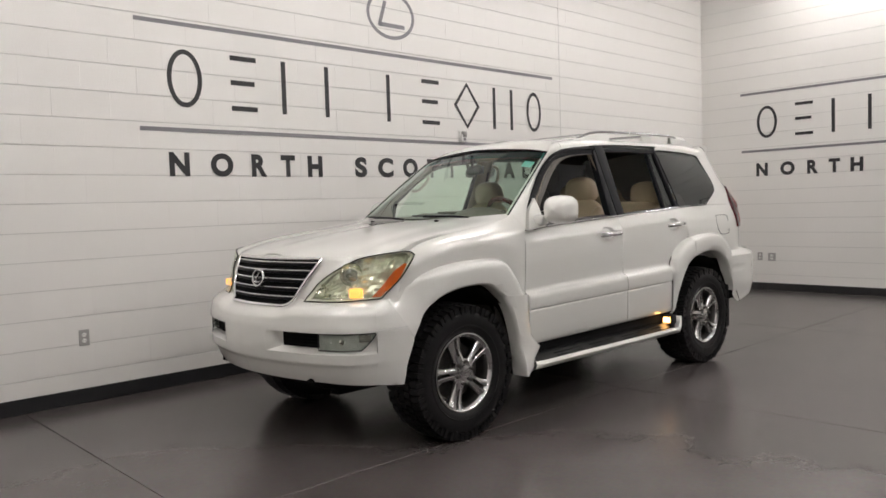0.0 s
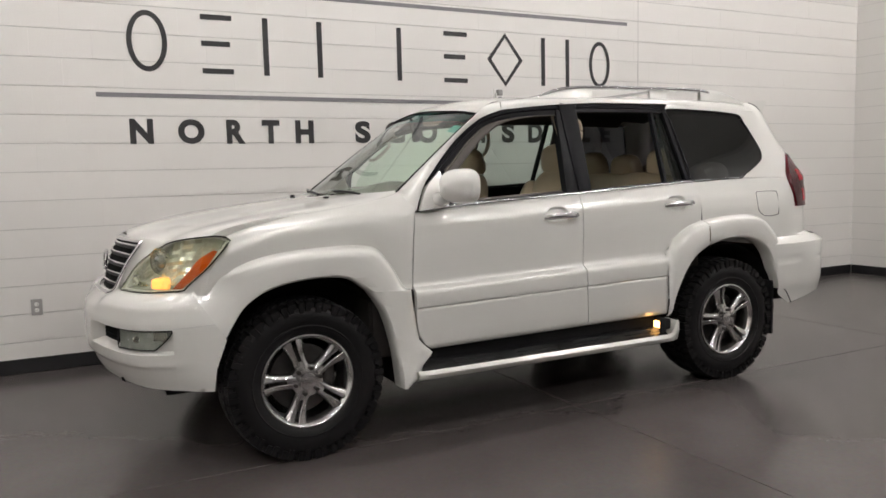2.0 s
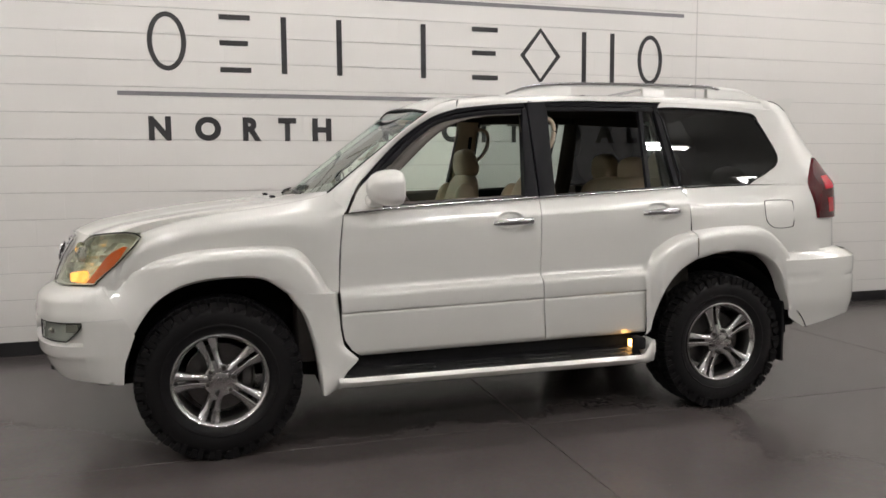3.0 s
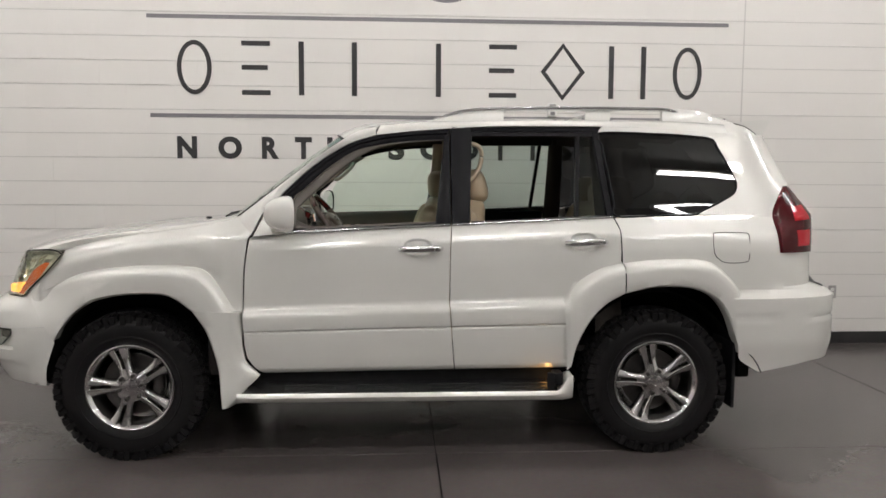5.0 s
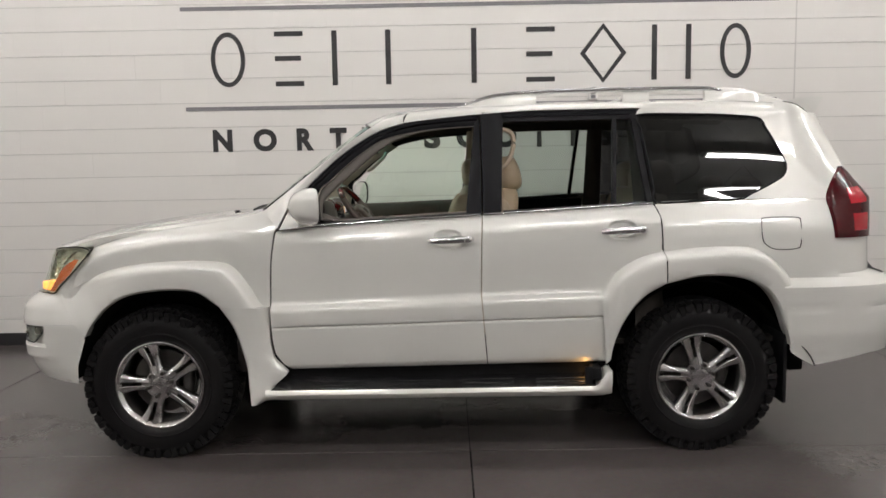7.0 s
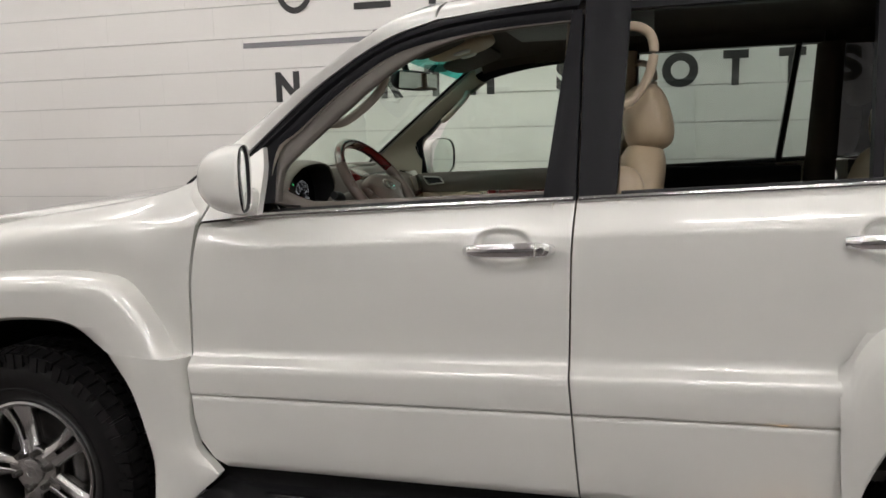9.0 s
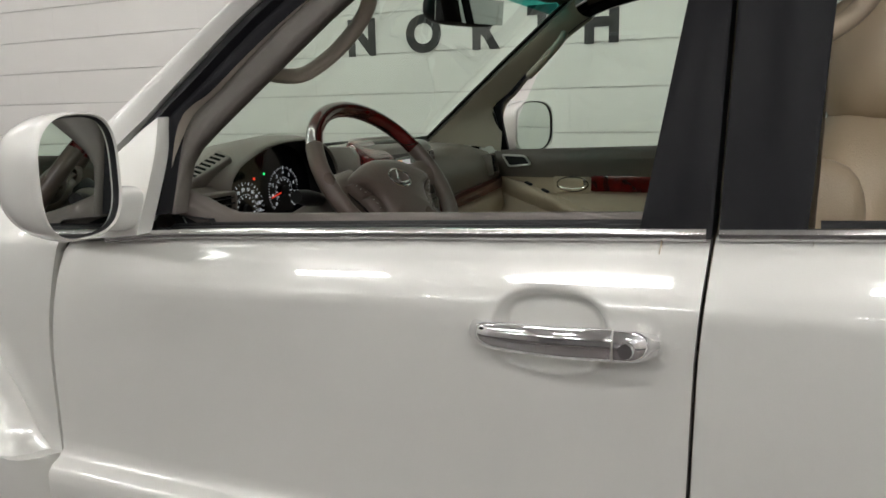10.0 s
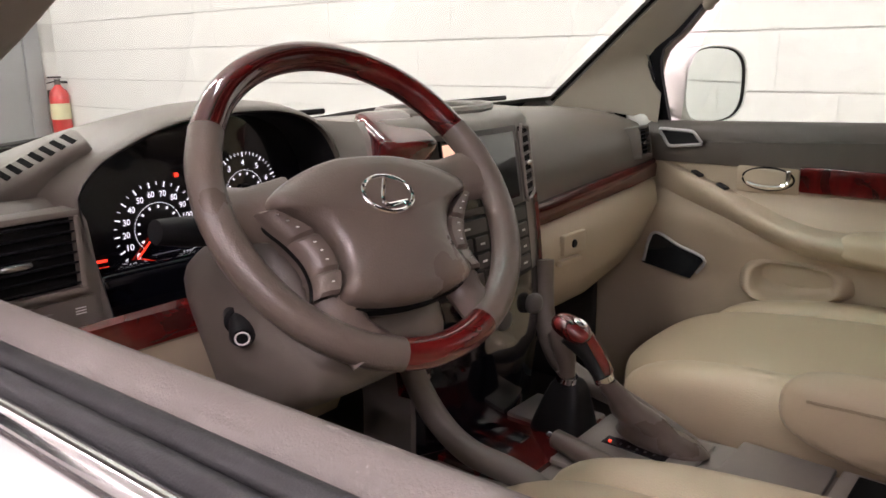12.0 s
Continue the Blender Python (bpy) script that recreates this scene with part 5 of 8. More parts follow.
OPEN_F = [(0.842, 1.222), (0.838, 1.370), (0.888, 1.418), (0.950, 1.478), (1.032, 1.547), (1.160, 1.628), (1.320, 1.667), (1.480, 1.686), (1.655, 1.695)]
frame_top = [(0.700, 1.205), (0.714, 1.312), (0.771, 1.381), (0.858, 1.467), (0.940, 1.541), (1.050, 1.619), (1.150, 1.674), (1.300, 1.716), (1.500, 1.739), (1.676, 1.750)]


def frame_front_bm():
    rows = coons([(p[0], gy(p[1]) - 0.002, p[1]) for p in frame_top], [(p[0], gy(p[1]) + 0.004, p[1]) for p in OPEN_F], [wall_pt(0.700, 1.205), wall_pt(0.842, 1.222, -0.004)], [wall_pt(1.676, 1.750), wall_pt(1.655, 1.695, -0.004)], 44, 7)
    prof = [0, -0.006, -0.007, 0.004, 0.003, 0.006, 0.008]
    for j in range(7):
        for i in range(44):
            rows[j][i][1] += prof[j]
    return grid_bm(rows, skirt=(0, 0.014, 0))


def strip_bm(a, b, thick=0.05, out=0.004, n=10):
    """An upright strip between two edges a, b: rows of (z, x)."""
    za = [p[0] for p in a]
    rows = []
    for z in np.linspace(za[0], za[-1], n):
        xa, xb = np.interp(z, [p[0] for p in a], [p[1] for p in a]), np.interp(z, [p[0] for p in b], [p[1] for p in b])
        rows.append([wall_pt(xa + (xb - xa) * t, z, out * (1 if 0.02 < t < 0.98 else 0.3)) for t in (0, 0.06, 0.5, 0.94, 1)])
    return grid_bm(rows, skirt=(0, thick, 0))


def top_rail_bm(x0, x1, zt0, zt1, zb0, zb1, thick=0.05):
    rows = []
    for v, o in ((0, 0.002), (0.1, 0.006), (0.45, 0.006), (0.5, -0.004), (0.55, 0.002), (0.95, 0.0), (1, -0.006)):
        rows.append([wall_pt(x0 + (x1 - x0) * t, (zt0 + (zt1 - zt0) * t) * (1 - v) + (zb0 + (zb1 - zb0) * t) * v, o) for t in np.linspace(0, 1, 12)])
    return grid_bm(rows, skirt=(0, thick, 0))


both("window_frame", frame_front_bm, BLACK_TRIM, front_door, front_door_r, label="black window frame")
TRIM_IN = [(0.856, 1.222), (0.854, 1.300), (0.876, 1.332), (0.948, 1.399), (1.022, 1.466), (1.115, 1.546), (1.215, 1.612), (1.330, 1.655), (1.480, 1.678), (1.655, 1.688)]


def frame_trim_bm():
    a, b = smooth_line(OPEN_F, 40), smooth_line(TRIM_IN, 40)
    return grid_bm([[(a[i][0] + (b[i][0] - a[i][0]) * v, gy(a[i][1]) * (1 - v) + gy(b[i][1]) * v + o, a[i][1] + (b[i][1] - a[i][1]) * v) for i in range(40)] for v, o in ((-0.05, 0.020), (0.0, 0.012), (0.3, 0.008), (0.7, 0.006), (0.93, 0.010), (1.0, 0.018), (0.98, 0.032))])


part("frame_trim", frame_trim_bm(), TRIM_TAUPE, front_door, "taupe inner trim of the window frame", sharp=70)
both("pillar_panel", lambda: strip_bm([(1.228, 1.596), (1.720, 1.652)], [(1.228, 1.679), (1.765, 1.679)]), BLACK_TRIM, front_door, front_door_r, label="satin black pillar panel")
both("pillar_panel", lambda: strip_bm([(1.232, 1.686), (1.765, 1.686)], [(1.232, 1.777), (1.765, 1.806)]), BLACK_TRIM, rear_door, rear_door_r, label="satin black pillar panel")
both("window_frame", lambda: top_rail_bm(1.795, 2.515, 1.763, 1.768, 1.712, 1.718), BLACK_TRIM, rear_door, rear_door_r, label="black window frame")
both("window_bar", lambda: strip_bm([(1.262, 2.349), (1.728, 2.385)], [(1.262, 2.372), (1.728, 2.407)], 0.03, -0.002), BLACK_TRIM, rear_door, rear_door_r)
both("pillar_panel", lambda: strip_bm([(1.272, 2.528), (1.760, 2.478)], [(1.272, 2.560), (1.760, 2.510)]), BLACK_TRIM, rear_door, rear_door_r, label="satin black pillar panel")
both("vent_glass", lambda: grid_bm(coons([wall_pt(2.372, 1.262, -0.012), wall_pt(2.528, 1.272, -0.012)], [wall_pt(2.407, 1.722, -0.012), wall_pt(2.480, 1.724, -0.012)], [wall_pt(2.372, 1.262, -0.012), wall_pt(2.407, 1.722, -0.012)], [wall_pt(2.528, 1.272, -0.012), wall_pt(2.480, 1.724, -0.012)], 4, 6)), REAR_GLASS, rear_door, rear_door_r)
Q_LEFT = [(2.575, 1.282), (2.556, 1.45), (2.535, 1.60), (2.517, 1.738)]


def quarter_glass_bm(out=-0.003):
    rows = coons([Q_LEFT[0], (2.80, 1.287), Q_RIGHT[0]], [Q_LEFT[-1], (2.85, 1.736), (3.05, 1.724), Q_RIGHT[-1]], Q_LEFT, Q_RIGHT, 26, 16)
    n = len(rows) - 1
    return grid_bm([[(p[0], skin(p[0], p[1])[1] - out - 0.009 * math.sin(math.pi * j / n), p[1]) for p in r] for j, r in enumerate(rows)])


both("quarter_glass", quarter_glass_bm, PRIVACY, quarter, quarter_r, label="dark privacy glass quarter window")
both("quarter_seal", lambda: tube_bm([skin(u, z, out=0.001) for u, z in list(smooth_line(Q_LEFT, 8)) + [(2.85, 1.736), (3.05, 1.724)] + list(smooth_line(Q_RIGHT, 12))[::-1] + [(2.80, 1.285)]], 0.006, 6, closed=True, n=90), BLACK_TRIM, quarter, quarter_r)
part("side_glass", grid_bm([[(x, 2 * YC - gy(z) - 0.012, z) for x in np.linspace(a, b, 8)] for z, a, b in ((1.22, 0.86, 1.60), (1.34, 0.89, 1.61), (1.50, 0.99, 1.62), (1.62, 1.12, 1.63), (1.70, 1.40, 1.64))]), GLASS, front_door_r, "green-tinted side window, closed")
part("side_glass", grid_bm([[(x, 2 * YC - gy(z) - 0.012, z) for x in np.linspace(a, b, 8)] for z, a, b in ((1.24, 1.78, 2.35), (1.72, 1.80, 2.39))]), REAR_GLASS, rear_door_r, "darker green-tinted side window, closed")


# the bright strip and the sill rubber along the belt
def belt_strip_bm(x0, x1, z_off, y_off, r, flat=None):
    return tube_bm([(x, 0.058 + 0.020 * step01(0.65, 0.92, x) + y_off + 0.004 * (x - 1), belt_z(x) + z_off) for x in np.linspace(x0, x1, 8)], r, 16, n=20, flat=flat)


both("belt_chrome", lambda: belt_strip_bm(0.72, 1.673, 0.000, 0.000, 0.0085, 1.0), BELT_CHROME, front_door, front_door_r, label="bright belt moulding")
both("belt_chrome", lambda: belt_strip_bm(1.687, 2.558, 0.000, 0.000, 0.0075, 1.0), BELT_CHROME, rear_door, rear_door_r, label="bright belt moulding")
both("belt_chrome", lambda: tube_bm([skin(u, 1.280 + 0.012 * (u - 2.57) / 0.43, out=0.002) for u in np.linspace(2.575, 3.01, 6)], 0.0045, 6), SATIN_CHROME, quarter, quarter_r)
both("sill_rubber", lambda: belt_strip_bm(0.80, 1.675, 0.002, 0.016, 0.0085), BLACK_PLASTIC, front_door, front_door_r)
both("sill_rubber", lambda: belt_strip_bm(1.79, 2.52, 0.005, 0.014, 0.009), BLACK_PLASTIC, rear_door, rear_door_r)


part("sill_rubber", belt_strip_bm(0.83, 1.64, 0.005, 0.031, 0.0090), BLACK_PLASTIC, front_door)


def sail_bm():
    """The corner piece that carries the mirror."""
    return grid_bm(coons([corner_pt(0.640, 1.174), corner_pt(0.812, 1.192)], [corner_pt(0.774, 1.358), corner_pt(0.800, 1.376)], [corner_pt(0.640, 1.174), corner_pt(0.700, 1.29), corner_pt(0.774, 1.358)], [corner_pt(0.812, 1.192), corner_pt(0.812, 1.31), corner_pt(0.800, 1.376)], 8, 8), skirt=(0, 0.03, 0))


both("corner_piece", sail_bm, PAINT, front_door, front_door_r)


# --- door mirrors ---
MIRROR_NEAR, MIRROR_FAR = pose(0.838, -0.080, 1.296, 0, 0, 20), pose(0.872, -0.066, 1.303, 0, 0, 20)


def hood_ring(c, s, w, x, power=3.2):
    e = 2 / power
    yy = abs(c) ** e * (1 if c > 0 else -1) * 0.104
    zz = abs(s) ** e * (1 if s > 0 else -1) * (0.092 if s > 0 else 0.090) * (1 - 0.10 * max(0, -c))
    return (x, yy * w, zz * w)


def ring_rows(steps, at):
    rows = []
    for x, w, dy in steps:
        row = []
        for k in range(44):
            a = 2 * math.pi * k / 44
            p = hood_ring(math.cos(a), math.sin(a), w, x)
            row.append((p[0], p[1] + dy, p[2]))
        rows.append(row)
    bm = bmesh.new()
    add_grid(bm, rows, close_u=True)
    bmesh.ops.remove_doubles(bm, verts=bm.verts, dist=0.0004)
    bmesh.ops.recalc_face_normals(bm, faces=bm.faces)
    return turned(bm, at)


def mirror_shell_bm(at):
    """A rounded hood, open at the back."""
    return ring_rows([(-0.118 + 0.126 * t, max(0.02, math.sqrt(max(0.0, 1 - (1 - t) ** 2.4))) * (1.0 if t < 1 else 0.985), 0.030 * (1 - t) ** 1.5) for t in np.linspace(0, 1, 15)] + [(0.0095, 0.965, 0), (0.006, 0.945, 0)], at)


def mirror_glass_bm(at):
    bm = bmesh.new()
    vs = [bm.verts.new(hood_ring(math.cos(2 * math.pi * k / 44), math.sin(2 * math.pi * k / 44), 0.915, 0.001)) for k in range(44)]
    bm.faces.new(vs)
    return turned(bm, at)


for at, flip, door in ((MIRROR_NEAR, lambda b: b, front_door), (MIRROR_FAR, mirrored, front_door_r)):
    part("door_mirror", flip(mirror_shell_bm(at)), PAINT, door, "white door mirror hood", sharp=50)
    part("mirror_bezel", flip(ring_rows([(0.0062, 0.946, 0), (0.004, 0.940, 0), (-0.002, 0.91, 0), (-0.012, 0.84, 0), (-0.014, 0.02, 0)], at)), BLACK_PLASTIC, door)
    part("mirror_face", flip(mirror_glass_bm(at)), MIRROR, door, "mirror glass")
both("mirror_arm", lambda: pillow_bm((0.768, 0.052, 1.232), (0.085, 0.12, 0.070), 3, cuts=6), PAINT, front_door, front_door_r)


# --- door handles ---
def handle(x0, x1, z0, z1, door, side):
    fl = (lambda b: b) if side > 0 else mirrored
    y = 0.030
    mid = (x0 + x1) / 2
    zc = (z0 + z1) / 2
    pts = [(x0, y - 0.002, z0 - 0.002), (x0 + 0.03, y - 0.022, z0), (mid, y - 0.033, zc + 0.001), (x1 - 0.06, y - 0.030, z1), (x1 - 0.045, y - 0.028, z1)]
    h = part("door_handle", fl(tube_bm(pts, 0.014, 16, n=30, flat=1.55, radii=[0.0090, 0.0112, 0.0120, 0.0124, 0.0124])), CHROME, door, "chrome pull handle")
    part("lock_cap", fl(tube_bm([(x1 - 0.042, y - 0.028, z1), (x1 - 0.02, y - 0.024, z1), (x1, y - 0.004, z1 - 0.001)], 0.015, 16, n=14, flat=1.5, radii=[0.0126, 0.0124, 0.0085])), CHROME, h)
    part("lock_barrel", fl(lathe_bm([(0, -0.0445), (0.0085, -0.0445), (0.0095, -0.042), (0.0095, -0.03)], (x1 - 0.026, y + 0.0, z1), "y", 18)), SATIN_CHROME, h)


for side, f, r in ((1, front_door, rear_door), (-1, front_door_r, rear_door_r)):
    handle(1.404, 1.629, 1.106, 1.112, f, side)
    handle(2.290, 2.513, 1.140, 1.147, r, side)


# --- running boards ---
def board_bm():
    """The white outer beam with its raised ends."""
    rows = []
    for x in np.concatenate([np.linspace(0.560, 0.70, 8), np.linspace(0.75, 2.15, 16), np.linspace(2.18, 2.325, 10)]):
        e = step01(2.235, 2.31, x)
        lip = 0.360 + 0.075 * e
        low = 0.285 + 0.022 * step01(0.48, 0.60, x)
        o = -0.085 + 0.012 * step01(0.64, 0.56, x) + 0.025 * step01(2.27, 2.325, x)
        rows.append([(x, 0.05, lip + 0.006 * e), (x, o + 0.03 * (1 - e) , lip - 0.006 * (1 - e)), (x, o + 0.012, lip + 0.004), (x, o, lip - 0.012), (x, o - 0.002, (lip + low) / 2 + 0.01), (x, o + 0.014, low + 0.012), (x, o + 0.04, low), (x, 0.12, low + 0.004)])
    return grid_bm(rows)


board, board_r = both("running_board", board_bm, PAINT, car, label="white running board with black tread", sharp=55)
both("tread", lambda: grid_bm(coons([(0.575, -0.062, 0.3565), (0.65, -0.066, 0.357), (2.18, -0.066, 0.357), (2.245, -0.058, 0.357)], [(0.66, 0.055, 0.412), (0.72, 0.055, 0.400), (2.18, 0.055, 0.400), (2.245, 0.055, 0.412)], [(0.575, -0.062, 0.3565), (0.66, 0.055, 0.412)], [(2.245, -0.058, 0.357), (2.245, 0.055, 0.412)], 30, 6, True)), TREAD, board, board_r, label="black ribbed tread")
for k in range(4):
    x = 0.80 + 0.38 * k
    for j in range(3):
        y = -0.050 + 0.030 * j
        both("tread_rib", lambda: box_bm((x, y, 0.360 + 0.0095 * j), (x + 0.27, y + 0.016, 0.368 + 0.0105 * j), 0.003, 1), TREAD, board, board_r)
both("step_lamp_case", lambda: box_bm((2.222, -0.045, 0.384), (2.275, 0.05, 0.452), 0.012, 2), BLACK_PLASTIC, board, board_r)
both("step_lamp", lambda: box_bm((2.205, -0.034, 0.394), (2.2235, 0.034, 0.434), 0.005, 2), STEP_ON, board, board_r, label="lit amber step lamp")
both("step_lamp_lip", lambda: box_bm((2.187, -0.054, 0.368), (2.228, -0.038, 0.458), 0.006, 2), BLACK_PLASTIC, board, board_r)
both("sill", lambda: box_bm((0.56, 0.055, 0.30), (2.33, 0.10, 0.470), 0.01, 2), UNDER, car)


# --- roof rails ---
def rail_bm():
    pts = [(1.60, 0.372, 1.806), (1.70, 0.366, 1.842), (1.80, 0.360, 1.862), (2.0, 0.356, 1.874), (2.4, 0.354, 1.880), (2.8, 0.354, 1.880), (2.93, 0.356, 1.876), (3.02, 0.362, 1.850), (3.10, 0.368, 1.818)]
    return tube_bm(pts, 0.014, 10, n=50, flat=0.85)


def rail_foot_bm(pts):
    rows = []
    for p, w, h in pts:
        rows.append([(p[0], p[1] - w, p[2]), (p[0], p[1] - w * 0.8, p[2] + h * 0.7), (p[0], p[1], p[2] + h), (p[0], p[1] + w * 0.8, p[2] + h * 0.7), (p[0], p[1] + w, p[2])])
    return grid_bm(rows)


rails = both("roof_rail", rail_bm, SATIN_CHROME, car, label="silver roof rail on white feet")
both("rail_foot", lambda: rail_foot_bm([((1.55, 0.37, 1.795), 0.006, 0.004), ((1.64, 0.37, 1.80), 0.02, 0.025), ((1.78, 0.365, 1.803), 0.026, 0.058), ((1.92, 0.362, 1.806), 0.026, 0.072), ((1.99, 0.362, 1.808), 0.018, 0.070)]), PAINT, rails[0], rails[1])
both("rail_foot", lambda: rail_foot_bm([((2.90, 0.362, 1.812), 0.018, 0.068), ((3.0, 0.364, 1.810), 0.026, 0.075), ((3.14, 0.368, 1.806), 0.026, 0.066), ((3.25, 0.372, 1.800), 0.022, 0.036), ((3.36, 0.378, 1.792), 0.008, 0.010)]), PAINT, rails[0], rails[1])
both("rail_foot", lambda: rail_foot_bm([((2.46, 0.36, 1.812), 0.014, 0.055), ((2.52, 0.36, 1.812), 0.016, 0.060), ((2.60, 0.36, 1.812), 0.014, 0.055)]), PAINT, rails[0], rails[1])
for x in (1.98, 2.56):
    part("cross_bar", tube_bm([(x, 0.36, 1.862), (x, 0.5, 1.872), (x, YC, 1.876), (x, 1.2, 1.872), (x, 2 * YC - 0.36, 1.862)], 0.016, 8, n=16, flat=0.6), SATIN_CHROME, rails[0], "silver cross bar")


# --- wheels ---
RT = 0.396


def tread_bm(c, s):
    """Staggered tread blocks and shoulder lugs round the tyre."""
    bm = bmesh.new()
    rng = random.Random(7)
    n = 54
    for k in range(n):
        for lane, (y0, y1, r0, r1, shift, tilt) in enumerate(((0.000, 0.052, 0.368, RT - 0.004, 0.0, 0.10), (0.058, 0.098, 0.374, RT, 0.5, -0.25), (0.103, 0.148, 0.374, RT, 0.0, 0.25), (0.153, 0.193, 0.374, RT, 0.5, -0.25), (0.199, 0.251, 0.368, RT - 0.004, 0.0, 0.10))):
            a = 2 * math.pi * (k + shift) / n
            w = 2 * math.pi / n * (0.43 if lane in (0, 4) else 0.44) * (1.0 + 0.12 * rng.uniform(-1, 1))
            vs = []
            for r in (r0, r1):
                for da, y in ((-w, y0), (w, y0), (w, y1), (-w, y1)):
                    sh = tilt * (y - (y0 + y1) / 2)
                    q = a + da * (1 if r == r0 else 0.9) + sh
                    rr = r - (0.010 if lane == 0 and y == y0 or lane == 4 and y == y1 else 0)
                    vs.append(bm.verts.new((c[0] + rr * math.cos(q), c[1] + s * (y - 0.0), c[2] + rr * math.sin(q))))
            for f in ((4, 5, 6, 7), (0, 1, 5, 4), (1, 2, 6, 5), (2, 3, 7, 6), (3, 0, 4, 7)):
                bm.faces.new([vs[i] for i in f])
        # side lugs that run down the shoulder
        a = 2 * math.pi * (k + (0.25 if k % 2 else 0.0)) / n
        w = 2 * math.pi / n * 0.30
        depth = 0.345 if k % 2 else 0.335
        for y0, y1, yy in ((-0.006, 0.004, 0.004), (0.247, 0.257, 0.247)):
            vs = []
            for r, dy in ((depth, 0.6), (0.384, 0.9)):
                for da, y in ((-w, y0), (w, y0), (w, y1), (-w, y1)):
                    vs.append(bm.verts.new((c[0] + r * math.cos(a + da), c[1] + s * y, c[2] + r * math.sin(a + da))))
            for f in ((0, 1, 2, 3), (4, 5, 6, 7), (0, 1, 5, 4), (1, 2, 6, 5), (2, 3, 7, 6), (3, 0, 4, 7)):
                bm.faces.new([vs[i] for i in f])
    bmesh.ops.recalc_face_normals(bm, faces=bm.faces)
    return bm


def spoke_bm(c, s, ang):
    """One of a pair: a curved, tapering bar from the hub to the rim."""
    bm = bmesh.new()
    for half in (-1, 1):
        rows = []
        for t in np.linspace(0, 1, 9):
            r = 0.058 + (0.212 - 0.058) * t
            gap = 0.0065 + 0.004 * t
            wid = 0.034 + 0.020 * t ** 1.8 - 0.008 * math.sin(math.pi * t)
            y = 0.000 + 0.016 * math.sin(math.pi * t * 0.9) - 0.008 * t
            lo, hi = half * gap, half * (gap + wid)
            row = []
            for q, dy in ((lo, 0.030), (lo, 0.003), (lo + half * 0.003, 0.0), (lo * 0.6 + hi * 0.4, 0.0015), (lo * 0.3 + hi * 0.7, 0.006), (hi - half * 0.003, 0.014), (hi, 0.022), (hi, 0.040)):
                row.append((c[0] + r * math.cos(ang) - q * math.sin(ang), c[1] + s * (y + dy), c[2] + r * math.sin(ang) + q * math.cos(ang)))
            rows.append(row)
        add_grid(bm, rows)
    # the web in the twin's root
    rows = []
    for t in np.linspace(0, 1, 4):
        r = 0.055 + 0.045 * t
        row = [(c[0] + r * math.cos(ang) - q * math.sin(ang), c[1] + s * (0.002 + 0.010 * t), c[2] + r * math.sin(ang) + q * math.cos(ang)) for q in (-0.014, 0, 0.014)]
        rows.append(row)
    add_grid(bm, rows)
    bmesh.ops.recalc_face_normals(bm, faces=bm.faces)
    return bm


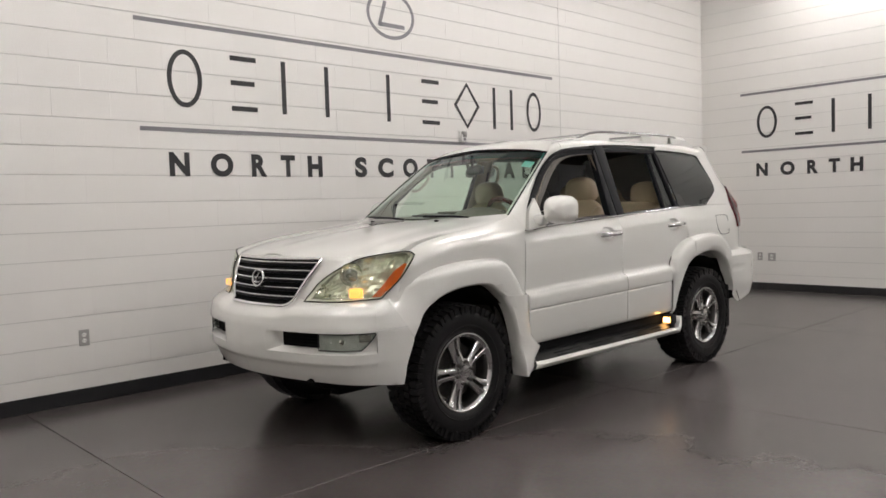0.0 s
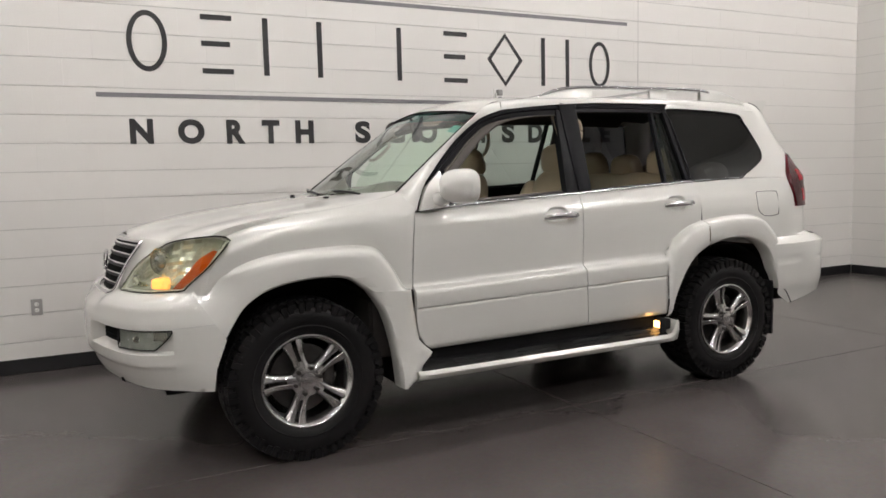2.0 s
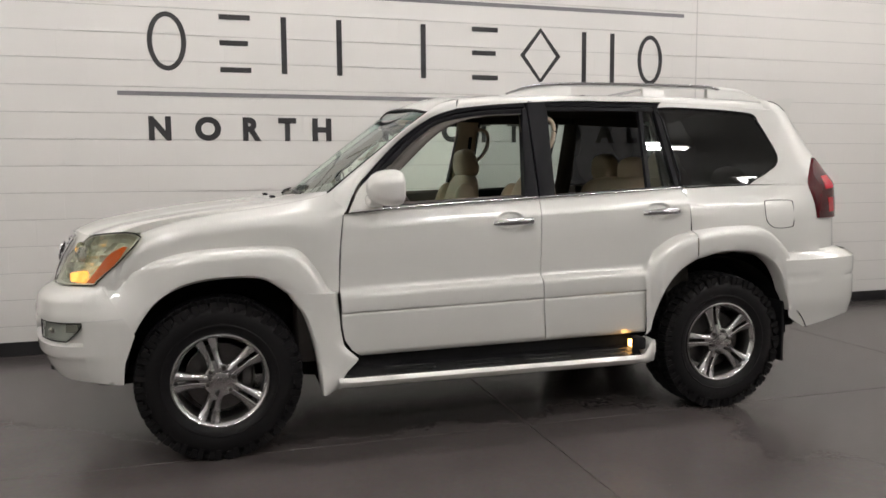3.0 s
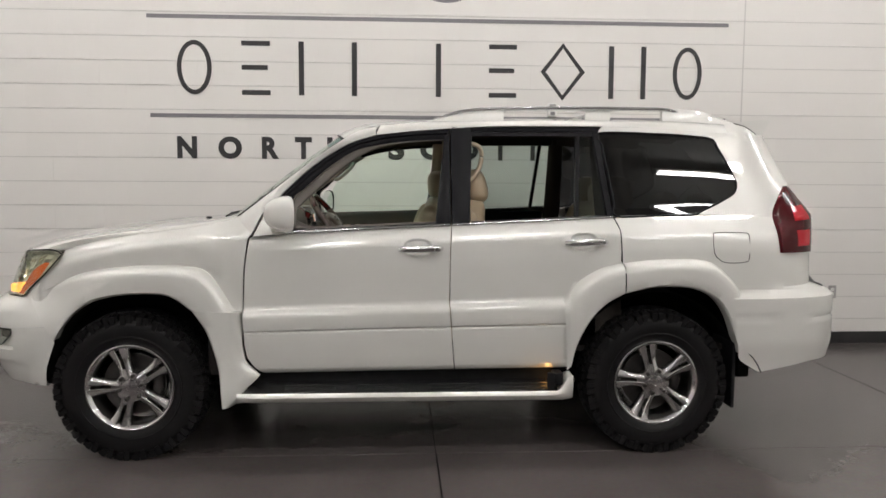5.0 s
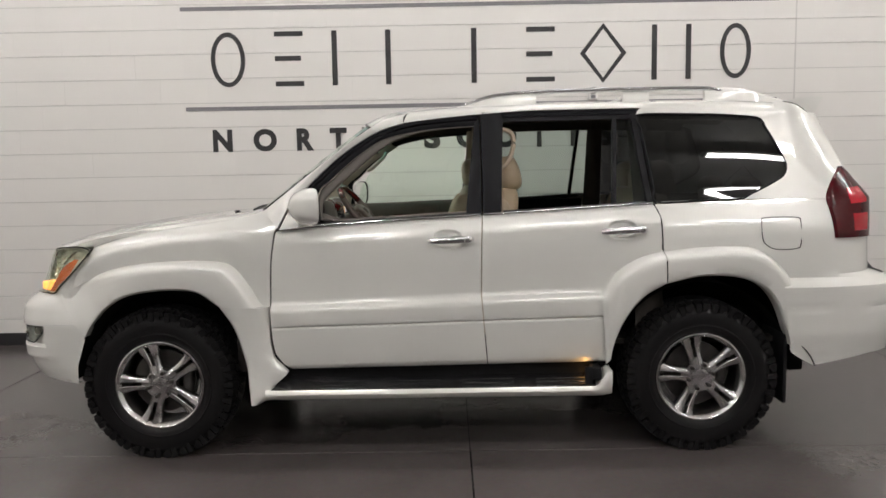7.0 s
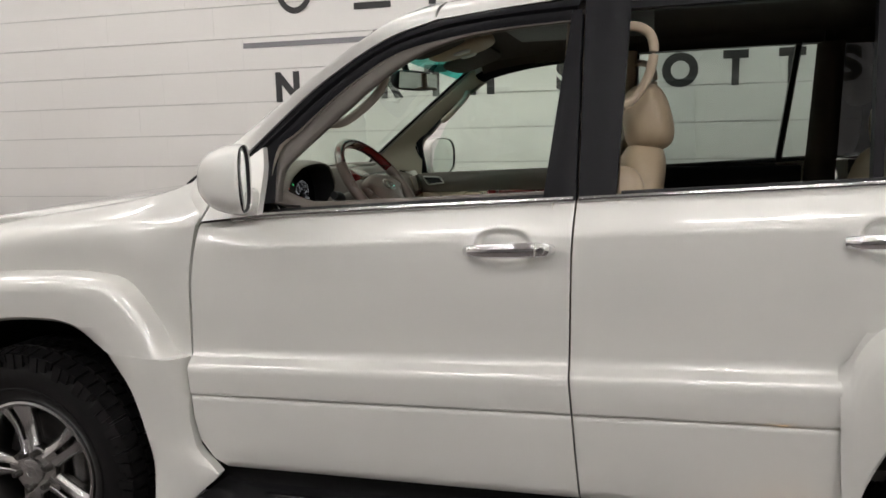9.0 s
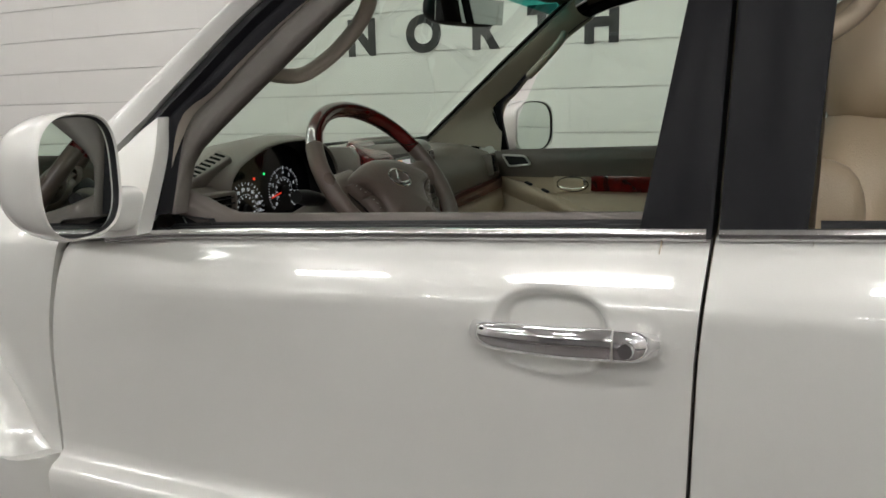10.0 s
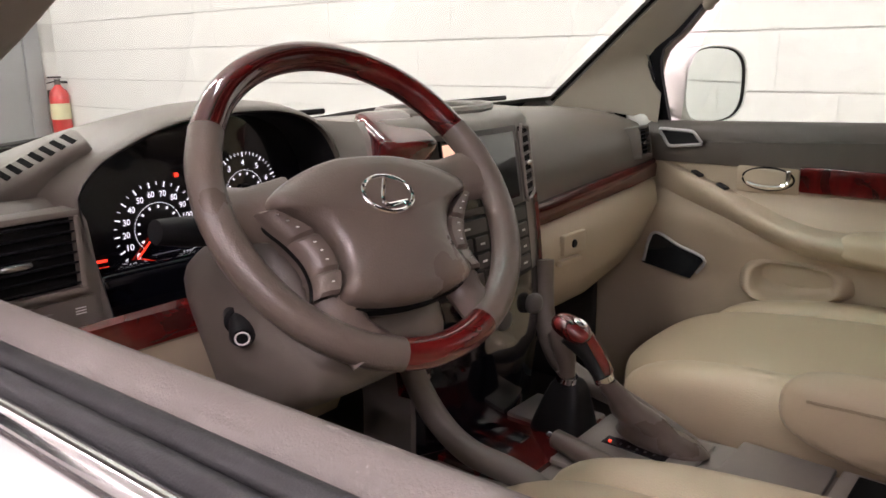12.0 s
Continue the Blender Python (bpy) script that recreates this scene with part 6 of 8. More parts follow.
def build_wheel(x, side, turn):
    """side 1: the car's left; the hub's face lies at y = 0 and the tyre goes inward."""
    s = side
    yo = 0.0 if side > 0 else 2 * YC
    c = (x, yo, 0.385)
    w = part("wheel", lathe_bm([(0.216, s * 0.205), (0.213, s * 0.10), (0.200, s * 0.06), (0.205, s * 0.025), (0.215, s * 0.006)], c, "y", 56), STEEL, car, "graphite alloy wheel with a coarse off-road tyre")
    part("rim_lip", lathe_bm([(0.205, s * 0.010), (0.214, s * -0.004), (0.222, s * -0.010), (0.229, s * -0.008), (0.233, s * 0.002)], c, "y", 72), RIM, w, "polished rim lip")
    ct = (x, yo, 0.385)
    o = -0.018
    part("tyre", lathe_bm([(0.228, s * 0.004), (0.236, s * -0.004), (0.258, s * -0.014), (0.300, s * -0.022), (0.335, s * -0.020), (0.360, s * -0.008), (0.374, s * 0.012), (0.376, s * 0.06), (0.376, s * 0.17), (0.374, s * 0.215), (0.355, s * 0.24), (0.30, s * 0.25), (0.23, s * 0.235)], ct, "y", 72), RUBBER, w, "black rubber tyre")
    part("tread", tread_bm((x, yo + s * o, 0.385), s), RUBBER, w, "chunky tread blocks")
    part("sidewall_ring", lathe_bm([(0.268, s * -0.0165), (0.270, s * -0.0195), (0.274, s * -0.0195), (0.276, s * -0.0185)], ct, "y", 72), RUBBER, w)
    for k in range(5):
        part("spoke", spoke_bm(c, s, math.pi * turn / 180 + 2 * math.pi * k / 5), RIM, w, "twin alloy spoke")
    part("hub", lathe_bm([(0, s * 0.002), (0.060, s * 0.002), (0.078, s * 0.008), (0.084, s * 0.03), (0.084, s * 0.06)], c, "y", 36), RIM, w)
    part("centre_cap", lathe_bm([(0, s * -0.010), (0.030, s * -0.009), (0.040, s * -0.006), (0.043, s * 0.004)], c, "y", 28), RIM, w, "round grey centre cap")
    part("cap_mark", lathe_bm([(0.015, s * -0.0096), (0.0155, s * -0.0112), (0.0185, s * -0.0112), (0.019, s * -0.0094)], c, "y", 24), CHROME, w)
    for k in range(6):
        a = 2 * math.pi * k / 6 + 0.25
        p = (x + 0.0625 * math.cos(a), yo, 0.385 + 0.0625 * math.sin(a))
        part("lug_nut", lathe_bm([(0, s * -0.017), (0.008, s * -0.017), (0.0105, s * -0.012), (0.0115, s * 0.012)], p, "y", 10), STEEL, w)
    part("brake_disc", lathe_bm([(0.06, s * 0.085), (0.165, s * 0.085), (0.165, s * 0.11), (0.06, s * 0.11)], c, "y", 40), STEEL, w, "steel brake disc")
    a0 = 0.0 if x < 1 else math.pi
    part("caliper", pillow_bm((x + 0.125 * (1 if x < 1 else 1), yo + s * 0.085, 0.40), (0.06, 0.07, 0.15), 3.5, cuts=4), STEEL, w, "brake caliper")


for wx, side, turn in ((0.0, 1, 36), (2.79, 1, 31), (0.0, -1, 20), (2.79, -1, 55)):
    build_wheel(wx, side, turn)


# --- wheel houses and underside ---
def house_bm(x):
    rows = []
    lo = -0.25 if x < 1 else 0.0
    for a in np.linspace(lo, math.pi - 0.02, 24):
        rows.append([(x + 0.03 + 0.475 * math.cos(a), y, 0.40 + 0.475 * math.sin(a)) for y in (0.030, 0.20, 0.36)])
    bm = grid_bm(rows)
    bm2 = bmesh.new()
    vs = [bm2.verts.new((x + 0.03 + 0.475 * math.cos(a), 0.36, 0.40 + 0.475 * math.sin(a))) for a in np.linspace(lo, math.pi - 0.02, 24)]
    bm2.faces.new(vs)
    return join_bm(bm, bm2)


both("wheel_house", lambda: house_bm(0.0), UNDER, car, label="black front wheel house lining")
both("wheel_house", lambda: house_bm(2.76), UNDER, car, label="black rear wheel house lining")
under = part("underbody", box_bm((-0.72, 0.36, 0.36), (3.62, 2 * YC - 0.36, 0.52), 0.03, 2), UNDER, car, "dark underbody")
both("frame_rail", lambda: box_bm((-0.60, 0.40, 0.30), (3.5, 0.48, 0.40), 0.015, 2), UNDER, under)
part("axle", tube_bm([(2.79, 0.2, 0.385), (2.79, 1.5, 0.385)], 0.05, 12, n=4), UNDER, under)
part("differential", pillow_bm((2.79, 0.95, 0.37), (0.28, 0.26, 0.26), 2.4, cuts=6), UNDER, under)
part("axle", tube_bm([(0.0, 0.2, 0.385), (0.0, 1.5, 0.385)], 0.04, 12, n=4), UNDER, under)
part("skid_plate", grid_bm([[(x, y, z) for y in np.linspace(0.35, 1.35, 5)] for x, z in ((-0.80, 0.42), (-0.62, 0.345), (-0.2, 0.32), (0.2, 0.33))], skirt=(0, 0, 0.02)), UNDER, under)
both("floor_side", lambda: box_bm((0.48, 0.07, 0.40), (2.33, 0.36, 0.52), 0.02, 2), UNDER, under)
part("engine_cover", box_bm((-0.42, 0.28, 0.50), (0.36, 2 * YC - 0.28, 1.02), 0.03, 2), UNDER, under)
part("cargo_shell", box_bm((3.25, 0.10, 0.44), (3.55, 2 * YC - 0.10, 0.80), 0.03, 2), UNDER, under)


# ---- the car's inside ----
DIAL_WHITE = emitter("lit_dial_marks", (0.92, 0.95, 1.0), 0.42)
DIAL_RED = emitter("lit_red_needle", (1.0, 0.045, 0.015), 0.75)
LCD = emitter("lit_display", (0.85, 0.90, 1.0), 0.5)
MAP = emitter("lit_map", (0.95, 0.62, 0.42), 0.40)
MAP_GREY = emitter("lit_map_grey", (0.80, 0.74, 0.78), 0.36)
GREEN_LED = emitter("green_led", (0.05, 1.0, 0.25), 1.2)
CLUSTER_BLACK = material("cluster_black", (0.004, 0.004, 0.008), 0.12, coat=1.0)
SCREEN = material("dark_screen", (0.020, 0.022, 0.024), 0.08, coat=1.0)
GREY_BUTTON = material("grey_button", (0.085, 0.075, 0.068), 0.4, noise_scale=20, noise_amount=0.08)
STACK = material("metallic_taupe_trim", (0.25, 0.222, 0.20), 0.36, metal=0.1, noise_scale=40, noise_amount=0.08)
STITCH = material("tan_stitch", (0.36, 0.28, 0.19), 0.8)

# --- dashboard ---
POD = ((0.50, 1.236), (0.60, 1.246), (0.69, 1.248), (0.745, 1.240), (0.772, 1.214), (0.784, 1.16), (0.782, 1.10))
UNDER_HOOD = ((0.42, 1.250), (0.50, 1.256), (0.55, 1.245), (0.58, 1.21), (0.60, 1.18), (0.61, 1.15), (0.61, 1.10))
dash = part("dashboard", grid_bm([[(x, y, z) for x, z in prof] for y, prof in (
    (0.125, tuple((x - 0.012, z - 0.008) for x, z in POD)),
    (0.20, POD),
    (0.300, POD),
    (0.318, tuple((x - 0.006, z) for x, z in POD)),
    (0.326, UNDER_HOOD),
    (0.68, UNDER_HOOD),
    (0.695, ((0.42, 1.262), (0.58, 1.278), (0.66, 1.276), (0.72, 1.25), (0.75, 1.22), (0.76, 1.16), (0.76, 1.11))),
    (0.76, ((0.41, 1.262), (0.60, 1.280), (0.70, 1.282), (0.78, 1.262), (0.82, 1.230), (0.830, 1.16), (0.83, 1.11))),
    (0.85, ((0.405, 1.260), (0.58, 1.280), (0.68, 1.282), (0.76, 1.262), (0.80, 1.230), (0.812, 1.16), (0.81, 1.11))),
    (1.08, ((0.41, 1.260), (0.58, 1.276), (0.68, 1.274), (0.755, 1.252), (0.79, 1.218), (0.806, 1.15), (0.80, 1.105))),
    (1.30, ((0.44, 1.260), (0.60, 1.272), (0.69, 1.268), (0.76, 1.246), (0.792, 1.212), (0.808, 1.15), (0.803, 1.118))),
    (1.50, ((0.48, 1.258), (0.62, 1.262), (0.70, 1.256), (0.77, 1.236), (0.800, 1.205), (0.815, 1.15), (0.812, 1.128))),
    (1.585, ((0.52, 1.252), (0.63, 1.252), (0.70, 1.246), (0.77, 1.226), (0.800, 1.198), (0.812, 1.15), (0.812, 1.130))))]), BROWN, car, "taupe moulded dashboard with red wood trim", sharp=60)
part("trim_strip", grid_bm([[(x + o - 0.006, y, z0 + dz) for y, x, z0 in ((1.075, 0.805, 1.066), (1.15, 0.812, 1.070), (1.30, 0.815, 1.082), (1.45, 0.820, 1.094), (1.585, 0.818, 1.104))] for dz, o in ((0.044, -0.006), (0.043, 0.006), (0.030, 0.012), (0.004, 0.010), (0.0, -0.008))]), WOOD, dash, "glossy red wood strip")
glove = part("glovebox", grid_bm([[(x, y, z) for x, z in prof] for y, prof in (
    (1.075, ((0.800, 1.068), (0.815, 1.055), (0.828, 1.02), (0.826, 0.95), (0.80, 0.89), (0.74, 0.86))),
    (1.30, ((0.808, 1.084), (0.825, 1.070), (0.842, 1.03), (0.838, 0.96), (0.81, 0.90), (0.74, 0.87))),
    (1.50, ((0.812, 1.098), (0.830, 1.085), (0.842, 1.04), (0.832, 0.98), (0.79, 0.92), (0.72, 0.89))),
    (1.585, ((0.812, 1.106), (0.822, 1.095), (0.830, 1.05), (0.80, 0.98), (0.75, 0.93), (0.68, 0.90))))]), BEIGE_PLASTIC, dash, "beige glovebox lid", sharp=60)
part("latch", box_bm((0.830, 1.165, 1.008), (0.842, 1.245, 1.048), 0.004, 2), BEIGE_PLASTIC, glove)
part("lock", lathe_bm([(0, 0.845), (0.007, 0.845), (0.0085, 0.842), (0.009, 0.83)], (0, 1.20, 1.028), "x", 16), BLACK_PLASTIC, glove)
part("latch_lip", box_bm((0.832, 1.150, 0.990), (0.846, 1.225, 1.002), 0.004, 2), BEIGE_PLASTIC, glove)
part("knee_panel", grid_bm([[(x, y, z) for x, z in ((0.815, 1.082), (0.825, 1.04), (0.82, 0.96), (0.78, 0.88), (0.70, 0.84))] for y in (0.125, 0.25, 0.42, 0.64)]), BEIGE_PLASTIC, dash, "beige knee panel")
part("trim_strip", grid_bm([[(0.815 + o, y, z) for y in (0.15, 0.24, 0.33, 0.410)] for z, o in ((1.118, 0.0), (1.113, 0.008), (1.098, 0.011), (1.078, 0.008), (1.072, 0.0))]), WOOD, dash, "glossy red wood strip under the dials")
both("kick_panel", lambda: box_bm((0.38, 0.100, 0.42), (0.68, 0.118, 1.13), 0.006, 1), CARPET, dash)
part("front_wall", box_bm((0.38, 0.15, 0.42), (0.44, 2 * YC - 0.15, 1.19), 0.02, 2), CARPET, dash)


def vent(y0, y1, z0, z1, x, parent, slats=6, tilt=0.0, lean=0.0):
    m = pose(x, (y0 + y1) / 2, (z0 + z1) / 2, 0, lean, tilt)
    w, h = (y1 - y0) / 2, (z1 - z0) / 2
    v = part("air_vent", turned(box_bm((-0.05, -w, -h), (-0.005, w, h), 0.002, 1), m), GAP, parent, "slatted black air vent")
    f = box_bm((-0.03, -w - 0.006, h - 0.001), (0.003, w + 0.006, h + 0.006), 0.003, 2)
    for lo, hi in (((-0.03, -w - 0.006, -h - 0.006), (0.004, w + 0.006, -h + 0.001)), ((-0.03, -w - 0.006, -h), (0.004, -w + 0.001, h)), ((-0.03, w - 0.001, -h), (0.004, w + 0.006, h))):
        box_bm(lo, hi, 0.003, 2, f)
    part("vent_frame", turned(f, m), BROWN, v)
    for k in range(slats):
        z = -h + 2 * h * (k + 0.5) / slats
        part("vent_slat", turned(box_bm((-0.006, -w, -0.0011), (0.003, w, 0.0011), 0.0006, 1), m @ pose(0, 0, z, 0, -16, 0)), BLACK_TRIM, v)
    part("vent_tab", turned(pillow_bm((-0.001, 0, -h * 0.12), (0.010, w * 0.55, 0.008), 3, cuts=4), m), SATIN_CHROME, v)


vent(0.172, 0.292, 1.152, 1.228, 0.7925, dash, 7)
vent(1.498, 1.552, 1.162, 1.220, 0.819, dash, 7, 6, -10)
part("lower_pod", box_bm((0.75, 0.130, 1.098), (0.787, 0.310, 1.140), 0.006, 2), BROWN, dash)
part("fuse_tab", box_bm((0.784, 0.205, 1.118), (0.791, 0.262, 1.130), 0.003, 2), BROWN, dash, "small pull tab")
for k in range(3):
    part("pod_mark", box_bm((0.7872, 0.285, 1.122 + 0.003 * k), (0.7878, 0.296, 1.1232 + 0.003 * k)), WHITE_PLASTIC, dash)
# the window demister slots on the flank of the hood
dm_y = Vector((0.020, 0.078, 0.040)).normalized()
dm_z = Vector((0.30, -0.42, 0.86))
dm_z = (dm_z - dm_y * dm_z.dot(dm_y)).normalized()
dm_x = dm_y.cross(dm_z)
DM = Matrix((dm_x, dm_y, dm_z)).transposed().to_4x4()
DM.translation = Vector((0.728, 0.280, 1.279)) - dm_z * 0.004
demist = part("demister", turned(box_bm((-0.021, -0.062, -0.030), (0.021, 0.062, 0.0025), 0.010, 3), DM), BROWN, dash, "slotted window demister")
for k in range(9):
    part("demister_slot", turned(box_bm((-0.012, -0.0034, 0.0), (0.012, 0.0034, 0.0032), 0.0008, 1), DM @ pose(0, -0.050 + 0.0122 * k, 0, 0, 0, 12)), GAP, demist)

# --- instrument binnacle ---
ARC = [(0.330, 1.090), (0.318, 1.155), (0.306, 1.221), (0.306, 1.243), (0.320, 1.262), (0.346, 1.281), (0.415, 1.307), (0.492, 1.317), (0.575, 1.315), (0.634, 1.296), (0.668, 1.255), (0.682, 1.20), (0.688, 1.10)]


def arc_row(x, scale, dz=0.0, n=48, wide=0.0):
    a = smooth_line(ARC, n)
    c = np.array([0.495, 1.18])
    rows = []
    for p in a:
        q = c + (p - c) * scale + np.array([0, dz])
        q[0] -= wide * max(0, (0.42 - p[0]) / 0.12)
        rows.append((x, *q))
    return rows


hood = part("binnacle", grid_bm([arc_row(0.690, 0.96), arc_row(0.74, 0.965), arc_row(0.768, 0.980), arc_row(0.776, 0.992), arc_row(0.775, 1.012), arc_row(0.764, 1.035), arc_row(0.735, 1.06, 0.002, 48, 0.012), arc_row(0.69, 1.075, 0.0, 48, 0.030), arc_row(0.60, 1.08, -0.015, 48, 0.06), arc_row(0.50, 1.08, -0.050, 48, 0.08), arc_row(0.42, 1.08, -0.080, 48, 0.08)]), BROWN, dash, "arched hood over the dials", sharp=70)
part("hood_lining", grid_bm([arc_row(0.689, 0.940), arc_row(0.74, 0.945), arc_row(0.764, 0.956), arc_row(0.7715, 0.974)]), BLACK_PLASTIC, hood, "black inner surround of the dials", sharp=70)


def cluster_face_bm():
    bm = bmesh.new()
    bm.faces.new([bm.verts.new(p) for p in arc_row(0.694, 0.955)])
    return bm


cluster = part("dial_panel", cluster_face_bm(), CLUSTER_BLACK, dash, "glossy black panel with lit white dials")
part("dial_panel_foot", box_bm((0.70, 0.330, 1.075), (0.745, 0.675, 1.146), 0.014, 3), CLUSTER_BLACK, cluster)
DX = 0.6955


def dial(cy, cz, r, low, high, count, sub, numbers, needle, size=0.0074):
    face = lambda a, b: (DX, a, b)
    for k in range(count * sub + 1):
        ang = radians(low + (high - low) * k / (count * sub))
        big = k % sub == 0
        p = (cy + math.cos(ang) * r, cz + math.sin(ang) * r)
        q = (cy + math.cos(ang) * r * (0.88 if big else 0.93), cz + math.sin(ang) * r * (0.88 if big else 0.93))
        part("dial_tick", bar_bm(face, p, q, 0.0017 if big else 0.0010), DIAL_WHITE, cluster, smooth=False)
    for k, txt in enumerate(numbers):
        ang = radians(low + (high - low) * k / count)
        yy, zz = cy + math.cos(ang) * r * 0.74, cz + math.sin(ang) * r * 0.74
        w, h = 0.60 * size * len(txt), size
        letter("dial_number", txt, yy - w / 2, yy + w / 2, zz - h / 2, zz + h / 2, face, DIAL_WHITE, cluster, 0.008)
    part("dial_ring", ring_bm(face, cy, cz, r * 0.55, r * 0.55, 0.0005, low, high, 40), DIAL_WHITE, cluster, smooth=False)
    for k in range(10):
        ang = radians(low + (high - low) * (k + 0.5) / 10)
        part("inner_mark", bar_bm(face, (cy + math.cos(ang) * r * 0.43, cz + math.sin(ang) * r * 0.43), (cy + math.cos(ang) * r * 0.49, cz + math.sin(ang) * r * 0.49), 0.0024), DIAL_WHITE, cluster, smooth=False)
    ang = radians(needle)
    part("needle", bar_bm(lambda a, b: (DX + 0.003, a, b), (cy + math.cos(ang) * r * 0.25, cz + math.sin(ang) * r * 0.25), (cy + math.cos(ang) * r * 0.90, cz + math.sin(ang) * r * 0.90), 0.0024), DIAL_RED, cluster, "lit red needle", smooth=False)
    part("needle_cap", lathe_bm([(0, DX + 0.007), (0.010, DX + 0.006), (0.011, DX)], (0, cy, cz), "x", 18), BLACK_PLASTIC, cluster)


dial(0.438, 1.176, 0.058, 226, -30, 12, 2, ["0", "10", "20", "30", "40", "50", "60", "70", "80", "90", "100", "110", "120"], 225)
dial(0.569, 1.203, 0.054, 225, -45, 8, 5, ["0", "1", "2", "3", "4", "5", "6", "7", "8"], 195)
part("odometer", box_bm((DX, 0.428, 1.133), (DX + 0.001, 0.466, 1.142)), LCD, cluster, "lit white mileage display")
part("warning_mark", box_bm((DX, 0.354, 1.147), (DX + 0.001, 0.368, 1.150)), DIAL_RED, cluster)
part("warning_mark", box_bm((DX, 0.466, 1.236), (DX + 0.001, 0.471, 1.241)), DIAL_RED, cluster)
part("warning_mark", box_bm((DX, 0.500, 1.244), (DX + 0.001, 0.504, 1.248)), GREEN_LED, cluster)

# --- steering wheel and column ---
WC = Vector((1.000, 0.512, 1.239))
_n = Vector((math.cos(radians(37.1)) * math.cos(radians(-5.2)), math.cos(radians(37.1)) * math.sin(radians(-5.2)), math.sin(radians(37.1))))
_r = Vector((-math.sin(radians(-5.2)), math.cos(radians(-5.2)), 0))
_u = _n.cross(_r)
if _u.z < 0:
    _u = -_u


def on_wheel(a, b, d=0.0):
    """a to the driver's right, b up in the wheel's plane, d towards the driver."""
    return WC + _r * a + _u * b + _n * d


def polar(r, deg, d=0.0):
    return on_wheel(r * math.cos(radians(deg)), r * math.sin(radians(deg)), d)


RIM_R = 0.178
sw = part("steering_wheel", pillow_bm((0, 0, 0), (0.175, 0.150, 0.050), 3.0, cuts=10, taper=lambda p: Vector((p.x * (1.0 + 0.10 * p.y), p.y * (1 - 0.06 * abs(p.x)), p.z))), BROWN_LEATHER, car, "leather and red wood steering wheel", sharp=60)
wm = Matrix((_r.to_4d(), _u.to_4d(), _n.to_4d(), (0, 0, 0, 1))).transposed()
wm[0][3], wm[1][3], wm[2][3], wm[3][0], wm[3][1], wm[3][2] = 0, 0, 0, 0, 0, 0
hub_m = Matrix.Translation(on_wheel(-0.008, -0.050, -0.014) - Vector(car.location)) @ wm
for v in sw.data.vertices:
    v.co = hub_m @ (v.co + Vector(car.location))


def rim_arc(a0, a1, r=0.0165, n=24):
    return tube_bm([polar(RIM_R, a, 0.0) for a in np.linspace(a0, a1, 10)], r, 14, n=n)


part("rim_wood", rim_arc(22, 149, 0.0165, 40), WOOD, sw, "glossy red wood rim")
part("rim_wood", rim_arc(252, 291, 0.0165), WOOD, sw, "glossy red wood rim")
part("rim_leather", rim_arc(148.5, 252.5, 0.0172, 36), BROWN_LEATHER, sw, "taupe leather rim")
part("rim_leather", rim_arc(-69.5, 22.5, 0.0172, 36), BROWN_LEATHER, sw, "taupe leather rim")


def wheel_spoke(pts, widths, thick=0.012):
    """A flat moulded spoke along points (a, b, d) in the wheel's plane."""
    p = smooth_line(pts, 12)
    w = np.interp(np.linspace(0, 1, 12), np.linspace(0, 1, len(widths)), widths)
    rows = []
    for i in range(12):
        a, b = p[max(0, i - 1)], p[min(11, i + 1)]
        d = np.array([b[0] - a[0], b[1] - a[1]])
        d /= np.linalg.norm(d)
        s = np.array([-d[1], d[0]])
        row = []
        for k in range(12):
            an = 2 * math.pi * k / 12
            c1, s1 = math.cos(an), math.sin(an)
            row.append(on_wheel(p[i][0] + s[0] * w[i] * c1, p[i][1] + s[1] * w[i] * c1, p[i][2] + thick * s1))
        rows.append(row)
    bm = bmesh.new()
    add_grid(bm, rows, close_u=True)
    bmesh.ops.recalc_face_normals(bm, faces=bm.faces)
    return bm


for s in (-1, 1):
    part("spoke", wheel_spoke([(s * 0.088 - 0.008, 0.000, -0.006), (s * 0.140 - 0.004, 0.006, -0.012), (s * 0.176, 0.006, -0.003)], [0.038, 0.029, 0.034], 0.016), BROWN_LEATHER, sw)
    part("spoke", wheel_spoke([(s * 0.078 - 0.008, -0.098, -0.010), (s * 0.080 - 0.006, -0.128, -0.014), (s * 0.078, -0.160, -0.003)], [0.030, 0.023, 0.030], 0.016), BROWN_LEATHER, sw)
PAD_A = -0.010
PAD_HALF = [(0.0, 0.038), (0.045, 0.035), (0.085, 0.022), (0.118, 0.004), (0.124, -0.010), (0.104, -0.020), (0.083, -0.037), (0.071, -0.062), (0.071, -0.088), (0.081, -0.106), (0.072, -0.117), (0.040, -0.125), (0.0, -0.128)]


def on_hub(a, b, d=0.0):
    """The hub stands turned a little clockwise in the rim."""
    c, q, x, z = math.cos(radians(4)), math.sin(radians(4)), a - PAD_A, b + 0.045
    return on_wheel(PAD_A + x * c + z * q, -0.045 - x * q + z * c, d)


def dome_bm(outline, centre, rings, n=80):
    """A padded cover: rings of (share of the outline, height over the wheel's plane)."""
    line = smooth_line(outline, n, True)[:-1]
    rows = [[on_hub(centre[0] + (p[0] - centre[0]) * k, centre[1] + (p[1] - centre[1]) * k, d) for p in line] for k, d in rings]
    bm = bmesh.new()
    add_grid(bm, rows, close_u=True)
    bmesh.ops.remove_doubles(bm, verts=bm.verts, dist=0.0002)
    bmesh.ops.recalc_face_normals(bm, faces=bm.faces)
    return bm


